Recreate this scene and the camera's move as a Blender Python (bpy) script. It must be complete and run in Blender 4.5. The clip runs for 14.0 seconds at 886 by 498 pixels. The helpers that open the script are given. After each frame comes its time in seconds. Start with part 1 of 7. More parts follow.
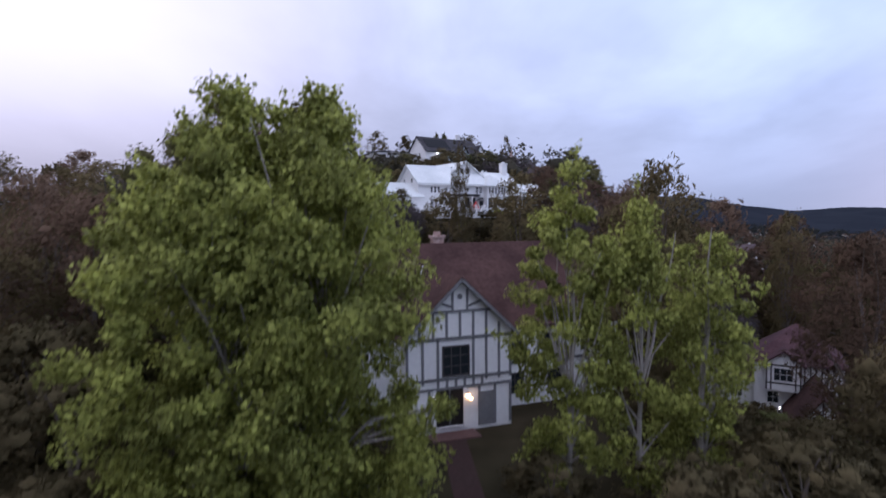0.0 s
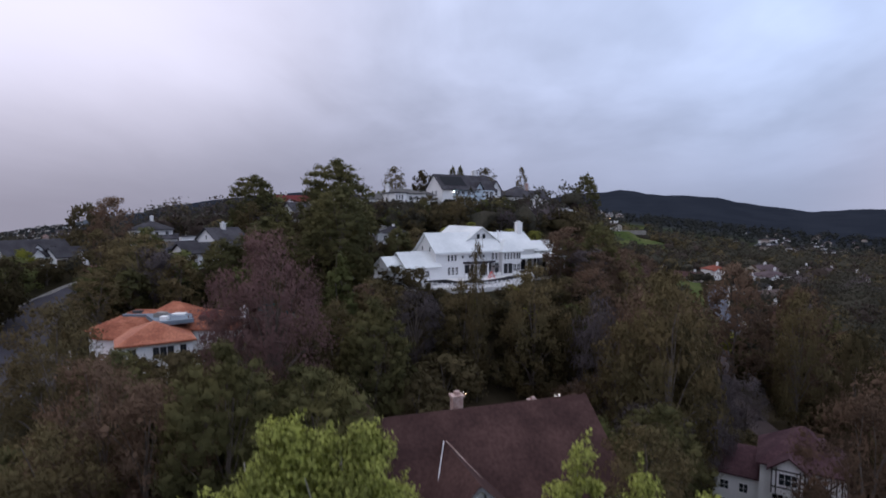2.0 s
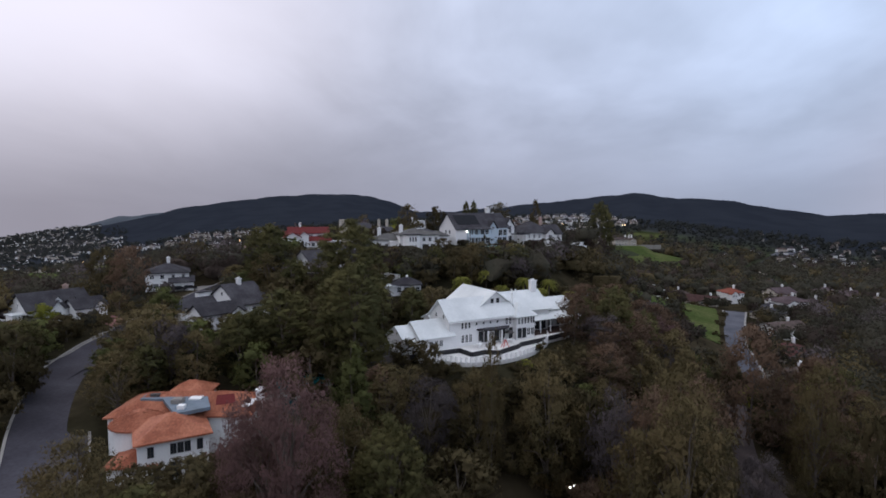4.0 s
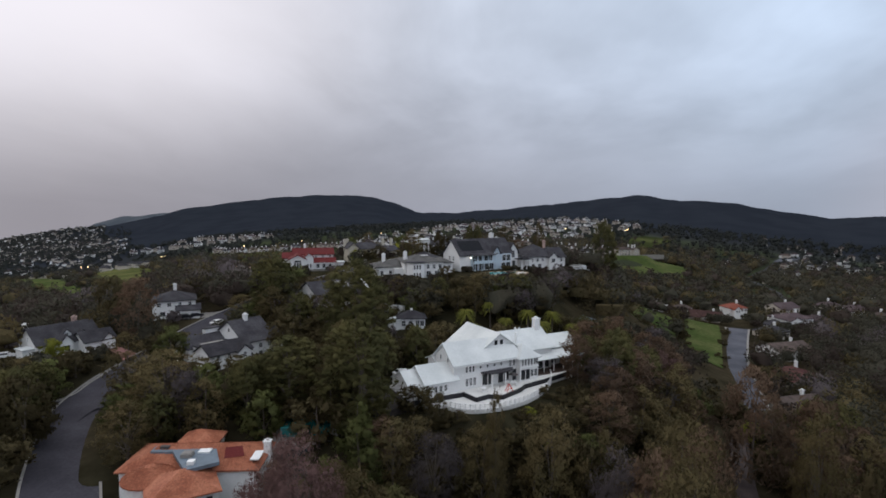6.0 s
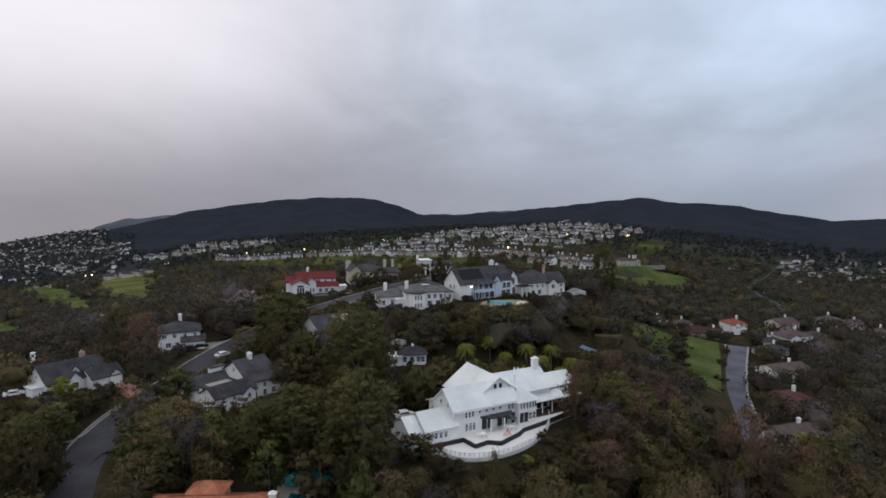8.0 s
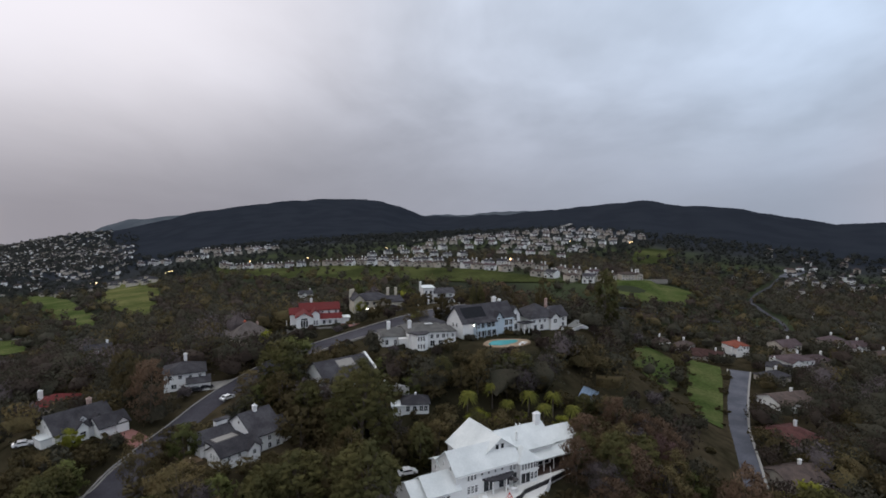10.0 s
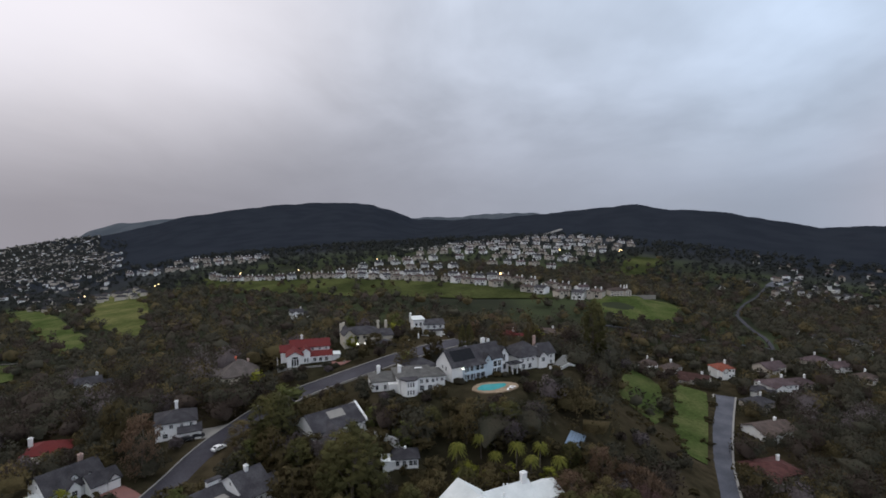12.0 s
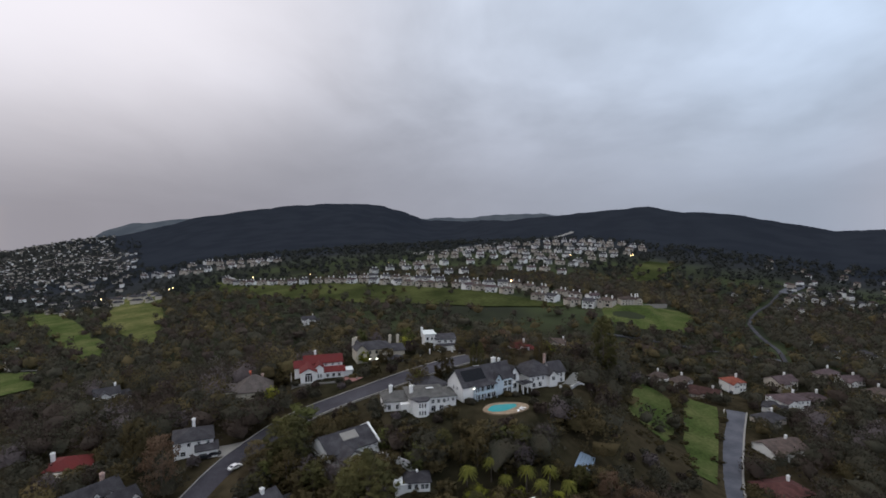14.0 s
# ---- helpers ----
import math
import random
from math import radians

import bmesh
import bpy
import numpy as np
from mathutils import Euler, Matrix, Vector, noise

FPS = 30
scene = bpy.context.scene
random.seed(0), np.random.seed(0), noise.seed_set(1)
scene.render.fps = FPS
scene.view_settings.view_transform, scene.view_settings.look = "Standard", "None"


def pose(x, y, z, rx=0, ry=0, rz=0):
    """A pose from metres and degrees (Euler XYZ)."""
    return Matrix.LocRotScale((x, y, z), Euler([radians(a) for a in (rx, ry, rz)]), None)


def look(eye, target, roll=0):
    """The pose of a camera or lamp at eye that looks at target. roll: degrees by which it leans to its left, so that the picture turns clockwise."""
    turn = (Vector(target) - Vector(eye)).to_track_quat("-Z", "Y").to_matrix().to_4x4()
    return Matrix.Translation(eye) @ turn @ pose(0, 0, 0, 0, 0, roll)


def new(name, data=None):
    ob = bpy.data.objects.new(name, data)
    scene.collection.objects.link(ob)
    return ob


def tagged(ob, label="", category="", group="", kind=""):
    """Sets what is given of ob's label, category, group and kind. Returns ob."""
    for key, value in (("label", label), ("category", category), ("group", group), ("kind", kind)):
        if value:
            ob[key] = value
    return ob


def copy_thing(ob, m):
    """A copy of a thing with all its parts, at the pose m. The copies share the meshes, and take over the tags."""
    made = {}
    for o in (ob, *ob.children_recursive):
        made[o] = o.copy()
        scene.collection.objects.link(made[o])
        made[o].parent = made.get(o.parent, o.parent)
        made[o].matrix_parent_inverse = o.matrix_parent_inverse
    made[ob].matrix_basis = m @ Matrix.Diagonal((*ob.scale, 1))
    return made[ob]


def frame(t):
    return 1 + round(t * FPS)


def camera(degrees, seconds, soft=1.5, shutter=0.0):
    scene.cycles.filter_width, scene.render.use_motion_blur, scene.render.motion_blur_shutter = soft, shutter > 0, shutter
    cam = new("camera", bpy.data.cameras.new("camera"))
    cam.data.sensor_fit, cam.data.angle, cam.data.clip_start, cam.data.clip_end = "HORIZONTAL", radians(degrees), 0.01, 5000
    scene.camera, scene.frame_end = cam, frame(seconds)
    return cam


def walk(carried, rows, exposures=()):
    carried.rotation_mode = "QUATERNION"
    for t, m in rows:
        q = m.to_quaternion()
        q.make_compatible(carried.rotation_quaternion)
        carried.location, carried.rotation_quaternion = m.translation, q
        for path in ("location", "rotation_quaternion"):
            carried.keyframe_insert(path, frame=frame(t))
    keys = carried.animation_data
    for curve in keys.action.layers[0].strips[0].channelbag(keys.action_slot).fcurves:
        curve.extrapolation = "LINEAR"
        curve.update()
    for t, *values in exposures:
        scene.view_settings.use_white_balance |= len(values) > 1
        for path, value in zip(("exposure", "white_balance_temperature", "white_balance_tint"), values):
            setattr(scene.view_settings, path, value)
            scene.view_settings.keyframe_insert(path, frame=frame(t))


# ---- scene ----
cam = camera(77.42, 14.0, soft=1.7, shutter=0.6)

PATH = [
    (0.0, pose(0.000, 0.002, 13.100, 86.702, 0.540, 0.000)),
    (0.5, pose(-0.189, 1.535, 16.500, 86.481, 0.728, -2.539)),
    (1.0, pose(-0.224, 2.161, 19.798, 86.291, 0.804, -5.910)),
    (1.5, pose(-0.334, 0.027, 23.678, 86.164, 0.319, -1.148)),
    (2.0, pose(-0.579, -2.190, 28.116, 85.903, -0.129, 1.422)),
    (2.5, pose(-0.680, -2.239, 31.882, 85.877, -0.184, 1.943)),
    (3.0, pose(-0.834, -1.478, 35.310, 85.920, -0.188, 2.276)),
    (3.5, pose(-0.858, -1.155, 38.741, 85.858, -0.180, 2.546)),
    (6.0, pose(-1.280, -1.826, 50.802, 85.726, -0.282, 3.039)),
    (6.5, pose(-1.255, -2.251, 53.339, 85.730, -0.254, 3.112)),
    (7.0, pose(-1.088, -2.832, 55.847, 85.743, -0.228, 3.209)),
    (7.5, pose(-1.025, -3.435, 58.236, 85.726, -0.161, 3.140)),
    (8.0, pose(-0.740, -3.630, 60.789, 85.742, -0.143, 3.258)),
    (10.5, pose(-0.718, -3.906, 78.621, 85.602, -0.163, 3.566)),
    (11.0, pose(-0.349, -3.898, 82.629, 85.612, -0.129, 3.534)),
    (11.5, pose(-0.088, -4.403, 86.530, 85.633, -0.038, 2.907)),
    (12.0, pose(0.135, -5.216, 90.150, 85.661, 0.067, 2.621)),
    (12.5, pose(0.195, -6.075, 93.266, 85.747, 0.142, 2.725)),
    (13.0, pose(0.399, -6.765, 95.392, 85.694, 0.104, 3.159)),
    (13.5, pose(0.375, -7.150, 96.938, 85.663, 0.006, 3.436)),
    (14.0, pose(-0.159, -7.412, 98.100, 85.628, -0.060, 3.726)),
]
walk(cam, PATH, [(0.0, 0.33, 5650, 23), (0.5, 0.25, 5800, 20), (1.5, 0.12, 5900, 18), (3.6, 0.08, 6050, 15), (6.0, 0.06, 6450, 9), (14.0, 0.06, 6450, 9)])

# ---------------------------------------------------------------- world and light
world = bpy.data.worlds.new("overcast_sky")
scene.world = world
world.use_nodes = True
wn, wl = world.node_tree.nodes, world.node_tree.links
wn.clear()


def wmath(op, a, b=None, clamp=False):
    n = wn.new("ShaderNodeMath")
    n.operation, n.use_clamp = op, clamp
    for i, v in enumerate((a, b)):
        if v is None:
            continue
        if isinstance(v, (int, float)):
            n.inputs[i].default_value = v
        else:
            wl.new(v, n.inputs[i])
    return n.outputs[0]


def wmix(fac, a, b):
    n = wn.new("ShaderNodeMix")
    n.data_type = "RGBA"
    for i, v in ((0, fac), (6, a), (7, b)):
        if isinstance(v, (int, float)):
            n.inputs[i].default_value = v
        elif isinstance(v, tuple):
            n.inputs[i].default_value = (*v, 1)
        else:
            wl.new(v, n.inputs[i])
    return n.outputs[2]


def wramp(fac, lo, hi):
    n = wn.new("ShaderNodeMapRange")
    n.interpolation_type = "SMOOTHSTEP"
    wl.new(fac, n.inputs[0])
    n.inputs[1].default_value, n.inputs[2].default_value = lo, hi
    return n.outputs[0]


coord = wn.new("ShaderNodeTexCoord")
sep = wn.new("ShaderNodeSeparateXYZ")
wl.new(coord.outputs["Generated"], sep.inputs[0])
up = wmath("MAXIMUM", sep.outputs[2], 0.0)
flat = wmath("ADD", up, 0.24)
plane = wn.new("ShaderNodeCombineXYZ")
wl.new(wmath("DIVIDE", sep.outputs[0], flat), plane.inputs[0])
wl.new(wmath("DIVIDE", sep.outputs[1], flat), plane.inputs[1])


def wnoise(scale, detail, rough, stretch=(1, 1, 1), shift=(0, 0, 0), twist=0.0):
    m = wn.new("ShaderNodeMapping")
    m.inputs["Scale"].default_value = stretch
    m.inputs["Location"].default_value = shift
    wl.new(plane.outputs[0], m.inputs[0])
    n = wn.new("ShaderNodeTexNoise")
    n.inputs["Scale"].default_value, n.inputs["Detail"].default_value = scale, detail
    n.inputs["Roughness"].default_value, n.inputs["Distortion"].default_value = rough, twist
    wl.new(m.outputs[0], n.inputs["Vector"])
    return n.outputs["Fac"]


# cloud deck: grey-lilac to the west, where the low sun stands behind it, bluer to the east, brightest overhead
side = wramp(wmath("DIVIDE", sep.outputs[0], wmath("ADD", wmath("ABSOLUTE", sep.outputs[1]), 0.2)), -0.7, 0.7)
high = wramp(sep.outputs[2], -0.02, 0.36)
zenith = wramp(sep.outputs[2], 0.34, 0.95)
ratio = wmath("DIVIDE", sep.outputs[0], wmath("ADD", wmath("ABSOLUTE", sep.outputs[1]), 0.2))
low_col = wmix(wramp(ratio, 0.42, 0.85), wmix(side, (0.305, 0.288, 0.32), (0.335, 0.378, 0.468)), (0.54, 0.51, 0.58))
high_col = wmix(side, (0.62, 0.605, 0.655), (0.62, 0.745, 0.94))
deck = wmix(zenith, wmix(high, low_col, high_col), (1.12, 1.14, 1.22))
big = wramp(wnoise(0.55, 5, 0.55, (1, 0.75, 1), (3.1, 0.4, 0), 0.4), 0.30, 0.70)
fine = wramp(wnoise(1.5, 6, 0.55, (1, 0.55, 1), (0.3, 7.7, 0), 0.3), 0.28, 0.74)
billow = wmath("ADD", wmath("MULTIPLY", big, 0.40), wmath("MULTIPLY", fine, 0.24))
fade = wmath("ADD", wmath("MULTIPLY", wramp(sep.outputs[2], 0.0, 0.17), 0.75), 0.25)
shade = wmath("ADD", wmath("MULTIPLY", wmath("SUBTRACT", billow, 0.32), fade), 1.02)
veil = wn.new("ShaderNodeVectorMath")
veil.operation = "SCALE"
wl.new(deck, veil.inputs[0])
wl.new(shade, veil.inputs[3])
# glow of the hidden sun
toward = wn.new("ShaderNodeVectorMath")
toward.operation = "DOT_PRODUCT"
wl.new(coord.outputs["Generated"], toward.inputs[0])
toward.inputs[1].default_value = Vector((-0.72, 0.60, 0.36)).normalized()
glow = wmath("MULTIPLY", wmath("POWER", wramp(toward.outputs["Value"], 0.66, 1.0), 1.6), wramp(sep.outputs[2], -0.02, 0.30))
lit = wmix(wmath("MULTIPLY", glow, 0.95, True), veil.outputs[0], (0.90, 0.86, 0.92))
sky = wn.new("ShaderNodeTexSky")
sky.sky_type, sky.sun_disc = "NISHITA", False
sky.sun_elevation, sky.sun_rotation = radians(14), radians(-47)
blue = wn.new("ShaderNodeVectorMath")
blue.operation = "SCALE"
wl.new(sky.outputs[0], blue.inputs[0])
blue.inputs[3].default_value = 0.06
gap = wmath("MULTIPLY", wramp(wnoise(0.9, 4, 0.5, (1, 0.6, 1), (8.2, 2.2, 0), 0.2), 0.56, 0.75), 0.06)
final = wmix(gap, lit, blue.outputs[0])
back = wn.new("ShaderNodeBackground")
wl.new(final, back.inputs[0])
back.inputs[1].default_value = 1.0
out = wn.new("ShaderNodeOutputWorld")
wl.new(back.outputs[0], out.inputs[0])

sun = new("sun", bpy.data.lights.new("sun", "SUN"))
sun.data.energy, sun.data.angle, sun.data.color = 0.5, radians(20), (1.0, 0.93, 0.88)
sun.matrix_world = look((-70, 64, 45), (0, 0, 0))

# ---------------------------------------------------------------- materials
MATS = {}


def mat(name, base, rough=0.8, scale=1.0, vary=0.25, fine=0.0, tint=None, bump=0.0, metal=0.0, spec=0.3,
        random=0.0, island=0.0, translucent=0.0, grain=12.0, emit=0.0, stretch=(1, 1, 1), depth=0.05):
    """A surface with colour variation at two scales, fine relief and per-object variation."""
    if name in MATS:
        return MATS[name]
    m = bpy.data.materials.new(name)
    m.use_nodes = True
    n, l = m.node_tree.nodes, m.node_tree.links
    b = n["Principled BSDF"]
    b.inputs["Roughness"].default_value, b.inputs["Metallic"].default_value = rough, metal
    b.inputs["Specular IOR Level"].default_value = spec
    tc = n.new("ShaderNodeTexCoord")
    mp = n.new("ShaderNodeMapping")
    mp.inputs["Scale"].default_value = stretch
    l.new(tc.outputs["Object"], mp.inputs[0])

    def noise_fac(s, d):
        t = n.new("ShaderNodeTexNoise")
        t.inputs["Scale"].default_value, t.inputs["Detail"].default_value = s, d
        l.new(mp.outputs[0], t.inputs["Vector"])
        return t.outputs["Fac"]

    def hue(prev, fac, amount):
        x = n.new("ShaderNodeMapRange")
        l.new(fac, x.inputs[0])
        x.inputs[1].default_value, x.inputs[2].default_value = 0.25, 0.75
        x.inputs[3].default_value, x.inputs[4].default_value = 1 - amount, 1 + amount
        s = n.new("ShaderNodeVectorMath")
        s.operation = "SCALE"
        l.new(prev, s.inputs[0])
        l.new(x.outputs[0], s.inputs[3])
        return s.outputs[0]

    broad = noise_fac(scale, 3)
    mix = n.new("ShaderNodeMix")
    mix.data_type = "RGBA"
    mix.inputs[6].default_value = (*base, 1)
    mix.inputs[7].default_value = (*(tint or base), 1)
    sm = n.new("ShaderNodeMapRange")
    l.new(broad, sm.inputs[0])
    sm.inputs[1].default_value, sm.inputs[2].default_value = 0.38, 0.62
    l.new(sm.outputs[0], mix.inputs[0])
    col = hue(mix.outputs[2], broad, vary)
    grainy = noise_fac(scale * grain, 4)
    if fine:
        col = hue(col, grainy, fine)
    if random:
        oi = n.new("ShaderNodeObjectInfo")
        s = n.new("ShaderNodeMapRange")
        l.new(oi.outputs["Random"], s.inputs[0])
        s.inputs[1].default_value, s.inputs[2].default_value = 0, 1
        s.inputs[3].default_value, s.inputs[4].default_value = 1 - random, 1 + random
        v = n.new("ShaderNodeVectorMath")
        v.operation = "SCALE"
        l.new(col, v.inputs[0])
        l.new(s.outputs[0], v.inputs[3])
        col = v.outputs[0]
    if island:
        ge = n.new("ShaderNodeNewGeometry")
        s = n.new("ShaderNodeMapRange")
        l.new(ge.outputs["Random Per Island"], s.inputs[0])
        s.inputs[1].default_value, s.inputs[2].default_value = 0, 1
        s.inputs[3].default_value, s.inputs[4].default_value = 1 - island, 1 + island
        v = n.new("ShaderNodeVectorMath")
        v.operation = "SCALE"
        l.new(col, v.inputs[0])
        l.new(s.outputs[0], v.inputs[3])
        col = v.outputs[0]
    l.new(col, b.inputs["Base Color"])
    if bump:
        bp = n.new("ShaderNodeBump")
        bp.inputs["Strength"].default_value, bp.inputs["Distance"].default_value = bump, depth
        l.new(grainy, bp.inputs["Height"])
        l.new(bp.outputs[0], b.inputs["Normal"])
    if emit:
        b.inputs["Emission Color"].default_value = (*base, 1)
        b.inputs["Emission Strength"].default_value = emit
    if translucent:
        tr = n.new("ShaderNodeBsdfTranslucent")
        l.new(col, tr.inputs[0])
        ms = n.new("ShaderNodeMixShader")
        ms.inputs[0].default_value = translucent
        l.new(b.outputs[0], ms.inputs[1])
        l.new(tr.outputs[0], ms.inputs[2])
        l.new(ms.outputs[0], n["Material Output"].inputs[0])
    MATS[name] = m
    return m


WHITE = mat("white_stucco", (0.78, 0.78, 0.77), 0.85, 0.25, 0.05, 0.05, (0.70, 0.70, 0.69), 0.15)
CREAM = mat("cream_stucco", (0.47, 0.43, 0.37), 0.9, 0.3, 0.08, 0.06, (0.40, 0.36, 0.31), 0.15, random=0.12)
PALE = mat("pale_grey_stucco", (0.77, 0.77, 0.75), 0.9, 0.3, 0.08, 0.06, (0.70, 0.70, 0.69), 0.15, random=0.1)
STONE = mat("tan_stone", (0.52, 0.48, 0.40), 0.9, 0.6, 0.15, 0.2, (0.43, 0.39, 0.32), 0.4)
BLUEP = mat("pale_blue_siding", (0.50, 0.58, 0.64), 0.7, 0.4, 0.08, 0.05, (0.44, 0.53, 0.60), 0.1)
TIMBER = mat("grey_painted_timber", (0.19, 0.195, 0.20), 0.8, 0.8, 0.15, 0.15, (0.15, 0.15, 0.155), 0.3)
R_BROWN = mat("brown_shingle", (0.046, 0.025, 0.0225), 0.95, 0.35, 0.18, 0.28, (0.058, 0.032, 0.028), 0.5, spec=0.1, grain=9)
R_GREY = mat("charcoal_shingle", (0.040, 0.038, 0.043), 0.95, 0.35, 0.15, 0.3, (0.055, 0.053, 0.058), 0.5, spec=0.1, random=0.15, grain=9)
R_LIGHT = mat("weathered_grey_shingle", (0.085, 0.083, 0.080), 0.95, 0.35, 0.15, 0.3, (0.105, 0.103, 0.098), 0.5, spec=0.1, grain=9)
R_PURP = mat("plum_grey_shingle", (0.062, 0.045, 0.048), 0.9, 0.35, 0.15, 0.3, (0.078, 0.058, 0.060), 0.5, spec=0.1, random=0.2, grain=9)
R_TERRA = mat("terracotta_tile", (0.275, 0.088, 0.046), 0.8, 0.4, 0.18, 0.32, (0.33, 0.125, 0.07), 0.4, random=0.06, grain=8)
R_RED = mat("red_tile", (0.125, 0.024, 0.023), 0.85, 0.4, 0.15, 0.25, (0.098, 0.022, 0.022), 0.4, spec=0.1)
R_WHITE = mat("white_roof_membrane", (0.56, 0.585, 0.58), 0.85, 0.2, 0.06, 0.06, (0.62, 0.64, 0.63), 0.2, spec=0.1)
R_TAN = mat("tan_tile", (0.066, 0.051, 0.046), 0.9, 0.4, 0.2, 0.3, (0.084, 0.063, 0.055), 0.4, spec=0.1, random=0.25)
GLASS = mat("dark_window_glass", (0.02, 0.025, 0.03), 0.08, 1.0, 0.1, spec=0.6)
FRAME = mat("white_window_frame", (0.75, 0.75, 0.74), 0.6, 1.0, 0.05)
DARKF = mat("dark_window_frame", (0.06, 0.055, 0.055), 0.6, 1.0, 0.1)
BRICK = mat("chimney_brick", (0.34, 0.22, 0.19), 0.9, 2.0, 0.2, 0.25, (0.42, 0.32, 0.28), 0.5)
GROUND = mat("scrub_ground", (0.026, 0.024, 0.014), 1.0, 0.02, 0.3, 0.4, (0.040, 0.032, 0.020), 0.4, spec=0.0, grain=14)



def zone_ground():
    """Scrub near by, greener in the valleys, dark chaparral on the mountains; haze put into the far colours."""
    m = GROUND
    n, l = m.node_tree.nodes, m.node_tree.links
    b = n["Principled BSDF"]
    old = b.inputs["Base Color"].links[0].from_socket
    geo = n.new("ShaderNodeNewGeometry")
    ln = n.new("ShaderNodeVectorMath")
    ln.operation = "LENGTH"
    l.new(geo.outputs["Position"], ln.inputs[0])
    patch = n.new("ShaderNodeTexNoise")
    patch.inputs["Scale"].default_value, patch.inputs["Detail"].default_value = 0.011, 8
    l.new(geo.outputs["Position"], patch.inputs["Vector"])

    def band(lo, hi):
        r = n.new("ShaderNodeMapRange")
        l.new(ln.outputs["Value"], r.inputs[0])
        r.inputs[1].default_value, r.inputs[2].default_value = lo, hi
        return r.outputs[0]

    def mixed(fac, x, colour):
        k = n.new("ShaderNodeMix")
        k.data_type = "RGBA"
        l.new(fac, k.inputs[0])
        l.new(x, k.inputs[6])
        if isinstance(colour, tuple):
            k.inputs[7].default_value = (*colour, 1)
        else:
            l.new(colour, k.inputs[7])
        return k.outputs[2]

    def ramp(c0, c1):
        r = n.new("ShaderNodeValToRGB")
        l.new(patch.outputs["Fac"], r.inputs[0])
        r.color_ramp.elements[0].position, r.color_ramp.elements[1].position = 0.41, 0.60
        r.color_ramp.elements[0].color, r.color_ramp.elements[1].color = (*c0, 1), (*c1, 1)
        return r.outputs[0]
    green = mixed(band(370, 470), old, ramp((0.027, 0.030, 0.021), (0.044, 0.054, 0.028)))
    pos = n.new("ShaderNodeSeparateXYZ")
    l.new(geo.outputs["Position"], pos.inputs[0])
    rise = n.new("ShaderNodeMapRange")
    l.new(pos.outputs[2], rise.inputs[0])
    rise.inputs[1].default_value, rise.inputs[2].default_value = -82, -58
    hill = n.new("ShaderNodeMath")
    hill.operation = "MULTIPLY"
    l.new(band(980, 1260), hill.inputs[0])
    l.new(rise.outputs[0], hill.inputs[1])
    # far plain: grey-brown ground lightened by distance to stand in for haze
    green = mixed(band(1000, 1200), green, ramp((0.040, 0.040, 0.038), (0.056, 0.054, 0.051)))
    # chaparral on the mountains, its colour tinted blue in place of haze
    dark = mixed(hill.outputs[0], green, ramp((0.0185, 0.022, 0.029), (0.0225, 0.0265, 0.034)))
    # farthest range: aerial haze painted as a paler blue base colour
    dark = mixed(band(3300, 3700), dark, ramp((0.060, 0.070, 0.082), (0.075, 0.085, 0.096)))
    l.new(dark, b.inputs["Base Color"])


zone_ground()
LAWN = mat("lawn_grass", (0.054, 0.076, 0.024), 1.0, 0.05, 0.35, 0.35, (0.072, 0.080, 0.031), 0.4, spec=0.0, grain=14)
GOLF = mat("fairway_grass", (0.070, 0.082, 0.029), 1.0, 0.02, 0.3, 0.25, (0.112, 0.108, 0.044), 0.3, spec=0.0, grain=14)
ASPHALT = mat("asphalt", (0.038, 0.036, 0.044), 0.95, 0.1, 0.2, 0.2, (0.050, 0.048, 0.057), 0.3, spec=0.15, grain=20)
ASPHALTB = mat("pale_asphalt", (0.070, 0.073, 0.088), 0.95, 0.1, 0.2, 0.2, (0.085, 0.087, 0.102), 0.3, spec=0.15, grain=20)
CONCRETE = mat("concrete", (0.26, 0.245, 0.225), 0.9, 0.4, 0.15, 0.15, (0.20, 0.19, 0.175), 0.3)
PAVER = mat("red_paver", (0.22, 0.10, 0.085), 0.9, 0.4, 0.15, 0.2, (0.17, 0.085, 0.075), 0.3)
WATER = mat("pool_water", (0.006, 0.052, 0.062), 0.05, 0.5, 0.1, 0.0, (0.008, 0.064, 0.075), 0.0, spec=0.5)
BARK = mat("dark_bark", (0.085, 0.068, 0.055), 1.0, 1.0, 0.2, 0.3, (0.12, 0.10, 0.085), 0.6)
BARKW = mat("pale_bark", (0.36, 0.33, 0.29), 0.95, 1.2, 0.3, 0.3, (0.22, 0.20, 0.175), 0.6)


def leafy(name, a, b, island=0.07, random=0.18, translucent=0.32):
    return mat(name, a, 0.8, 0.15, 0.16, 0.2, b, 0.35, spec=0.03, random=random, island=island, translucent=translucent, grain=11, depth=0.55)


L_BRIGHT = mat("bright_green_leaf", (0.345, 0.368, 0.088), 0.7, 0.32, 0.18, 0.0, (0.190, 0.204, 0.052), 0.0, spec=0.1, random=0.05, island=0.5, translucent=0.35)
L_OAK = leafy("dark_oak_leaf", (0.075, 0.063, 0.032), (0.097, 0.076, 0.039), random=0.3)
L_PINE = leafy("pine_needle", (0.079, 0.078, 0.034), (0.100, 0.090, 0.036), random=0.2)
L_OLIVE = leafy("olive_leaf", (0.131, 0.100, 0.048), (0.102, 0.087, 0.043), random=0.3)
L_MAUVE = leafy("bare_mauve_twig", (0.205, 0.124, 0.114), (0.164, 0.102, 0.092), random=0.25)
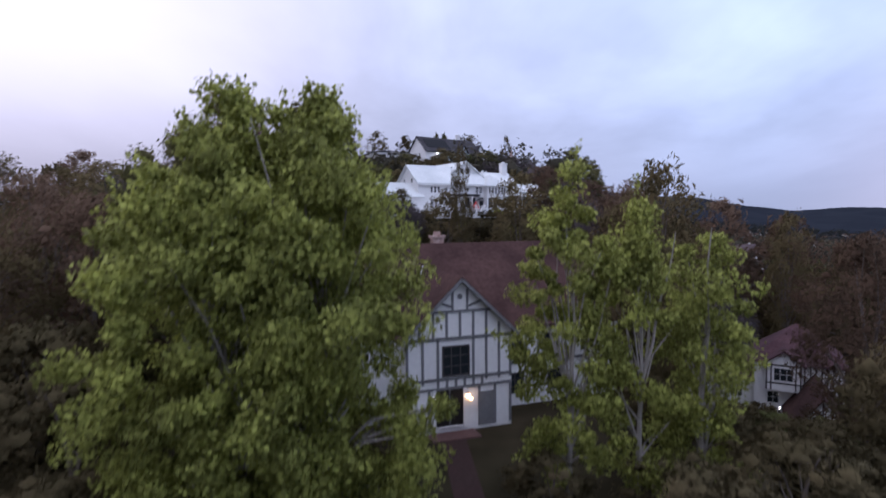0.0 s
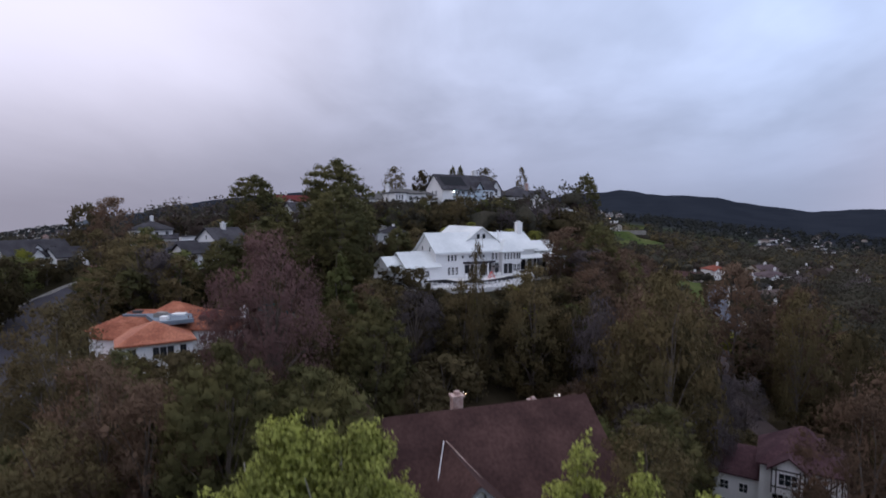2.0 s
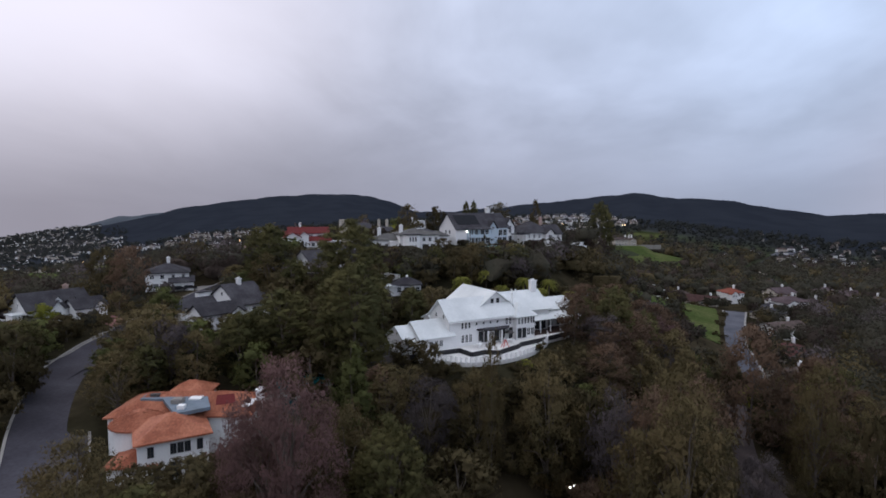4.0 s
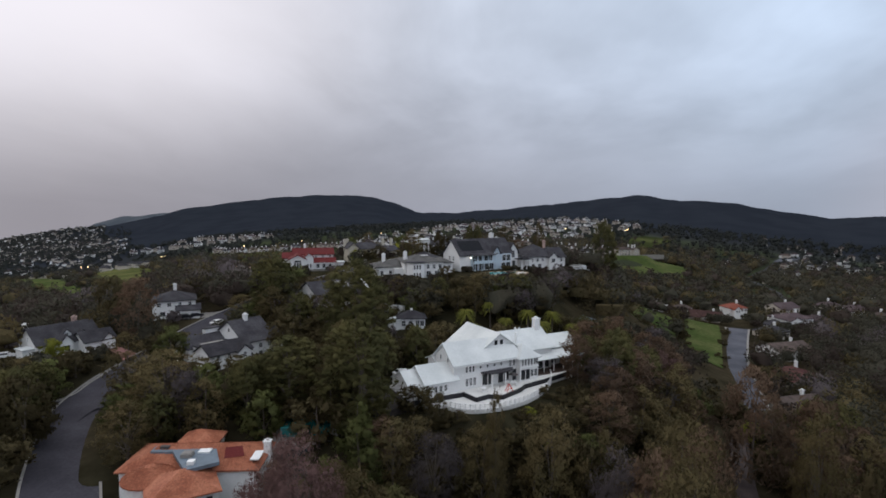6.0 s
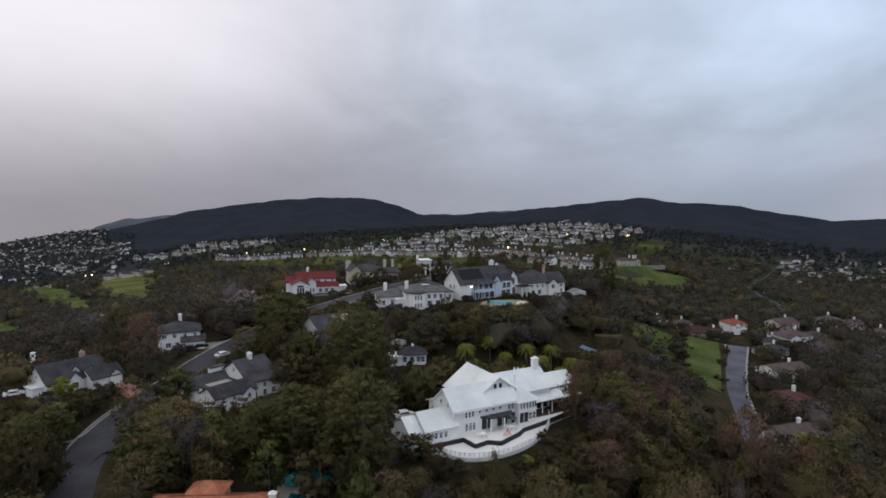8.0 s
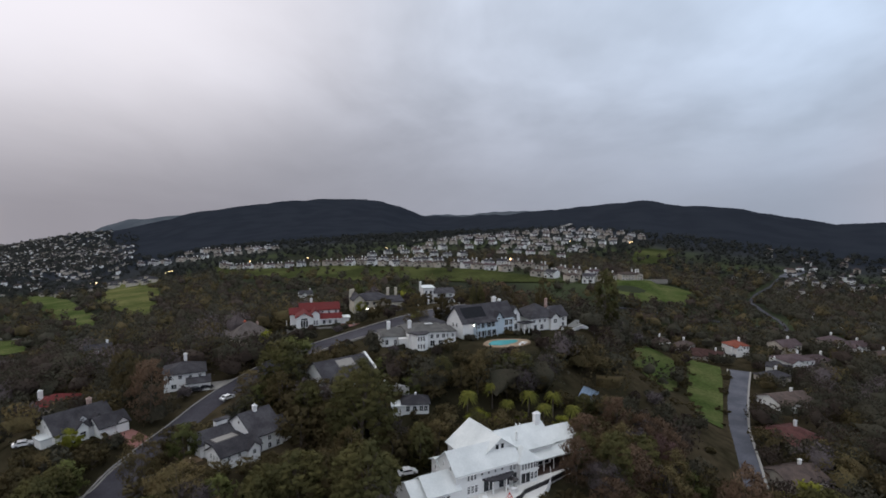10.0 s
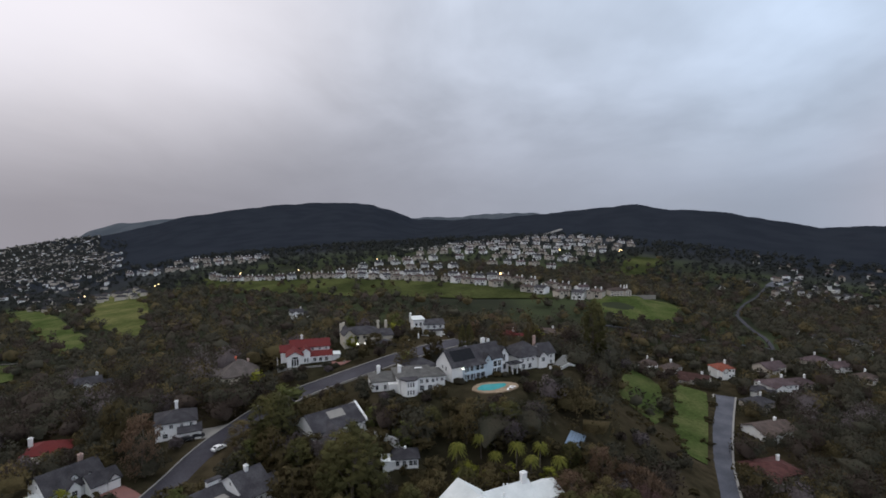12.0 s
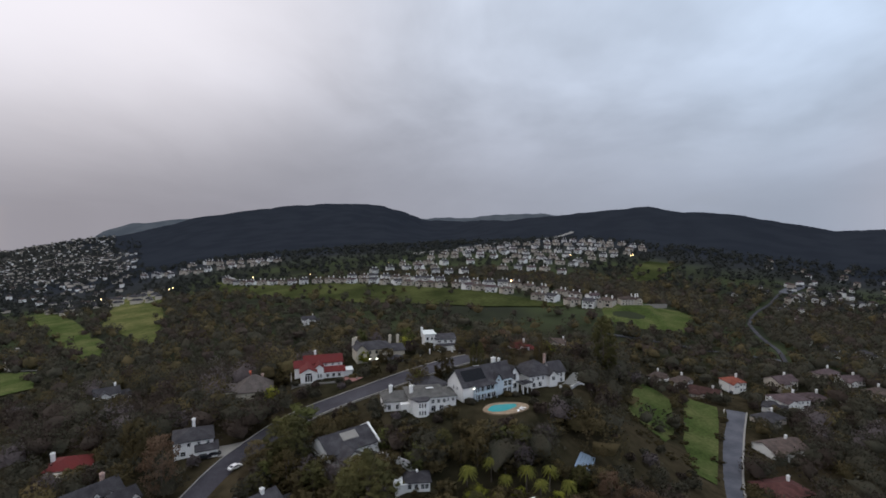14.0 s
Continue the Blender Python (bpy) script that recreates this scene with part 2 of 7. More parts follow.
L_GREYT = leafy("bare_grey_twig", (0.119, 0.100, 0.100), (0.094, 0.080, 0.081), random=0.25)
L_GREEN = leafy("mid_green_leaf", (0.105, 0.113, 0.040), (0.085, 0.091, 0.035), random=0.3)
L_LIME = leafy("lime_leaf", (0.247, 0.247, 0.040), (0.184, 0.196, 0.037))
L_RUST = leafy("rust_leaf", (0.150, 0.097, 0.064), (0.121, 0.087, 0.062), random=0.3)

L_WOOD = leafy("dark_woodland_leaf", (0.059, 0.053, 0.038), (0.046, 0.045, 0.033), 0.12)
L_WOODB = leafy("brown_woodland_leaf", (0.070, 0.053, 0.044), (0.054, 0.044, 0.036), 0.15)
L_FARWOOD = leafy("distant_woodland_leaf", (0.031, 0.034, 0.030), (0.026, 0.028, 0.026), 0.1)
L_HEDGE = leafy("hedge_leaf", (0.034, 0.036, 0.019), (0.046, 0.046, 0.024), random=0.1)
L_PALM = leafy("palm_frond", (0.213, 0.207, 0.046), (0.138, 0.143, 0.037))


# ---------------------------------------------------------------- mesh tools
class Geo:
    """Collects vertices and faces for one mesh."""

    def __init__(self):
        self.v, self.f = [], []

    def add(self, verts, faces):
        k = len(self.v)
        self.v += [tuple(p) for p in verts]
        self.f += [tuple(k + i for i in q) for q in faces]
        return self

    def box(self, x0, x1, y0, y1, z0, z1):
        return self.add([(x0, y0, z0), (x1, y0, z0), (x1, y1, z0), (x0, y1, z0), (x0, y0, z1), (x1, y0, z1), (x1, y1, z1), (x0, y1, z1)],
                        [(3, 2, 1, 0), (4, 5, 6, 7), (0, 1, 5, 4), (1, 2, 6, 5), (2, 3, 7, 6), (3, 0, 4, 7)])

    def prism(self, outline, a, b, axis):
        """An outline of (u, z) pairs pushed from a to b along axis x or y."""
        n = len(outline)
        put = (lambda s, u, z: (s, u, z)) if axis == "x" else (lambda s, u, z: (u, s, z))
        vs = [put(a, u, z) for u, z in outline] + [put(b, u, z) for u, z in outline]
        fs = [tuple(range(n)), tuple(range(2 * n - 1, n - 1, -1))] + [(i, i + n, (i + 1) % n + n, (i + 1) % n) for i in range(n)]
        return self.add(vs, fs)

    def slab(self, outline, z0, z1):
        """A plan outline of (x, y) pairs between two heights."""
        n = len(outline)
        vs = [(x, y, z0) for x, y in outline] + [(x, y, z1) for x, y in outline]
        return self.add(vs, [tuple(range(n - 1, -1, -1)), tuple(range(n, 2 * n))] + [(i, (i + 1) % n, (i + 1) % n + n, i + n) for i in range(n)])

    def tube(self, pts, radii, sides=6):
        rings, k = [], len(self.v)
        for i, p in enumerate(pts):
            p = Vector(p)
            d = (Vector(pts[min(i + 1, len(pts) - 1)]) - Vector(pts[max(i - 1, 0)])).normalized()
            a = d.orthogonal().normalized()
            b = d.cross(a)
            for s in range(sides):
                w = 2 * math.pi * s / sides
                self.v.append(tuple(p + (a * math.cos(w) + b * math.sin(w)) * radii[i]))
        for i in range(len(pts) - 1):
            for s in range(sides):
                t = (s + 1) % sides
                self.f.append((k + i * sides + s, k + i * sides + t, k + (i + 1) * sides + t, k + (i + 1) * sides + s))
        self.f.append(tuple(k + (len(pts) - 1) * sides + s for s in range(sides)))
        self.f.append(tuple(k + s for s in range(sides - 1, -1, -1)))
        return self

    def mesh(self, name):
        m = bpy.data.meshes.new(name)
        m.from_pydata(self.v, [], self.f)
        b = bmesh.new()
        b.from_mesh(m)
        bmesh.ops.recalc_face_normals(b, faces=b.faces)
        b.to_mesh(m)
        b.free()
        return m


def part(name, geo, material, parent, label=""):
    """One mesh object under a thing or a part."""
    m = geo.mesh(name) if isinstance(geo, Geo) else geo
    if not m.materials:
        m.materials.append(material)
    ob = new(name, m)
    ob.parent = parent
    return tagged(ob, label)


def thing(name, m, label, category, group="", kind=""):
    ob = new(name)
    ob.matrix_world = m
    return tagged(ob, label, category, group, kind)


def solo(name, geo, material, m, label, category, group="", kind=""):
    """A thing that is one mesh."""
    ob = part(name, geo, material, None)
    ob.matrix_world = m
    return tagged(ob, label, category, group, kind)

# ---------------------------------------------------------------- lie of the land
# house sites: x, y, ground height, heading, radius of the levelled pad
SITES = {
    "tudor": (1.0, 34.5, -0.5, 20, 15), "tudor_neighbour": (41.9, 71.1, -13.0, -30, 11), "terracotta": (-43.0, 74.0, 4.0, -6, 15),
    "mansion": (3.5, 119.0, 12.9, 32, 25), "grey_gabled": (-107.0, 134.5, 13.2, 60, 14), "charcoal": (-58.6, 122.5, 15.3, 55, 15),
    "pale_two_storey": (-92.6, 168.6, 16.4, 28, 11), "hillside": (-40.0, 154.0, 21.0, 44, 12), "pavilion": (-17.2, 142.5, 19.2, 10, 6),
    "bay_windowed": (-20.0, 176.0, 28.0, 18, 13), "blue": (3.4, 192.8, 29.6, 37, 15), "pool": (9.5, 177.5, 29.45, 0, 10), "deck": (28.0, 208.0, 27.8, 30, 15),
    "red_roofed": (-65.0, 219.0, 25.8, 20, 14), "stone": (-46.0, 249.0, 27.0, 24, 15), "modern": (-18.0, 266.0, 28.0, 15, 12),
    "hip_roofed": (-95.0, 217.5, 18.5, 20, 12), "red_bungalow": (-143.0, 171.0, 4.8, 20, 11), "ridge_end": (138.0, 507.0, 8.5, 8, 18),
}
# other spot heights: x, y, z
SPOTS = [(0, 0, -1), (-14, 24, -1), (22, 26, -3), (7, 75, -2.2), (24, 86, -10), (0, 92, 0), (58, 110, -13), (60, 50, -14), (-20, 60, -2), (-85, 100, 8),
         (70, 150, -8), (55, 185, 8), (95, 215, -10), (75, 255, -4), (130, 295, -11.5), (165, 275, -15), (175, 325, -14), (214, 388, -14),
         (301, 622, -31), (-60, 300, 2), (42, 590, 11), (60, 420, -8), (-130, 930, 8), (-400, 910, -15), (250, 1200, 24), (-541, 1022, -16),
         (-278, 420, -20), (-600, 914, -62), (-260, 200, -8), (330, 330, -24), (700, 900, -40), (-1200, 1600, -82), (58, 262, 23),
         (-91, 110, 8.3), (-85, 121, 10.0), (-88, 142, 12.2), (-86, 156, 14.6), (-79, 167, 16.6), (-78, 97, 7.2), (-71, 84, 5.4), (-60, 67, 3.0), (-74, 112, 9.6), (-19, 98, 12.9), (-22, 108, 13.2), (-14, 94, 11.5)]
# houses of the eastern valley: x, y, heading, width, depth, storeys
EAST = [(186, 339, 20, 15, 11, 2), (172, 305, 15, 18, 12, 2), (150, 282, 25, 14, 10, 1), (137, 246, 20, 19, 13, 1), (117, 206, 18, 17, 14, 1), (126, 341, 40, 15, 9, 1),
        (133, 320, -35, 17, 10, 1), (155, 334, 10, 11, 10, 2), (230, 368, 30, 15, 10, 1), (236, 354, 10, 14, 10, 1), (237, 331, 25, 13, 9, 1), (115, 349, 55, 11, 8, 1),
        (100, 172, 20, 15, 12, 1), (161, 300, 60, 10, 9, 1), (192, 317, 5, 13, 10, 1)]
# single houses among the far trees: x, y, ground height, heading
LONE = [(27.3, 352.8, 2.1, 20), (59.0, 401.0, -6.8, -15), (-191.6, 261.0, -3.2, 40), (-152.4, 476.0, -7.9, 25)]
for _i, _e in enumerate(LONE):
    SITES["lone_%d" % _i] = (*_e, 9)
for _i, _e in enumerate(EAST):
    SITES["east_%d" % _i] = (_e[0], _e[1], -12.6 - 0.012 * (_e[0] - 110), _e[2], 9)
_p = np.array([(s[0], s[1]) for s in SITES.values()] + [(s[0], s[1]) for s in SPOTS] + [(0, -300), (-700, -200), (700, -200), (1500, 700), (-1600, 600)], float)
_h = np.array([s[2] for s in SITES.values()] + [s[2] for s in SPOTS] + [-8, -12, -20, -45, -80], float)


def _kernel(a, b):
    return np.sqrt(((a[:, None, :] - b[None, :, :]) ** 2).sum(2) + 36.0)


_w = np.linalg.solve(_kernel(_p, _p) - 4.0 * np.eye(len(_p)), _h - _h.mean())
# skyline of the mountains: bearing in degrees east of the view's axis, height of the crest
CREST = [(-180, 20), (-60, -45), (-42, -40), (-38, -14), (-34, 0), (-31, 24), (-28, 56), (-24, 78), (-20, 97), (-16, 107), (-13, 109), (-9.8, 100), (-8, 79),
         (-5.7, 47), (-2.8, 42), (0.5, 44), (3, 46), (5, 52), (7, 60), (9, 70), (12, 79), (14.2, 91), (16.4, 98), (18.8, 82), (21.7, 77), (25, 67), (28.5, 40), (32, 22),
         (36, 28), (60, 20), (180, 20)]


RANGE = [(-180, 0), (-60, -230), (-42, -220), (-37.2, -180), (-35.5, -80), (-33, -25), (-30, -2), (-26, 8), (-20, 10), (-3, 5), (0, 18), (1.5, 26), (3, 42), (4, 46), (5.5, 36), (7, 40), (9, 24), (12, -30), (60, -140), (180, 0)]


def step(a, b, v):
    t = np.clip((v - a) / (b - a), 0, 1)
    return t * t * (3 - 2 * t)


def height(x, y):
    """Ground height at arrays x, y."""
    x, y = np.atleast_1d(np.asarray(x, float)), np.atleast_1d(np.asarray(y, float))
    h = _kernel(np.stack([x, y], 1), _p) @ _w + _h.mean()
    for sx, sy, sz, _, r in SITES.values():
        d = np.hypot(x - sx, y - sy)
        h = h + (sz - h) * (1 - step(r * 0.9, r * 1.6, d))
    d = np.hypot(x, y)
    bearing = np.degrees(np.arctan2(x, y))
    crest = np.interp(bearing, [c[0] for c in CREST], [c[1] for c in CREST])
    far = 3000 - 900 * step(-5, 4, bearing)
    crest = 98.0 + (crest - 98.0) * (1 + 0.43 * (far - 2100) / 900) + 2.2 * np.sin(x * 0.031 + 1) + 1.5 * np.sin(x * 0.083 + 2 * np.sin(x * 0.02)) + 1.0 * np.sin(x * 0.19 + y * 0.11)
    spur = np.abs(np.sin(x * 0.0052 + 1.3 * np.sin(y * 0.0021))) * 34 + np.abs(np.sin(x * 0.0137 + 1.7 * np.sin(y * 0.006))) * 20 + np.sin(x * 0.041 + y * 0.004) * 3
    slope = step(1180, far, d)
    h = h * (1 - slope) + crest * slope - spur * step(1250, 1500, d) * (1 - step(far - 550, far - 20, d)) * 0.12
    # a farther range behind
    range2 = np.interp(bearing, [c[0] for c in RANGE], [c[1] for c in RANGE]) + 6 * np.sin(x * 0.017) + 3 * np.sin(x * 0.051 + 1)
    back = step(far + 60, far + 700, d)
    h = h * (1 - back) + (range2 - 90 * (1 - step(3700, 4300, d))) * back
    return h


def ground_at(x, y):
    return float(height(x, y)[0])


def build_ground():
    rad = np.concatenate([[0], np.geomspace(4, 1300, 190), np.linspace(1312, 3120, 125), np.linspace(3180, 4500, 24)])
    ang = np.radians(np.concatenate([np.arange(-180, -54, 7.0), np.linspace(-54, 54, 250), np.arange(60, 180, 7.0)]))
    rr, aa = np.meshgrid(rad, ang, indexing="ij")
    x, y = (rr * np.sin(aa)).ravel(), (rr * np.cos(aa)).ravel()
    z = np.concatenate([height(x[i:i + 20000], y[i:i + 20000]) for i in range(0, len(x), 20000)])
    nr, na = len(rad), len(ang)
    i, j = np.meshgrid(np.arange(nr - 1), np.arange(na), indexing="ij")
    k = (j + 1) % na
    faces = np.stack([i * na + j, i * na + k, (i + 1) * na + k, (i + 1) * na + j], -1).reshape(-1, 4)
    m = bpy.data.meshes.new("ground")
    m.from_pydata(np.stack([x, y, z], 1).tolist(), [], faces.tolist())
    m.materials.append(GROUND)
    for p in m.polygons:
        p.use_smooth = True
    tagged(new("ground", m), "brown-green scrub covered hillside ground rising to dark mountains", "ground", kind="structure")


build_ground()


def drape(name, outline, material, label, category, lift=0.25, cell=4.0, kind="structure", closed=True):
    """A sheet with a plan outline laid over the ground."""
    o = [Vector((a, b, 0)) for a, b in outline]
    xs, ys = [p.x for p in o], [p.y for p in o]
    b = bmesh.new()
    b.faces.new([b.verts.new(p) for p in o])
    for lo, hi, nrm in ((min(xs), max(xs), (1, 0, 0)), (min(ys), max(ys), (0, 1, 0))):
        s = lo + cell
        while s < hi:
            bmesh.ops.bisect_plane(b, geom=b.verts[:] + b.edges[:] + b.faces[:], plane_co=[s * c for c in nrm], plane_no=nrm)
            s += cell
    h = height([v.co.x for v in b.verts], [v.co.y for v in b.verts])
    for v, z in zip(b.verts, h):
        v.co.z = z + lift
    m = bpy.data.meshes.new(name)
    bmesh.ops.recalc_face_normals(b, faces=b.faces)
    b.to_mesh(m)
    b.free()
    m.materials.append(material)
    for p in m.polygons:
        p.use_smooth = True
    return tagged(new(name, m), label, category, kind=kind)


def smooth_line(pts, n=10):
    """A Catmull-Rom line through plan points."""
    p = [pts[0]] + list(pts) + [pts[-1]]
    res = []
    for i in range(1, len(p) - 2):
        a, b, c, d = (np.array(q, float) for q in p[i - 1:i + 3])
        for s in range(n):
            t = s / n
            res.append(0.5 * (2 * b + (c - a) * t + (2 * a - 5 * b + 4 * c - d) * t * t + (3 * b - a - 3 * c + d) * t ** 3))
    res.append(np.array(pts[-1], float))
    return np.array(res)


def road(name, pts, width, label, lift=0.3, kerb=0.0, material=None, step_n=10):
    """A carriageway along a plan line with, if asked, a raised kerb on both sides."""
    c = smooth_line(pts, step_n)
    t = np.gradient(c, axis=0)
    t /= np.linalg.norm(t, axis=1)[:, None]
    nrm = np.stack([-t[:, 1], t[:, 0]], 1)
    z = height(c[:, 0], c[:, 1]) + lift
    g = Geo()
    offs = (-width / 2, 0, width / 2)
    for i in range(len(c)):
        for o in offs:
            g.v.append((c[i, 0] + nrm[i, 0] * o, c[i, 1] + nrm[i, 1] * o, z[i] + (0.04 if o == 0 else 0)))
        for o in (-width / 2, width / 2):
            g.v.append((c[i, 0] + nrm[i, 0] * o * 1.02, c[i, 1] + nrm[i, 1] * o * 1.02, z[i] - 2.5))
    for i in range(len(c) - 1):
        a, b = i * 5, i * 5 + 5
        g.f += [(a, a + 1, b + 1, b), (a + 1, a + 2, b + 2, b + 1), (a + 3, a, b, b + 3), (a + 2, a + 4, b + 4, b + 2)]
    ob = part(name, g, material or ASPHALT, None)
    tagged(ob, label, "road", kind="structure")
    if kerb:
        for s in (-1, 1):
            k = Geo()
            for i in range(len(c)):
                for o, dz in ((0, -1.5), (0, 0.15), (kerb, 0.15), (kerb, -1.5)):
                    q = s * (width / 2 + o)
                    k.v.append((c[i, 0] + nrm[i, 0] * q, c[i, 1] + nrm[i, 1] * q, z[i] + dz))
            for i in range(len(c) - 1):
                a, b = i * 4, i * 4 + 4
                k.f += [(a + j, a + j + 1, b + j + 1, b + j) for j in range(3)]
            part("kerb", k, CONCRETE, ob, "pale concrete kerb")
    return ob


ROADS = {
    "west": [(-50, 45), (-56, 60), (-62.0, 73), (-70.2, 85), (-76.8, 96), (-82.2, 107), (-84.2, 120), (-82.8, 131), (-81, 142), (-79.4, 154), (-76, 165), (-68.5, 178), (-60, 186), (-48, 193), (-37, 200), (-26, 209), (-14, 220), (-2, 232)],
    "east": [(80, 160), (96, 204), (118, 252), (139, 294)],
    "drive": [(38, 44), (50, 58), (56, 76), (57.5, 95), (56.5, 114), (66, 140)],
    "far": [(221, 399), (232, 430), (236, 456), (246, 493), (272, 560), (305, 628), (335, 674), (371, 718), (420, 789), (476, 863), (509, 899)],
}
road("west_road", ROADS["west"], 10.6, "dark grey asphalt residential road climbing the hill", 0.3, 0.4)
road("east_road", ROADS["east"], 10.0, "grey asphalt cul-de-sac road with pale kerbs", 0.3, 0.8, ASPHALTB)
road("driveway", ROADS["drive"], 7.0, "brownish paved driveway between the trees", 0.3, 0.0, mat("brown_drive", (0.046, 0.034, 0.033), 0.9, 0.3, 0.2, 0.2, (0.058, 0.043, 0.040), 0.3))
road("cross_road", [(100, 440), (132, 428), (168, 414), (222, 402)], 3.6, "grey valley road behind the cul-de-sac", 0.5, material=ASPHALTB)
road("golf_path", [(-404, 446), (-380, 411), (-342, 365), (-314, 361)], 2.6, "pale winding golf path", 0.4, material=CONCRETE)
road("ridge_road", [(-120, 1010), (0, 1150), (130, 1350), (260, 1560)], 9.0, "pale road cut along the far ridge", 2.5, material=CONCRETE)
road("valley_road", ROADS["far"], 3.2, "grey winding valley road", 0.6, material=ASPHALT)
drape("road_junction", [(-93.5, 108.5), (-87.2, 111.6), (-84, 121), (-79.5, 117), (-73.5, 113), (-74.5, 109), (-79, 105.5), (-79, 97), (-86, 100)], ASPHALT, "dark asphalt apron where a side road meets the climbing road", "road", 0.36, 2.0)
kerb_line = smooth_line([(-95, 108.2), (-91, 109.6), (-88.6, 112.2), (-88.9, 120), (-87.8, 128)], 6)
side_kerb = Geo()
side_kerb.tube([(x, y, ground_at(x, y) + 0.42) for x, y in kerb_line], [0.3] * len(kerb_line), 5)
tagged(part("junction_kerb", side_kerb, CONCRETE, None), "pale concrete kerb round the road junction", "kerb", kind="structure")
HILLGRASS = mat("hill_grass", (0.036, 0.044, 0.017), 1.0, 0.02, 0.35, 0.3, (0.052, 0.058, 0.022), 0.4, spec=0.0, grain=14)
LAWNS = [
    ("sloping_lawn", [(98, 322), (82, 285), (70, 250), (80, 228), (92, 252), (104, 292)], LAWN, "green sloping lawn on the hillside"),
    ("roadside_lawn", [(116, 308), (106, 278), (92, 240), (84, 205), (91, 202), (106.6, 238), (122.6, 276), (130.5, 297)], LAWN, "green lawn bank beside the road"),
    ("ridge_lawn", [(112, 503), (140, 516), (172, 530), (196, 545), (200, 515), (186, 480), (162, 440), (133, 452), (108, 463)], LAWN, "bright green grass bank below the ridge house"),
    ("fairway", [(-580, 830), (-560, 885), (-496, 820), (-400, 660), (-346, 572), (-290, 470), (-267, 435), (-290, 440), (-315, 466), (-386, 528), (-450, 629), (-520, 730)], GOLF, "yellow-green golf fairway"),
    ("lower_fairway", [(-585, 700), (-455, 579), (-370, 490), (-320, 443), (-278, 386), (-298, 378), (-345, 425), (-372, 455), (-451, 520), (-585, 655)], LAWN, "green golf rough grass"),
    ("near_fairway", [(-345, 352), (-308, 352), (-270, 304), (-278, 288), (-330, 320)], LAWN, "dark green fairway beside the winding path"),
    ("hill_meadow", [(-420, 846), (-340, 770), (-270, 730), (-180, 705), (-85, 646), (-4, 584), (47, 537), (84, 505), (0, 513), (-120, 556), (-184, 606), (-271, 642), (-360, 722)], HILLGRASS, "dull green grass slope below the ridge town"),
    ("ridge_meadow", [(205, 780), (248, 790), (292, 880), (352, 975), (300, 985), (262, 930)], HILLGRASS, "green grass slope at the end of the ridge town"),
]
for nm, o, mt, lb in LAWNS:
    drape(nm, o, mt, lb, "lawn", lift=0.35 if abs(o[0][0]) < 200 else 1.0, cell=4.0 if abs(o[0][0]) < 200 else 12.0)


# ---------------------------------------------------------------- houses
FOOT = []


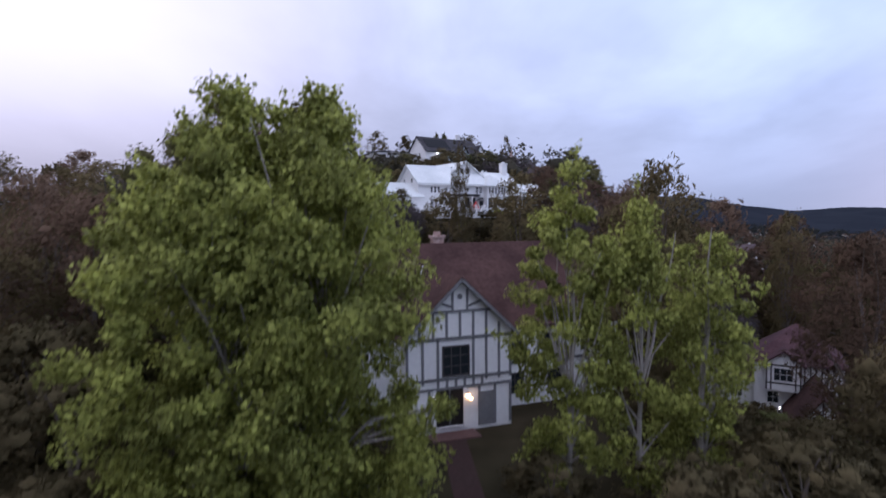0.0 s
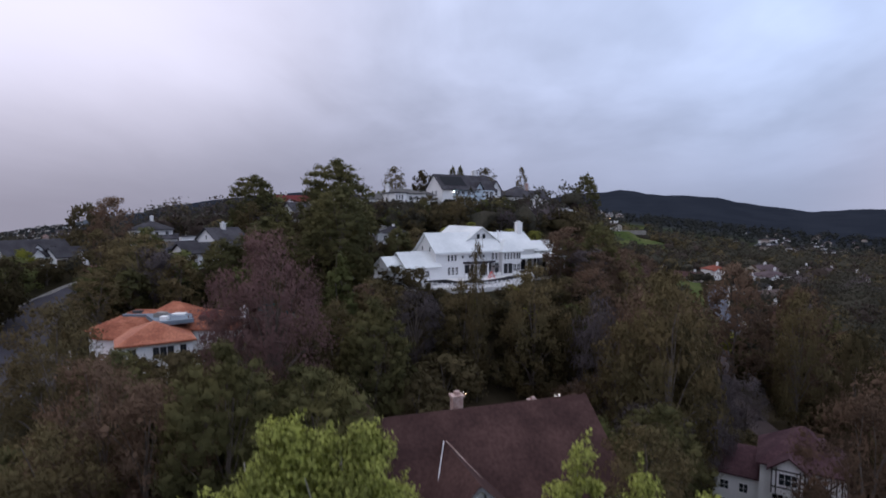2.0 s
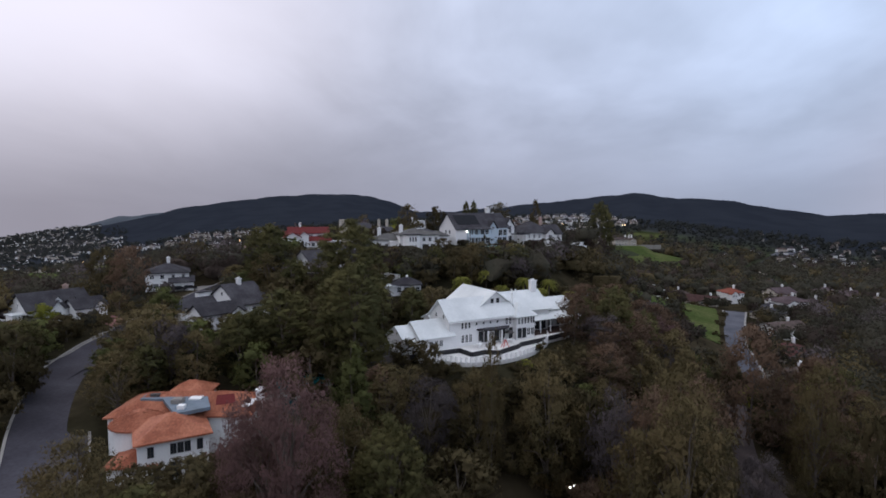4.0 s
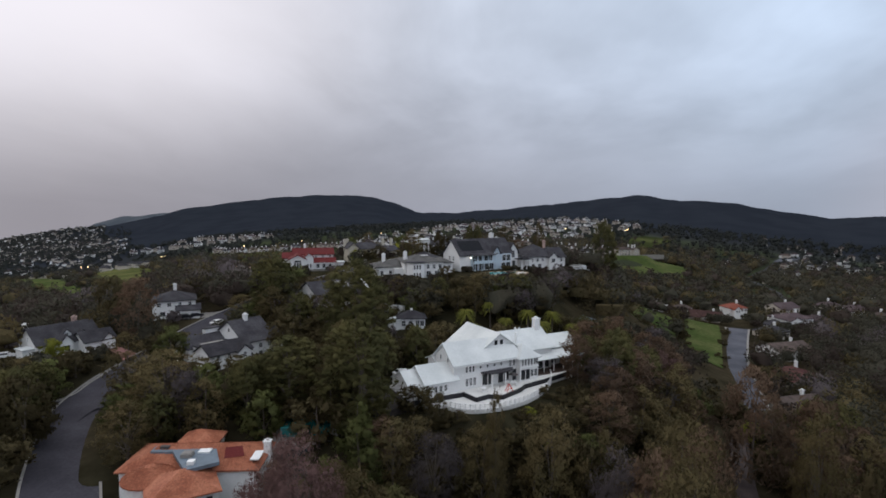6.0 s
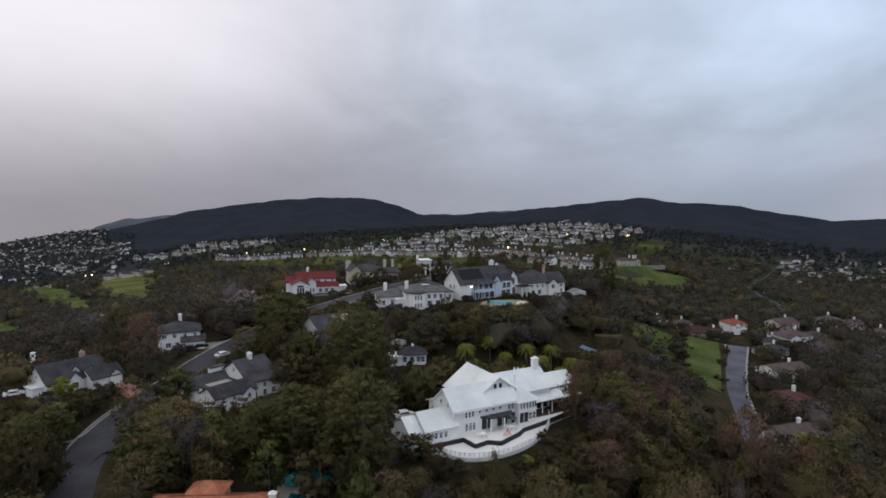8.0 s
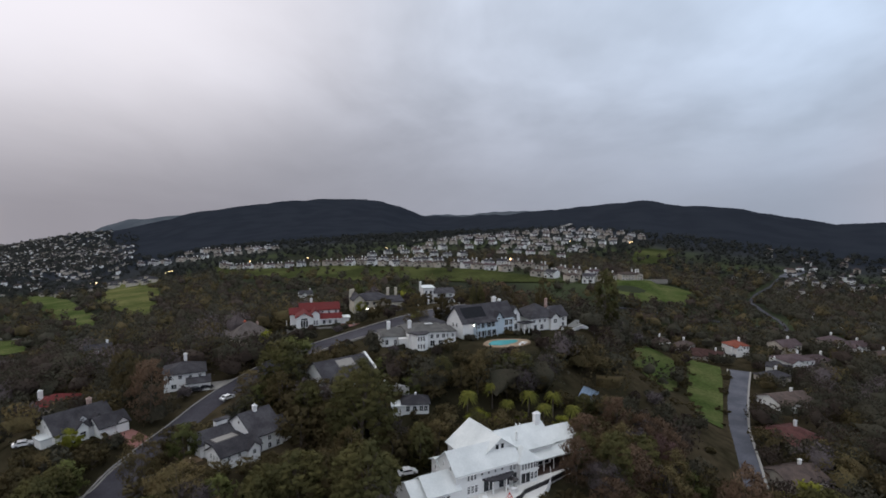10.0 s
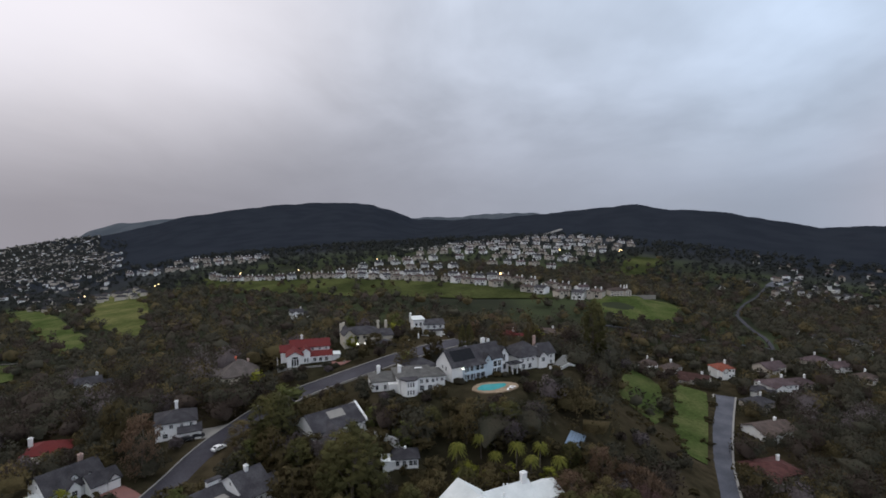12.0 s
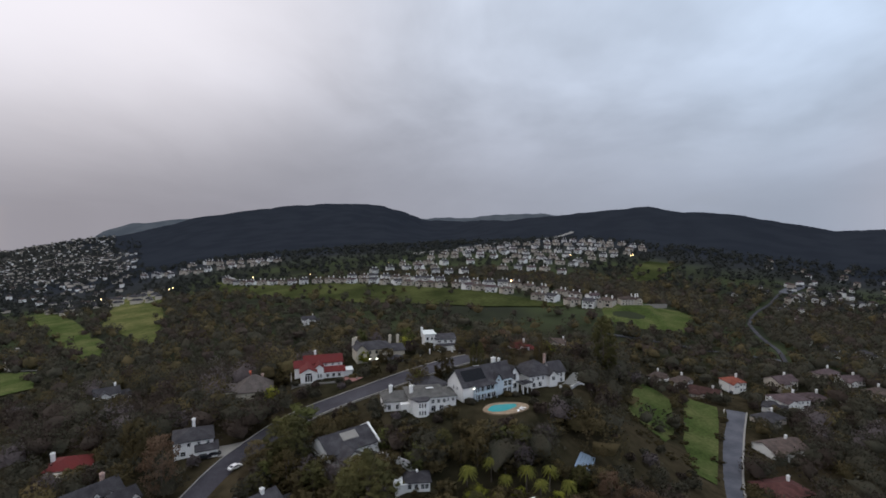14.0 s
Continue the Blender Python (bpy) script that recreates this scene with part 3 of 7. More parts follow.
class House:
    """A house in its own frame: x along the front, y to the back, z from its floor."""

    def __init__(self, name, site, label, wall, roof, m=None):
        if m is None:
            x, y, z, a, _ = SITES[site]
            m = pose(x, y, z, 0, 0, a)
        self.ob = thing(name, m, label, "house")
        self.wall, self.roof, self.m, self.frame = wall, roof, m, Matrix()

    def put(self, name, geo, material, label=""):
        ob = part(name, geo, material, self.ob, label)
        ob.matrix_local = self.frame
        return ob

    def block(self, x0, x1, y0, y1, h, roof="gx", rise=2.5, z0=-2.0, over=0.5, wall=None, tile=None, thick=0.22):
        w, r = wall or self.wall, tile or self.roof
        g = Geo()
        if roof in ("gx", "gy"):
            a, b = (y0, y1) if roof == "gx" else (x0, x1)
            o = [(a, z0), (b, z0), (b, h), ((a + b) / 2, h + rise - 0.02), (a, h)]
            g.prism(o, *((x0, x1, "x") if roof == "gx" else (y0, y1, "y")))
        else:
            g.box(x0, x1, y0, y1, z0, h)
        self.put("wall", g, w)
        FOOT.append(((self.m @ self.frame).inverted(), x0, x1, y0, y1))
        q = Geo()
        if roof in ("gx", "gy"):
            a, b = (y0, y1) if roof == "gx" else (x0, x1)
            m, s = (a + b) / 2, rise / ((b - a) / 2)
            o = [(a - over, h - over * s), (m, h + rise), (b + over, h - over * s), (b + over, h - over * s + thick), (m, h + rise + thick), (a - over, h - over * s + thick)]
            q.prism(o, *((x0 - over, x1 + over, "x") if roof == "gx" else (y0 - over, y1 + over, "y")))
        elif roof == "hip":
            a, b, c, d = x0 - over, x1 + over, y0 - over, y1 + over
            k = min(b - a, d - c) / 2
            if b - a >= d - c:
                p, e = (a + k, (c + d) / 2), (b - k, (c + d) / 2)
            else:
                p, e = ((a + b) / 2, c + k), ((a + b) / 2, d - k)
            zt = h + rise
            q.add([(a, c, h), (b, c, h), (b, d, h), (a, d, h), (a, c, h - thick), (b, c, h - thick), (b, d, h - thick), (a, d, h - thick), (*p, zt), (*e, zt)],
                  [(4, 5, 1, 0), (5, 6, 2, 1), (6, 7, 3, 2), (7, 4, 0, 3), (7, 6, 5, 4)] +
                  ([(0, 1, 9, 8), (1, 2, 9), (2, 3, 8, 9), (3, 0, 8)] if b - a >= d - c else [(0, 1, 8), (1, 2, 9, 8), (2, 3, 9), (3, 0, 8, 9)]))
        else:
            q.box(x0 - over, x1 + over, y0 - over, y1 + over, h, h + 0.35)
        return self.put("roof", q, r)

    def window(self, face, u, z, w=1.2, h=1.4, at=0.0, cols=2, rows=2, frame=None, name="window"):
        """face: f (front), b, l or r; u: its middle along the wall; at: where the wall stands."""
        fr, gl = Geo(), Geo()
        t = 0.09

        def put(g, a, b, c, d, p, q):
            if face == "f":
                g.box(a, b, at - q, at - p, c, d)
            elif face == "b":
                g.box(a, b, at + p, at + q, c, d)
            elif face == "l":
                g.box(at - q, at - p, a, b, c, d)
            else:
                g.box(at + p, at + q, a, b, c, d)
        a, b, c, d = u - w / 2, u + w / 2, z, z + h
        put(gl, a + t / 2, b - t / 2, c + t / 2, d - t / 2, -0.1, 0.03)
        for e in ((a, b, c, c + t), (a, b, d - t, d), (a, a + t, c + t, d - t), (b - t, b, c + t, d - t)):
            put(fr, *e, -0.05, 0.08)
        for i in range(1, cols):
            s = a + w * i / cols
            put(fr, s - 0.03, s + 0.03, c + t, d - t, -0.05, 0.06)
        for i in range(1, rows):
            s = c + h * i / rows
            put(fr, a + t, b - t, s - 0.025, s + 0.025, -0.05, 0.055)
        ob = self.put(name, fr, frame or FRAME)
        part("pane", gl, GLASS, ob)
        return ob

    def panel(self, name, face, u, z, w, h, at, material, depth=0.08, label=""):
        g = Geo()
        a, b, c, d = u - w / 2, u + w / 2, z, z + h
        if face == "f":
            g.box(a, b, at - depth, at + 0.1, c, d)
        elif face == "b":
            g.box(a, b, at - 0.1, at + depth, c, d)
        elif face == "l":
            g.box(at - depth, at + 0.1, a, b, c, d)
        else:
            g.box(at - 0.1, at + depth, a, b, c, d)
        return self.put(name, g, material, label)

    def chimney(self, x, y, z0, z1, w=1.0, d=0.8, material=None):
        g = Geo().box(x - w / 2, x + w / 2, y - d / 2, y + d / 2, z0, z1).box(x - w / 2 - 0.12, x + w / 2 + 0.12, y - d / 2 - 0.12, y + d / 2 + 0.12, z1, z1 + 0.18)
        g.box(x - w / 4, x + w / 4, y - d / 4, y + d / 4, z1 + 0.18, z1 + 0.5)
        return self.put("chimney", g, material or WHITE)

    def windows(self, face, at, us, z, w=1.2, h=1.4, cols=2, rows=2, frame=None):
        for u in us:
            self.window(face, u, z, w, h, at, cols, rows, frame)

    def timber(self, a, b, at, w=0.2, material=None):
        """A timber on a front wall, from (x, z) to (x, z)."""
        (x0, z0), (x1, z1) = a, b
        n = Vector((-(z1 - z0), x1 - x0)).normalized() * w / 2
        o = [(x0 + n.x, z0 + n.y), (x1 + n.x, z1 + n.y), (x1 - n.x, z1 - n.y), (x0 - n.x, z0 - n.y)]
        return self.put("timber", Geo().prism(o, at - 0.06, at + 0.05, "y"), material or TIMBER)

    def ridge_tiles(self, x0, x1, y0, y1, h, rise, over=0.5, pitch=0.42, material=None):
        """Rows of half-round tiles up the two long slopes of a hip roof."""
        a, b, c, d = x0 - over, x1 + over, y0 - over, y1 + over
        k = (d - c) / 2
        n = int((b - a) / pitch)
        for i in range(n):
            x = a + (i + 0.5) * (b - a) / n
            t = min(1.0, (x - a) / k, (b - x) / k)
            if t < 0.06:
                continue
            for y, sgn in ((c, 1), (d, -1)):
                self.put("roof_rib", Geo().tube([(x, y, h + 0.02), (x, y + sgn * k * t, h + rise * t + 0.02)], [0.1, 0.1], 4), material or self.roof)


# ---------------------------------------------------------------- half-timbered house in front
tu = House("tudor_house", "tudor", "white half-timbered house with a brown shingle roof and grey timbers", WHITE, R_BROWN)
tu.block(-5.5, 14.2, 3.0, 16.4, 6.0, "gx", 5.3)
tu.block(-3.6, 3.6, 0, 9.4, 6.3, "gy", 3.4, over=0.45)
tu.block(-7.2, -1.5, 13, 23.5, 5.2, "gy", 4.0)
tu.block(10.5, 16.5, 14, 22, 4.4, "hip", 2.2)
tu.chimney(2.6, 11.6, 8, 11.9, 0.95, 0.8, BRICK)
tu.chimney(14.6, 19.8, 4, 7.4, 0.8, 0.8, BRICK)
tu.chimney(11.2, 18.4, 4, 7.2, 0.5, 0.5, BRICK)
for x in np.arange(-2.7, 2.8, 0.9):
    tu.timber((x, 6.0), (x, min(7.62, 9.4 - abs(x) * 0.94)), 0, 0.15)
tu.timber((-2.1, 7.7), (2.1, 7.7), 0, 0.18)
tu.timber((-3.6, 6.0), (3.6, 6.0), 0, 0.2)
tu.timber((-0.5, 7.8), (-0.5, 9.1), 0, 0.15)
tu.timber((0.5, 7.8), (0.5, 9.1), 0, 0.15)
tu.timber((-0.6, 8.0), (-1.55, 8.35), 0, 0.16)
tu.timber((0.6, 8.0), (1.55, 8.35), 0, 0.16)
for s in (-1, 1):
    tu.timber((s * 3.95, 6.0), (0, 9.72), -0.4, 0.2, TIMBER)
for x in (-3.5, -2.5, -1.5, 0.9, 1.8, 2.7, 3.5):
    tu.timber((x, 3.2), (x, 6.0), 0, 0.15)
tu.timber((-3.6, 3.45), (3.6, 3.45), 0, 0.18)
tu.timber((-3.6, 2.85), (3.6, 2.85), 0, 0.18)
for x in np.arange(-1.5, 1.9, 0.6):
    tu.timber((x, 2.9), (x, 3.4), 0, 0.16)
for x in (-3.5, -2.1, 1.3, 2.4, 3.5):
    tu.timber((x, 0.2), (x, 2.8), 0, 0.16)
tu.window("f", -0.3, 3.6, 1.85, 1.95, 0, 3, 3, DARKF)
part("round_vent", Geo().prism([(0.17 * math.cos(a * math.pi / 6), 8.62 + 0.17 * math.sin(a * math.pi / 6)) for a in range(12)], -0.07, 0.02, "y"), TIMBER, tu.ob)
tu.panel("door_recess", "f", -0.75, 0.3, 1.85, 2.5, 0, mat("dark_doorway", (0.014, 0.011, 0.011), 0.6), 0.05, "dark double door leaf with a pale sill")
tu.panel("door_rail", "f", -0.75, 0.34, 1.8, 0.09, 0, FRAME, 0.12)
tu.panel("door_stile", "f", -0.75, 0.4, 0.06, 2.35, 0, TIMBER, 0.09)
tu.panel("door_jamb", "f", 0.28, 0.3, 0.22, 2.5, 0, FRAME, 0.12)
tu.panel("door_jamb", "f", -1.78, 0.3, 0.22, 2.5, 0, FRAME, 0.12)
tu.panel("porch_step", "f", -0.75, -0.2, 3.2, 0.3, -0.2, mat("dark_brick_step", (0.09, 0.05, 0.045), 0.9, 0.5, 0.2, 0.2), 1.2)
tu.panel("side_door", "f", 1.85, 0.2, 0.95, 2.2, 0, TIMBER, 0.06)
tu.windows("f", 3.0, (5.4, 8.4, 11.6), 3.6, 1.3, 1.5, 2, 3, DARKF)
tu.windows("f", 3.0, (5.4, 8.8, 12), 0.9, 1.4, 1.5, 2, 3, DARKF)
for x in np.arange(4.3, 14.2, 1.0):
    tu.timber((x, 3.1), (x, 5.6), 3.0, 0.17)
tu.timber((3.7, 3.1), (14.2, 3.1), 3.0, 0.22)
tu.put("valley_flashing", Geo().tube([(-3.9, -0.4, 6.02), (-2.0, 3.2, 7.95), (-0.1, 7.2, 9.95)], [0.035, 0.035, 0.035], 5), FRAME, "pale metal valley flashing")
tu.put("valley_flashing", Geo().tube([(3.9, -0.4, 6.02), (2.0, 3.2, 7.95), (0.1, 7.2, 9.95)], [0.045, 0.045, 0.045], 5), BRICK)

GLOW = mat("warm_lamp_glow", (1.0, 0.62, 0.28), 0.5, emit=9.0)
COOL = mat("white_lamp_glow", (1.0, 0.92, 0.80), 0.5, emit=7.0)


def lamp(x, y, z, r=0.12, warm=False, label="small glowing outdoor wall lantern", bracket=True):
    ob = thing("outdoor_lamp", pose(x, y, z), label, "lamp", "outdoor lamps")
    pts = [(r * math.cos(a) * math.cos(b), r * math.sin(a) * math.cos(b), r * 1.2 * math.sin(b)) for b in (-1.2, -0.4, 0.4, 1.2) for a in np.arange(0, 6.28, 1.0472)]
    g = Geo()
    g.add(pts, [(i * 6 + j, i * 6 + (j + 1) % 6, i * 6 + 6 + (j + 1) % 6, i * 6 + 6 + j) for i in range(3) for j in range(6)] + [tuple(range(5, -1, -1)), tuple(range(18, 24))])
    part("bulb", g, GLOW if warm else COOL, ob)
    part("cap", Geo().tube([(0, 0, r * 1.1), (0, 0, r * 1.9)], [r * 1.1, r * 0.2], 6), DARKF, ob)
    return ob


def tudor_at(x, y, z):
    return tu.m @ Vector((x, y, z))


lamp(*tudor_at(-1.7, -0.25, 2.35), 0.11)
lamp(*tudor_at(0.45, -0.25, 2.3), 0.13, True)
lamp(*tudor_at(0.62, -0.3, 2.12), 0.09, True)


def lamp_post(x, y, z, h=3.2, globe=0.38, label="white globe lamp on a thin post"):
    ob = thing("lamp_post", pose(x, y, z), label, "lamp", "globe lamps")
    part("post", Geo().tube([(0, 0, -0.3), (0, 0, 0.15), (0, 0, 0.16), (0, 0, h)], [0.13, 0.13, 0.06, 0.05], 8), FRAME, ob)
    pts = [(globe * math.cos(a) * math.cos(b), globe * math.sin(a) * math.cos(b), h + globe * 0.9 + globe * math.sin(b)) for b in (-1.25, -0.7, 0, 0.7, 1.25) for a in np.arange(0, 6.28, 0.7854)]
    g = Geo().add(pts, [(i * 8 + j, i * 8 + (j + 1) % 8, i * 8 + 8 + (j + 1) % 8, i * 8 + 8 + j) for i in range(4) for j in range(8)] + [tuple(range(7, -1, -1)), tuple(range(32, 40))])
    part("globe", g, FRAME, ob)
    return ob


# pool terrace behind it
ring = [(8.2 + 8.0 * math.cos(a), 73.8 + 5.4 * math.sin(a)) for a in np.arange(0, 6.28, 0.314)]
tagged(solo("pool_terrace", Geo().slab(ring, -4.5, -1.9), PAVER, Matrix(), "red brick pool terrace behind the house", "terrace"), kind="structure")
tagged(solo("swimming_pool", Geo().slab([(6.2 + 5.0 * math.cos(a) + 0.5 * math.cos(3 * a), 73 + 2.5 * math.sin(a) + 1.6 * math.cos(a)) for a in np.arange(0, 6.28, 0.26)], -2.1, -1.88), WATER, Matrix(), "dim teal swimming pool in a brick terrace", "pool"))
tagged(solo("garden_pool", Geo().slab([(-33.6, 88.2), (-28.6, 88.8), (-29.0, 92.6), (-34.0, 92.0)], ground_at(-31, 90) - 1.5, ground_at(-31, 90.6) + 0.5), WATER, Matrix(), "small teal garden pool beside the villa", "pool"))
lamp_post(18.2, 76.5, ground_at(18.2, 76.5), 3.6)
lamp_post(1.2, 80.0, -1.9, 2.2, 0.25)
lamp(14.4, 79.5, 0.2, 0.16)
lamp(14.9, 79.3, 0.5, 0.12)
lamp(0.6, 81, 0.3, 0.12)
lamp(0.8, 79, 0.6, 0.1, True)
tub = thing("blue_cover", pose(-0.6, 66.5, ground_at(-0.6, 66.5)), "folded blue patio umbrella in a stand", "umbrella")
part("pole", Geo().tube([(0, 0, -0.2), (0, 0, 3.1)], [0.05, 0.04], 6), DARKF, tub)
part("canopy", Geo().tube([(0, 0, 1.3), (0, 0, 1.8), (0, 0, 3.0)], [0.28, 0.3, 0.05], 8), mat("blue_canvas", (0.05, 0.12, 0.42), 0.8), tub)

# ---------------------------------------------------------------- its neighbour below
nb = House("half_timbered_house", "tudor_neighbour", "half-timbered house with a plum roof below the slope", WHITE, mat("plum_shingle", (0.062, 0.033, 0.038), 0.95, 0.35, 0.18, 0.3, (0.080, 0.045, 0.05), 0.5, spec=0.1, grain=9))
nb.block(-1.3, 8.4, 0, 9.2, 7.1, "hip", 4.3)
nb.block(0.0, 3.9, -1.3, 3, 7.2, "gy", 1.5, z0=3.6)
nb.block(2.4, 8.4, -11, 1, 1.9, "gy", 4.0, tile=R_BROWN)
nb.block(-7, -1.3, 1.5, 8.5, 4.2, "gx", 2.7)
nb.window("f", 1.95, 4.9, 2.2, 1.7, -1.3, 3, 2, FRAME)
nb.window("f", 0.9, 1.6, 1.4, 1.6, 0, 2, 2, FRAME)
for x in (0.1, 0.6, 3.3, 3.8):
    nb.timber((x, 3.7), (x, 7.2), -1.3, 0.16, DARKF)
nb.timber((0.0, 4.6), (3.9, 4.6), -1.3, 0.18, DARKF)
nb.timber((0.0, 6.9), (3.9, 6.9), -1.3, 0.2, DARKF)
for x in (4.3, 4.9, 5.5, 6.1, 6.7, 7.3, 7.9):
    nb.timber((x, 4.2), (x, 6.9), 0, 0.15, DARKF)
nb.timber((5.8, 4.2), (8.0, 6.8), 0, 0.16, DARKF)
nb.timber((4.0, 6.9), (8.4, 6.9), 0, 0.2, DARKF)
nb.timber((2.5, 1.9), (8.3, 1.9), -11, 0.22, DARKF)
nb.timber((5.4, 1.9), (5.4, 5.5), -11, 0.18, DARKF)
nb.timber((3.9, 2.0), (5.3, 3.9), -11, 0.16, DARKF)
nb.timber((6.9, 2.0), (5.5, 3.9), -11, 0.16, DARKF)
nb.windows("f", -11, (4.7, 6.3), 0.3, 1.3, 1.3, 2, 2, FRAME)
nb.windows("f", 1.5, (-5.6, -3.2), 1.4, 1.2, 1.4)
lamp(*(nb.m @ Vector((1.6, -3.2, 2.0))), 0.12)

# ---------------------------------------------------------------- villa with clay tiles
te = House("terracotta_roofed_house", "terracotta", "white villa with a terracotta tile roof and a round stair tower", WHITE, R_TERRA)


def turned(house, x, y, a):
    """Set the house's working frame to a world plan place and heading at its floor height."""
    house.frame = house.m.inverted() @ pose(x, y, house.m.translation.z, 0, 0, a)


turned(te, -45.5, 83.5, 6)
te.block(-10.5, 10.5, -4.5, 5, 6.0, "hip", 2.2)
te.ridge_tiles(-10.5, 10.5, -4.5, 5, 6.0, 2.2)
te.block(-4.5, 1.5, 2.5, 7.5, 7.0, "hip", 1.7)
te.chimney(10.8, 1.0, 4, 8.0, 1.1, 0.9)
te.put("flat_roof_well", Geo().slab([(-7, 0.5), (2.5, 0.5), (5.2, -5.6), (1.0, -8.2), (-3.4, -1.8), (-7, -1.6)], 7.2, 7.75), mat("blue_grey_membrane", (0.13, 0.165, 0.20), 0.7, 0.6, 0.15, 0.1), "blue-grey flat roof with air units")
te.put("air_unit", Geo().box(-1.2, 0.4, -4.3, -2.8, 7.75, 8.35).box(-1.0, 0.2, -4.1, -3.0, 8.35, 8.45), CONCRETE, "pale metal air-conditioning unit")
te.put("air_unit", Geo().box(0.7, 1.7, -6.7, -5.7, 7.75, 8.3), PALE)
te.put("skylight", Geo().box(0.8, 2.6, -2.6, -1.2, 7.75, 7.95), FRAME, "white skylight")
te.put("roof_hatch", Geo().box(-5.8, -4.4, -0.9, -0.2, 7.75, 8.2), DARKF)
te.put("repair_patch", Geo().add([(5.0, -2.9, 7.0), (8.0, -2.5, 7.19), (7.2, -0.6, 8.04), (4.6, -0.9, 7.94)], [(0, 1, 2, 3)]), R_RED, "patch of newer red tiles")
te.put("awning", Geo().box(9.2, 10.6, -3.6, -0.4, 6.9, 7.1), FRAME)
te.windows("l", -10.5, (-2, 1.5), 3.6, 1.2, 1.4)
turned(te, -41.6, 71.2, 33)
te.block(-4.4, 4.6, 0, 9, 5.9, "hip", 2.2)
te.ridge_tiles(-4.4, 4.6, 0, 9, 5.9, 2.2)
te.windows("f", 0, (-2.8, 0.0, 0.9, 1.8, 3.4), 3.7, 0.8, 1.5, 2, 4, DARKF)
te.windows("f", 0, (-2.4, 0.2, 2.4), 0.4, 1.5, 2.2, 2, 4, DARKF)
te.windows("r", 4.6, (2, 5.5), 3.7, 1.0, 1.5, 2, 3, DARKF)
te.frame = te.m.inverted() @ pose(-49.6, 76.6, 4.0)
n = 18
te.put("tower_wall", Geo().slab([(3.5 * math.cos(2 * math.pi * i / n), 3.5 * math.sin(2 * math.pi * i / n)) for i in range(n)], -2, 6.1), WHITE, "round white stair tower wall")
cone = Geo()
cone.v = [(4.1 * math.cos(2 * math.pi * i / n), 4.1 * math.sin(2 * math.pi * i / n), 6.0) for i in range(n)] + [(0, 0, 8.0)] + [(4.1 * math.cos(2 * math.pi * i / n), 4.1 * math.sin(2 * math.pi * i / n), 5.8) for i in range(n)]
cone.f = [(i, (i + 1) % n, n) for i in range(n)] + [(n + 1 + i, n + 1 + (i + 1) % n, (i + 1) % n, i) for i in range(n)] + [tuple(range(2 * n, n, -1))]
te.put("tower_roof", cone, R_TERRA, "low conical terracotta tile roof")
for i in range(56):
    a = 2 * math.pi * i / 56
    te.put("roof_rib", Geo().tube([(4.1 * math.cos(a), 4.1 * math.sin(a), 6.03), (0.7 * math.cos(a), 0.7 * math.sin(a), 7.68)], [0.09, 0.04], 4), R_TERRA)
turned(te, -46.8, 71.4, 10)
te.block(-3.2, 2.8, -2.2, 3.5, 2.7, "hip", 1.0)
te.ridge_tiles(-3.2, 2.8, -2.2, 3.5, 2.7, 1.0)
te.frame = Matrix()

drape("villa_pool_terrace", [(-37, 90.5), (-24.5, 90.5), (-24.5, 99), (-37, 99)], CONCRETE, "grey paving round the villa pool", "terrace", 0.3)
solo("garden_pool", Geo().slab([(-35, 92), (-26, 92), (-26, 97.5), (-35, 97.5)], ground_at(-30, 94.5) - 1.0, ground_at(-30, 94.5) + 0.75), mat("teal_pool_water", (0.02, 0.13, 0.13), 0.06, 0.5, 0.1, spec=0.5), Matrix(), "dim teal rectangular garden pool beside the villa", "pool")
drape("front_path", [(-0.4, 34.2), (1.2, 34.2), (1.9, 26), (2.8, 14), (1.2, 14), (0.4, 26)], mat("dark_brick_paving", (0.042, 0.024, 0.022), 0.9, 0.5, 0.2, 0.25, (0.032, 0.02, 0.018), 0.4, spec=0.1), "dark red paved path to the front door", "path", 0.06, 2.0)

# ---------------------------------------------------------------- the white mansion
ma = House("white_mansion", "mansion", "large white mansion with white roofs above a curved terrace", WHITE, R_WHITE, pose(-13.1, 100, 14.5, 0, 0, 32))
ma.block(0.3, 3.3, 0, 8.0, 2.1, "gx", 2.2, over=0.3)
ma.block(3.3, 10.5, -0.6, 7.2, 2.5, "gx", 2.6, over=0.35)
ma.block(10.0, 25.5, 0, 8.0, 5.4, "gx", 3.3, over=0.55)
ma.block(10.3, 16.6, 7.4, 11.6, 4.0, "gx", 0.9, over=0.5)
ma.block(16.2, 28.4, 2.3, 14.8, 5.5, "gy", 4.3, over=0.5)
ma.block(17.6, 26.8, 14.8, 16.2, 4.6, "gy", 3.6, over=0.3)
ma.block(25.5, 38.2, 4.2, 13.6, 5.0, "gx", 3.3, over=0.6)
ma.block(25.3, 30.0, -1.2, 4.4, 4.9, "hip", 2.4, over=0.6)
ma.put("string_course", Geo().box(25.1, 30.2, -1.36, -1.14, 2.7, 2.95), FRAME)
ma.block(38.2, 47.0, 5.6, 13.2, 4.2, "gx", 1.9, over=0.5)
ma.put("porch_roof", Geo().prism([(1.2, 2.8), (5.7, 3.55), (5.7, 3.75), (1.2, 3.0)], 30.6, 45.4, "x"), R_WHITE)
for x in (31.2, 34, 36.8, 39.6, 42.4, 45.0):
    ma.put("porch_post", Geo().tube([(x, 1.6, -0.4), (x, 1.6, 2.92)], [0.13, 0.12], 8), WHITE)
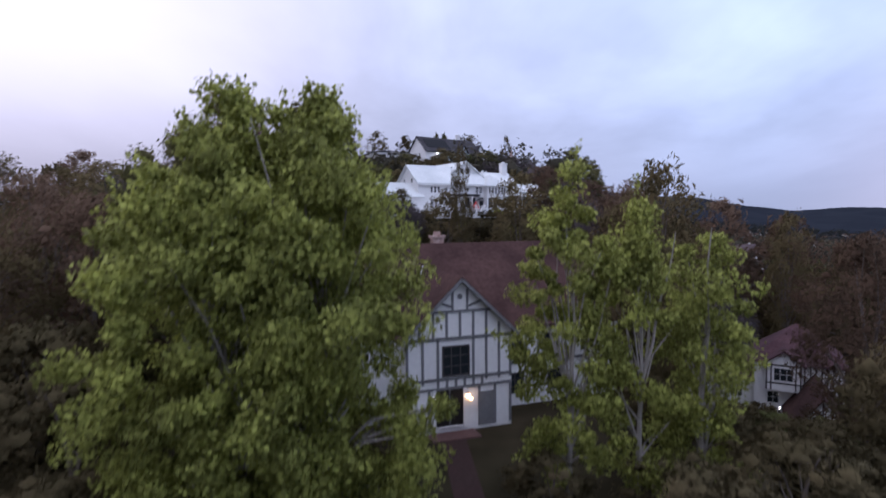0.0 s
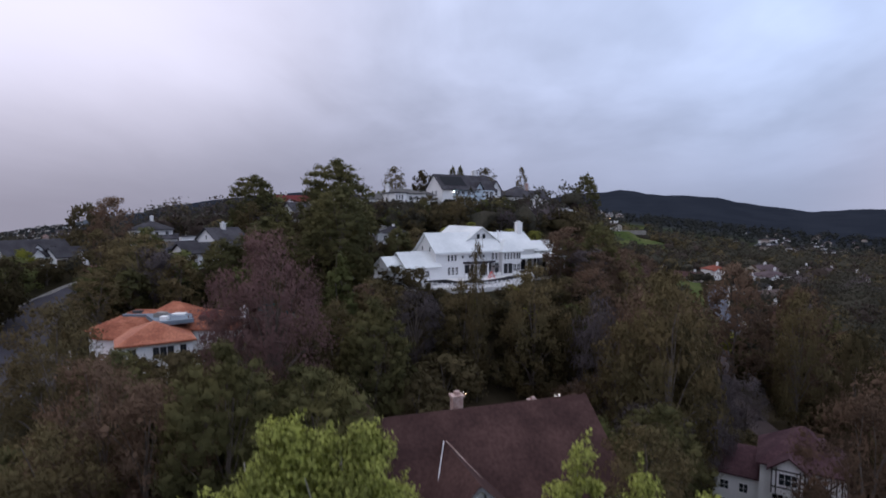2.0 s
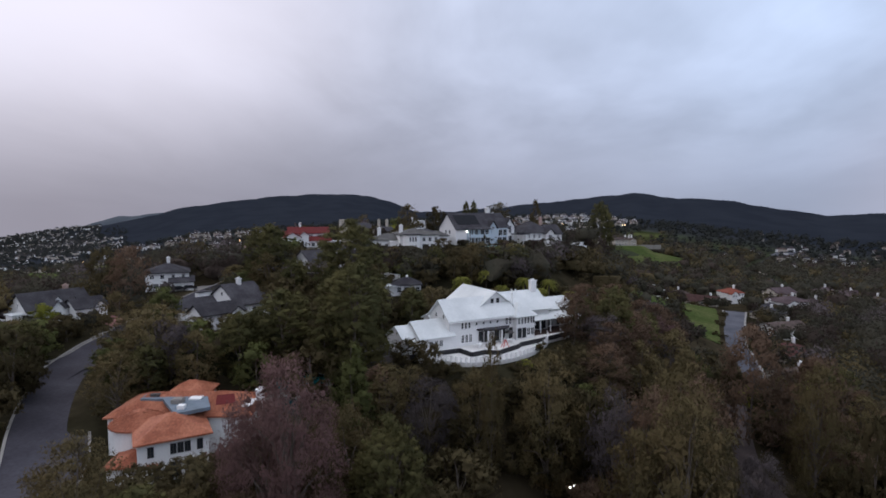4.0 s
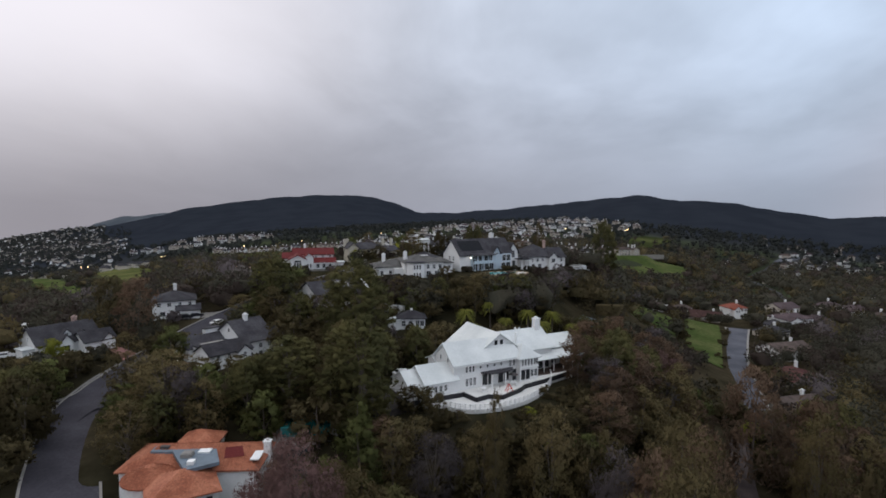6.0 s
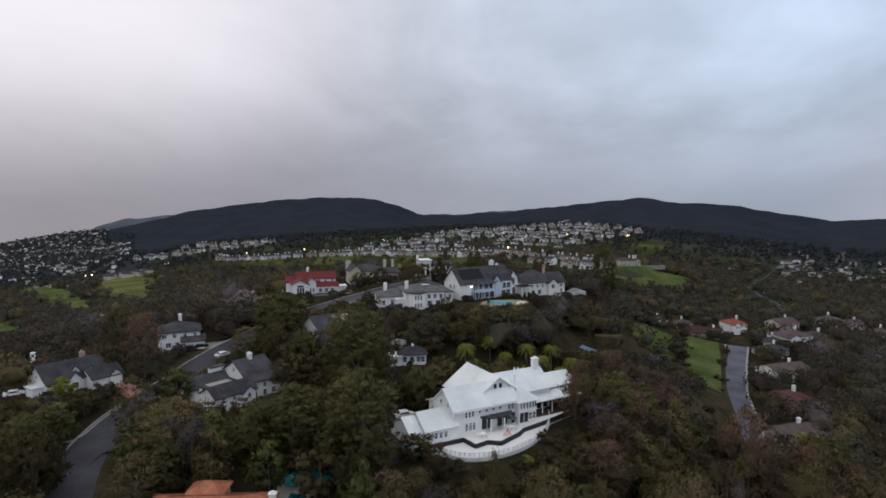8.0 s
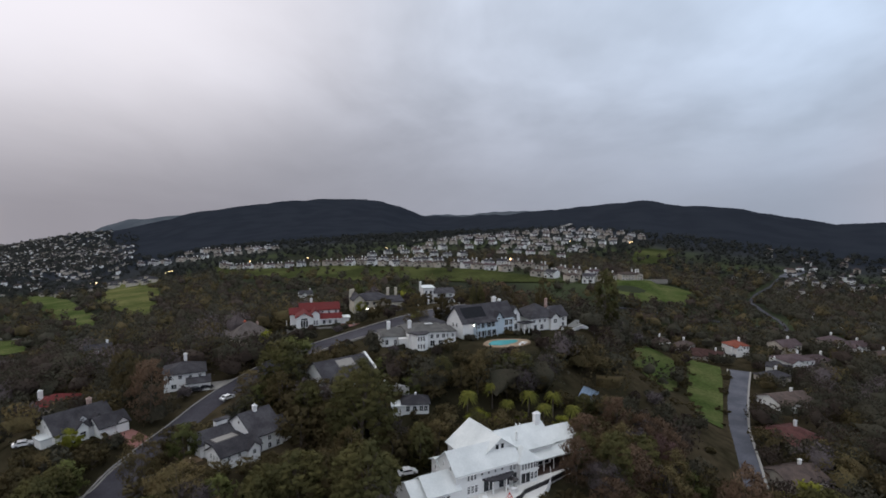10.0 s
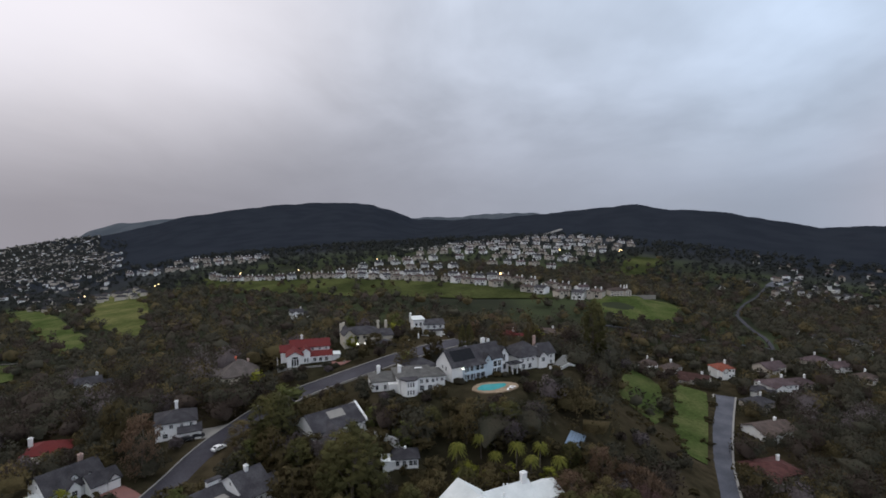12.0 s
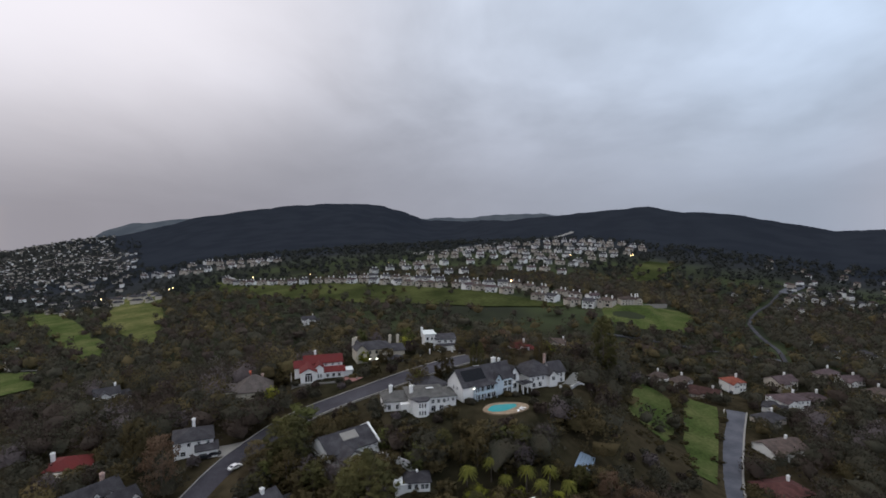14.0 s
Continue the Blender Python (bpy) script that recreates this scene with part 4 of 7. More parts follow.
ma.put("porch_deck", Geo().box(30.2, 45.6, 0.3, 5.6, -2, 0.02), mat("dark_brown_decking", (0.06, 0.038, 0.03), 0.8, 1.0, 0.2, 0.3), "dark brown timber porch deck")
bow = [(16.4, 0.4)] + [(20.2 + 4.0 * math.cos(math.pi * (1 - i / 10)), 0.2 - 2.3 * math.sin(math.pi * i / 10)) for i in range(11)] + [(24, 0.4)]
ma.put("bow_roof", Geo().slab(bow, 2.75, 3.05), R_GREY, "grey curved roof over the bow front")
for i in (1, 4, 7, 10):
    ma.put("column", Geo().tube([(bow[i][0] + (0.25 if i < 6 else -0.25), bow[i][1] + 0.2, -0.1), (bow[i][0] + (0.25 if i < 6 else -0.25), bow[i][1] + 0.2, 2.76)], [0.2, 0.17], 10), WHITE)
ma.windows("f", -0.6, (5.6, 6.7, 7.8), 0.6, 0.8, 1.3, 2, 2)
ma.windows("f", 0, (1.2, 2.3), 0.9, 0.6, 0.6, 1, 1)
ma.window("l", 2.2, 0.9, 0.8, 1.2, 0.3, 2, 2)
ma.windows("f", 0, (12.9, 13.7, 14.5), 3.3, 0.6, 1.3, 1, 2)
ma.windows("f", 0, (13.0, 13.9, 14.8), 0.5, 0.75, 1.7, 2, 3)
ma.windows("f", 0, (16.2, 17.9, 19.6, 21.3), 3.75, 0.6, 0.7, 1, 1)
ma.windows("f", 0, (17.3, 18.7, 21.2, 22.6), 0.15, 1.15, 2.3, 2, 3, DARKF)
ma.windows("f", 2.3, (21.5, 22.9), 7.5, 0.7, 1.0, 1, 1, DARKF)
ma.windows("f", 0, (23.6, 24.5), 3.2, 0.7, 1.5, 2, 2)
ma.window("f", 24.6, 0.2, 1.1, 2.3, 0, 2, 3, DARKF)
ma.windows("f", -1.2, (25.9, 26.7, 27.5, 28.3, 29.1, 29.7), 3.2, 0.55, 1.4, 1, 2)
ma.windows("f", -1.2, (26.1, 27.3), 0.3, 1.0, 2.1, 2, 3, DARKF)
ma.windows("f", -1.2, (28.4, 29.4), 0.7, 0.9, 1.6, 2, 2)
ma.windows("f", 4.2, (33.2, 35.0, 36.8), 0.2, 1.3, 2.3, 2, 3, DARKF)
ma.windows("f", 5.6, (40.0, 42.6), 0.3, 1.3, 2.2, 2, 3, DARKF)
ma.windows("f", 5.6, (39.6, 41.6, 44.6), 3.75, 0.9, 0.4, 2, 1, DARKF)
ma.put("string_course", Geo().box(11.8, 25.6, -0.06, 0.1, 2.78, 2.95), FRAME)
ma.chimney(37.1, 8.6, 5, 10.5, 1.4, 1.1)
ma.put("gutter", Geo().box(9.6, 25.4, -0.66, -0.56, 4.75, 4.93), FRAME)
ma.put("flue", Geo().tube([(29.4, 6.0, 5.2), (29.4, 6.0, 8.6)], [0.25, 0.25], 10), WHITE, "white round flue")
ma.put("flue", Geo().tube([(31.6, 9.2, 7.2), (31.6, 9.2, 8.9)], [0.18, 0.18], 8), WHITE)
ma.put("flue", Geo().tube([(32.5, 9.0, 7.2), (32.5, 9.0, 8.8)], [0.18, 0.18], 8), WHITE)
ma.put("skylight", Geo().add([(11.6, 1.0, 6.22), (12.2, 1.0, 6.22), (12.2, 2.3, 7.42), (11.6, 2.3, 7.42), (11.6, 1.0, 5.9), (12.2, 1.0, 5.9), (12.2, 2.3, 7.1), (11.6, 2.3, 7.1)], [(0, 1, 2, 3), (7, 6, 5, 4), (0, 4, 5, 1), (1, 5, 6, 2), (2, 6, 7, 3), (3, 7, 4, 0)]), GLASS, "small dark skylight")
ma.window("l", 9.6, 2.4, 0.9, 1.1, 10.3)
ma.windows("l", 10.0, (2.4, 5.4), 5.2, 0.7, 1.0, 1, 2)
# terraces
up_edge = [(0.5, -1.0), (11.6, -1.2), (12.1, -5.0), (15.2, -4.5), (17.3, -6.2), (23.4, -4.1), (25.0, -3.0), (31.6, -1.9), (41, 0.2), (41, 10), (0.5, 10)]


def in_mansion(o):
    return [tuple((ma.m @ Vector((a, b, 0))).xy) for a, b in o]


PAVE = mat("pale_terrace_paving", (0.66, 0.65, 0.62), 0.85, 0.5, 0.08, 0.06, (0.58, 0.57, 0.55), 0.2)
tagged(solo("upper_terrace", Geo().slab(in_mansion(up_edge), 11.5, 14.46), PAVE, Matrix(), "pale paved upper terrace of the mansion", "terrace"), kind="structure")
step_g = Geo()
for a, b in zip(up_edge[:8], up_edge[1:9]):
    d = Vector((b[0] - a[0], b[1] - a[1], 0))
    nrm = Vector((d.y, -d.x, 0)).normalized()
    p, q = Vector((*a, 0)), Vector((*b, 0))
    for z0, z1, w0 in ((-0.95, -0.02, 0.28),):
        vs = [p, q, q + nrm * w0, p + nrm * w0]
        step_g.slab([(v.x, v.y) for v in vs], z0, z1)
tagged(solo("terrace_retaining_wall", step_g, mat("black_stone_wall", (0.02, 0.02, 0.022), 0.7, 1.0, 0.2), ma.m, "black stone retaining wall below the upper terrace", "wall"), kind="structure")
arc = smooth_line([(-1.2, 0.2), (4.5, -2.8), (8, -7.6), (13.3, -9.6), (20.2, -9.2), (27.3, -6.3), (32.8, -2.2), (36.6, 2.6)], 6)
low_poly = [tuple(p) for p in arc] + [(36.6, 8), (0, 8)]
tagged(solo("lower_terrace", Geo().slab(in_mansion(low_poly), 10.4, 13.6), PAVE, Matrix(), "white curved lower terrace with a bowed front edge", "terrace"), kind="structure")
rail = thing("terrace_fence", ma.m, "white picket fence along the curved terrace edge", "fence")
for k in range(0, len(arc) - 1, 1):
    (a, b), (c, d) = arc[k], arc[k + 1]
    g = Geo()
    t = Vector((c - a, d - b, 0)).normalized()
    s = Vector((-t.y, t.x, 0)) * 0.05
    for z0, z1 in ((-0.35, -0.28), (0.02, 0.12), (-0.9, -0.8)):
        p, q = Vector((a, b, 0)), Vector((c, d, 0))
        g.slab([(v.x, v.y) for v in (p + s, q + s, q - s, p - s)], z0, z1)
    part("rail", g, FRAME, rail)
    part("post", Geo().box(a - 0.09, a + 0.09, b - 0.09, b + 0.09, -1.2, 0.28), FRAME, rail)
    g = Geo()
    m = max(3, int(math.hypot(c - a, d - b) / 0.28))
    for i in range(1, m):
        x, y = a + (c - a) * i / m, b + (d - b) * i / m
        part("picket", Geo().box(x - 0.03, x + 0.03, y - 0.03, y + 0.03, -0.95, 0.08), FRAME, rail)
# loose things on the terrace
red = thing("climbing_frame", ma.m @ pose(19.8, -5.0, 0), "red metal climbing frame on the terrace", "climbing frame")
RED = mat("red_paint", (0.55, 0.05, 0.04), 0.5, 1, 0.1)
for a, b in (((-0.7, -0.3, 0), (0, 0, 1.5)), ((0.7, -0.3, 0), (0, 0, 1.5)), ((-0.7, 0.5, 0), (0, 0.1, 1.5)), ((-0.55, -0.2, 0.4), (0.9, 0.3, 0.4))):
    part("tube", Geo().tube([a, b], [0.07, 0.07], 6), RED, red)


def table_set(x, y, a):
    ob = thing("garden_table", ma.m @ pose(x, y, 0, 0, 0, a), "round white garden table on the terrace", "table", "terrace tables")
    part("tabletop", Geo().slab([(0.6 * math.cos(i * 0.628), 0.6 * math.sin(i * 0.628)) for i in range(10)], 0.7, 0.76), FRAME, ob)
    part("pedestal", Geo().tube([(0, 0, -0.04), (0, 0, 0.1), (0, 0, 0.7)], [0.3, 0.08, 0.07], 8), FRAME, ob)
    for k in range(4):
        c = thing("garden_chair", ma.m @ pose(x + 1.0 * math.cos(k * 1.57 + a), y + 1.0 * math.sin(k * 1.57 + a), 0, 0, 0, math.degrees(k * 1.57 + a) - 90), "white garden chair beside a round table", "chair", "terrace chairs")
        part("seat", Geo().box(-0.24, 0.24, -0.24, 0.24, 0.42, 0.47), FRAME, c)
        part("backrest", Geo().box(-0.24, 0.24, 0.2, 0.25, 0.47, 0.95), FRAME, c)
        for lx in (-0.21, 0.17):
            for ly in (-0.21, 0.17):
                part("leg", Geo().box(lx, lx + 0.04, ly, ly + 0.04, -0.04, 0.42), FRAME, c)


table_set(22.4, -2.6, 0.3)
table_set(15.2, -2.8, 0.9)
um = thing("patio_umbrella", ma.m @ pose(23.6, -1.2, 0), "dark open patio umbrella on the terrace", "umbrella")
part("pole", Geo().tube([(0, 0, -0.04), (0, 0, 2.3)], [0.05, 0.03], 6), DARKF, um)
part("canopy", Geo().tube([(0, 0, 1.8), (0, 0, 2.35)], [1.1, 0.05], 8), DARKF, um)
for k, x in enumerate((23.4, 24.3, 25.2)):
    ob = thing("sun_lounger", ma.m @ pose(x, -3.0 + 0.6 * k, -0.95, 0, 0, 25), "white sun lounger by the dark wall", "lounger", "sun loungers")
    part("bed", Geo().box(-0.32, 0.32, -0.95, 0.5, 0.28, 0.36), FRAME, ob)
    part("backrest", Geo().add([(-0.32, 0.5, 0.3), (0.32, 0.5, 0.3), (0.32, 1.0, 0.75), (-0.32, 1.0, 0.75), (-0.32, 0.5, 0.22), (0.32, 0.5, 0.22), (0.32, 1.05, 0.7), (-0.32, 1.05, 0.7)], [(0, 1, 2, 3), (7, 6, 5, 4), (0, 3, 7, 4), (1, 5, 6, 2), (3, 2, 6, 7), (0, 4, 5, 1)]), FRAME, ob)
    for lx in (-0.3, 0.24):
        for ly in (-0.85, 0.4):
            part("leg", Geo().box(lx, lx + 0.06, ly, ly + 0.06, -0.02, 0.28), FRAME, ob)
# timber frame beside the wing, over a dark court
DARKPAVE = mat("dark_court_paving", (0.045, 0.038, 0.036), 0.9, 0.6, 0.2, 0.2, (0.06, 0.05, 0.046), 0.3)
tagged(solo("wing_court", Geo().slab(in_mansion([(-7.5, -1.6), (0.4, -1.2), (0.4, 10.5), (3, 18), (-6, 18)]), 11.5, 13.72), DARKPAVE, Matrix(), "dark paved court beside the white wing", "terrace"), kind="structure")
pg = thing("pergola", ma.m @ pose(-3.4, 2.6, -0.7), "dark low timber lattice frame beside the white wing", "pergola")
for i in range(7):
    part("beam", Geo().box(-3 + i * 0.95, -2.88 + i * 0.95, -2.6, 4.6, 0.75, 0.95), DARKF, pg)
for i in range(4):
    part("cross_beam", Geo().box(-3.1, 3.0, -2.5 + i * 2.3, -2.36 + i * 2.3, 0.6, 0.75), TIMBER if i == 0 else DARKF, pg)
for x in (-2.9, 2.7):
    for y in (-2.4, 4.3):
        part("post", Geo().box(x, x + 0.16, y, y + 0.16, -1.2, 0.6), TIMBER, pg)


# ---------------------------------------------------------------- the road's houses
gg = House("grey_gabled_house", "grey_gabled", "pale grey house with a charcoal gabled roof and garage", PALE, R_GREY)
turned(gg, -112.6, 129.0, 60)
gg.block(0, 14.5, -6, 5, 3.2, "gx", 3.7)
gg.block(9.0, 16.4, -9.9, -3, 2.9, "gx", 2.1)
gg.block(12.9, 16.2, -10.3, -5, 2.8, "gy", 1.5, over=0.35)
gg.block(4.6, 7.6, -7.0, -1, 3.2, "gy", 1.7, over=0.35)
gg.block(6.0, 8.2, -4.6, 0, 4.7, "gy", 1.2, over=0.3)
gg.block(9.6, 11.6, -5.4, 0, 4.2, "gy", 1.1, over=0.3)
gg.block(-2.6, 0, -4.4, -0.6, 2.2, "flat", 0, tile=R_WHITE, over=0.3)
gg.panel("garage_door", "f", 10.9, 0.1, 2.5, 2.2, -9.9, FRAME, 0.05, "white sectional garage door")
gg.panel("garage_door", "f", 14.5, 0.1, 2.6, 2.2, -10.3, FRAME, 0.05, "white sectional garage door")
gg.windows("f", -7.0, (6.1,), 0.9, 1.5, 1.5)
gg.windows("f", -6, (2.2,), 0.9, 1.6, 1.4)
gg.window("f", 7.1, 4.3, 0.9, 0.8, -4.6)
gg.windows("l", 0, (1.6, 3.6), 0.8, 1.1, 1.4)
gg.window("l", -0.4, 3.6, 0.9, 1.1, 0)
drape("garage_forecourt", [tuple((gg.m @ gg.frame @ Vector((a, b, 0))).xy) for a, b in ((9.0, -10.2), (16.6, -10.6), (17.5, -18.5), (12.5, -20.5))], PAVER, "dark red paved garage forecourt", "driveway", 0.3)
gg.chimney(12.0, 2.6, 4, 7.6, 1.1, 0.9, BRICK)
gg.put("skylight", Geo().box(2.2, 3.4, -3.4, -2.4, 4.75, 5.1), GLASS)

dh = House("charcoal_roofed_house", "charcoal", "white two-storey house with charcoal roofs and cross gables", WHITE, R_GREY)
turned(dh, -57.2, 112.0, 55)
dh.block(9.8, 17.8, 2.5, 15.5, 4.2, "gx", 4.0)
dh.block(0, 9.8, 0, 6.2, 3.5, "gx", 1.8)
dh.block(0.4, 9.8, 10.2, 16.2, 3.3, "gx", 1.9)
dh.block(1.4, 9.8, 6.2, 10.2, 3.6, "flat", 0, over=0.05)
dh.block(17.8, 21.0, 3.2, 11, 3.3, "gx", 2.2)
dh.block(6.2, 9.2, -0.9, 3, 3.3, "gy", 1.3, over=0.35)
dh.put("dormer_wall", Geo().box(6.4, 9.9, 13.4, 14.9, 4.4, 6.3), WHITE)
dh.put("dormer_roof", Geo().box(6.2, 10.2, 13.2, 15.1, 6.3, 6.5), R_GREY)
dh.put("skylight", Geo().box(2.6, 8.2, 6.9, 9.4, 3.95, 4.15), CONCRETE, "pale flat skylight")
dh.windows("f", 0, (1.8, 4.4), 2.0, 0.8, 1.1)
dh.windows("f", 0, (1.8, 4.4), 0.0, 0.9, 1.3)
dh.windows("f", -0.9, (7.7,), 1.9, 0.9, 1.2)
dh.windows("l", 0, (1.8, 3.1, 4.4), 1.9, 0.7, 1.3)
dh.windows("l", 0, (1.8, 3.1, 4.4), -0.2, 0.8, 1.6)
dh.windows("l", 0.4, (11.8, 13.2, 14.6), 1.7, 0.8, 1.3)
dh.window("l", 13.2, -0.4, 2.2, 1.8, 0.4)
dh.window("l", 9.0, 5.6, 0.9, 1.1, 9.8)
dh.windows("f", 2.5, (11.4, 14, 16.4), 2.2, 1.0, 1.2)
dh.windows("f", 2.5, (11.4, 14, 16.4), 0.2, 1.1, 1.4)
dh.windows("f", 3.2, (19.4,), 1.4, 1.2, 1.3)
dh.chimney(13.9, 8.6, 6, 9.3, 0.9, 0.9)
drape("side_patio", [(-71.5, 117.5), (-66.5, 114.0), (-64.0, 117.0), (-69.5, 121.5), (-74.5, 124.5)], mat("tan_patio_paving", (0.17, 0.115, 0.065), 0.9, 0.6, 0.2, 0.2, (0.14, 0.095, 0.055), 0.3), "tan paved patio at the house's gable end", "terrace", 0.3)
lamp(-66.4, 115.6, ground_at(-66.4, 115.6) + 1.4, 0.08, False, "small glowing garden lantern by the patio")
dh.frame = Matrix()

ph = House("pale_two_storey_house", "pale_two_storey", "white two-storey house with a grey hip roof and garage", WHITE, R_GREY)
ph.block(-9.2, 2.8, -5.6, 5.6, 5.5, "hip", 2.4)
ph.block(-2.6, 4.0, -8.4, -1, 2.7, "gx", 1.3, over=0.4)
ph.panel("garage_door", "r", -5.6, 0.1, 4.6, 2.2, 4.0, FRAME, 0.05, "white double garage door")
ph.windows("f", -5.6, (-7.4, -4.6), 3.6, 1.2, 1.3)
ph.window("f", -6.4, 0.7, 1.6, 1.5, -5.6)
ph.windows("r", 2.8, (0.5, 3.5), 3.6, 1.1, 1.3)
ph.windows("f", -5.6, (-1.6, 1.2), 3.7, 1.0, 1.2)
ph.chimney(-3.0, 3.8, 5, 9.2, 1.0, 0.9)

hh = House("hillside_house", "hillside", "white split-level house with a charcoal roof", WHITE, R_GREY)
hh.block(-8.6, 8.0, -5, 7.5, 5.4, "gx", 3.4)
hh.block(-6.6, 0.2, -9.6, 0, 4.6, "gy", 2.2)
hh.block(3.0, 8.6, -4.6, 2, 3.4, "gy", 1.6)
hh.block(-11, -8.4, -4.0, 2, 2.6, "flat", 0)
hh.put("roof_skylight", Geo().add([(-2.4, -2.2, 7.34), (3.0, -2.2, 7.34), (3.0, 0.3, 8.7), (-2.4, 0.3, 8.7), (-2.4, -2.2, 7.1), (3.0, -2.2, 7.1), (3.0, 0.3, 8.44), (-2.4, 0.3, 8.44)], [(0, 1, 2, 3), (7, 6, 5, 4), (0, 4, 5, 1), (1, 5, 6, 2), (2, 6, 7, 3), (3, 7, 4, 0)]), CONCRETE, "pale roof panel")
hh.windows("r", 8.0, (-2, 3.5), 3.2, 1.2, 1.3)
hh.windows("f", -9.6, (-4.8, -1.8), 2.4, 1.0, 1.2)
hh.windows("l", -8.6, (-3, 0, 3), 2.8, 1.0, 1.3)
hh.windows("f", -4.6, (5.0, 7.2), 1.0, 0.9, 1.3)
hh.put("gable_parapet", Geo().prism([(-5.6, 5.0), (1.25, 8.75), (8.1, 5.0), (8.1, 5.6), (1.25, 9.4), (-5.6, 5.6)], 7.95, 8.6, "x"), WHITE, "white gable parapet")
wl_pts = [(-31.5, 156.5), (-27.5, 153.6), (-23.5, 151.0), (-19.6, 148.6), (-16.6, 145.0)]
gw = thing("garden_wall", Matrix(), "white stepped garden wall panels along the slope", "wall")
for (a, b), (c, d) in zip(wl_pts, wl_pts[1:]):
    z = max(ground_at(a, b), ground_at(c, d)) + 2.2
    t = Vector((c - a, d - b, 0)).normalized() * 0.15
    part("wall_panel", Geo().slab([(a - t.y, b + t.x), (c - t.y - t.x * 1.5, d + t.x - t.y * 1.5), (c + t.y - t.x * 1.5, d - t.x - t.y * 1.5), (a + t.y, b - t.x)], z - 5, z), WHITE, gw)
    part("pier", Geo().box(a - 0.25, a + 0.25, b - 0.25, b + 0.25, z - 5, z + 0.3), WHITE, gw)

pv = House("garden_pavilion", "pavilion", "small white pavilion with a dark hip roof", WHITE, R_GREY)
pv.block(-3.6, 3.4, -3, 3, 2.9, "hip", 1.7)
pv.block(-6.2, -3.4, -3.4, 0.5, 2.4, "flat", 0, tile=R_WHITE)
pv.windows("f", -3, (-2.2, -0.4, 1.4, 2.6), 0.8, 1.1, 1.5)
pv.windows("r", 3.4, (-1.6, 0.6), 0.8, 1.1, 1.5)
pv.put("vent", Geo().box(-0.3, 0.3, -0.3, 0.3, 4.3, 5.0), FRAME)

# ---------------------------------------------------------------- houses on the knoll
bw = House("bay_windowed_house", "bay_windowed", "pale house with a grey hip roof and a two-storey bay", PALE, R_LIGHT)
bw.block(-11.6, 0.5, 3.2, 13.5, 3.5, "hip", 1.9)
bw.block(-3.4, 9.5, -1.0, 12, 5.3, "hip", 2.0)
bw.block(8, 13, 0.5, 9, 4.8, "hip", 1.4)
bay = [(-2.6, 0), (-2.6, -3.0), (-1.4, -4.8), (1.2, -4.8), (2.6, -3.2), (2.6, 0)]
bw.put("bay_wall", Geo().slab(bay, -2, 5.3), PALE)
bw.put("bay_roof", Geo().slab([(a * 1.12, b * 1.08) for a, b in bay], 5.25, 5.55), R_GREY)
for z in (0.7, 3.2):
    bw.windows("f", -4.8, (-0.9, 0.0, 0.9), z, 0.65, 1.5, 1, 2)
bw.windows("f", 3.2, (-10, -7.2), 0.5, 1.1, 1.8)
bw.panel("porch", "f", -4.2, -0.2, 4.4, 3.2, 2.8, PALE, 2.2)
bw.windows("f", -1.0, (4.4, 6.4, 8.4), 3.0, 1.1, 1.4)
bw.windows("f", 0.5, (10, 12), 2.8, 1.0, 1.2)
bw.windows("f", -1.0, (4.6, 7.4), 0.4, 1.6, 1.9)
bw.chimney(-8.6, 9.0, 4, 7.0, 1.1, 0.9)
bw.chimney(-2.2, 4.0, 5, 8.0, 1.1, 0.9)
bw.put("skylight", Geo().box(3, 5.5, 3.4, 4.2, 6.9, 7.1), FRAME)

bl = House("blue_trimmed_house", "blue", "white and pale blue house with a steep charcoal roof", WHITE, R_GREY)
bl.block(-13.5, 9.5, -3.4, 6.4, 5.4, "gx", 4.9)
bl.block(8.6, 13.2, -2.2, 5, 5.6, "gy", 3.0)
bl.block(0.4, 3.4, -3.9, 2, 5.8, "gy", 2.0, wall=BLUEP)
bl.put("blue_front", Geo().box(-9.0, 8.4, -4.0, -3.3, -1, 5.2), BLUEP, "pale blue timber front")
bl.put("balcony", Geo().box(-9.0, 0.2, -5.6, -3.9, 2.3, 2.5).box(-9.0, 0.2, -5.6, -5.5, 2.5, 3.4), BLUEP, "pale blue balcony rail")
for x in (-8.8, -5.8, -2.9, 0.0):
    bl.put("balcony_post", Geo().box(x, x + 0.18, -5.55, -5.37, -1, 5.1), BLUEP)
bl.windows("f", -4.0, (-7.6, -5.2, -2.8, -0.9, 5.2, 7.2), 2.7, 1.7, 2.2, 2, 2)
bl.windows("f", -4.0, (-7.4, -4.9, -2.4, -0.4, 4.9, 7.1), 0.0, 1.9, 2.2, 2, 2)
bl.put("awning", Geo().prism([(-5.8, 5.0), (-3.4, 5.7), (-3.4, 5.85), (-5.8, 5.15)], -9.2, 0.3, "x"), R_GREY, "charcoal roof over the balcony")
bl.window("f", 1.9, 4.2, 1.2, 1.6, -3.9, 2, 2)
bl.windows("f", -2.2, (10.9,), 3.4, 1.6, 2.6, 2, 3)
bl.windows("f", -2.2, (10.9,), 0.2, 2.2, 2.2, 2, 2)
bl.windows("l", -13.5, (0.2, 2.4), 3.4, 1.0, 1.4)
bl.window("l", 1.5, 0.8, 1.4, 1.5, -13.5)
bl.chimney(4.1, 2.0, 8, 12.0, 1.5, 1.0)
bl.chimney(9.4, 5.4, 6, 10.2, 0.9, 0.9)
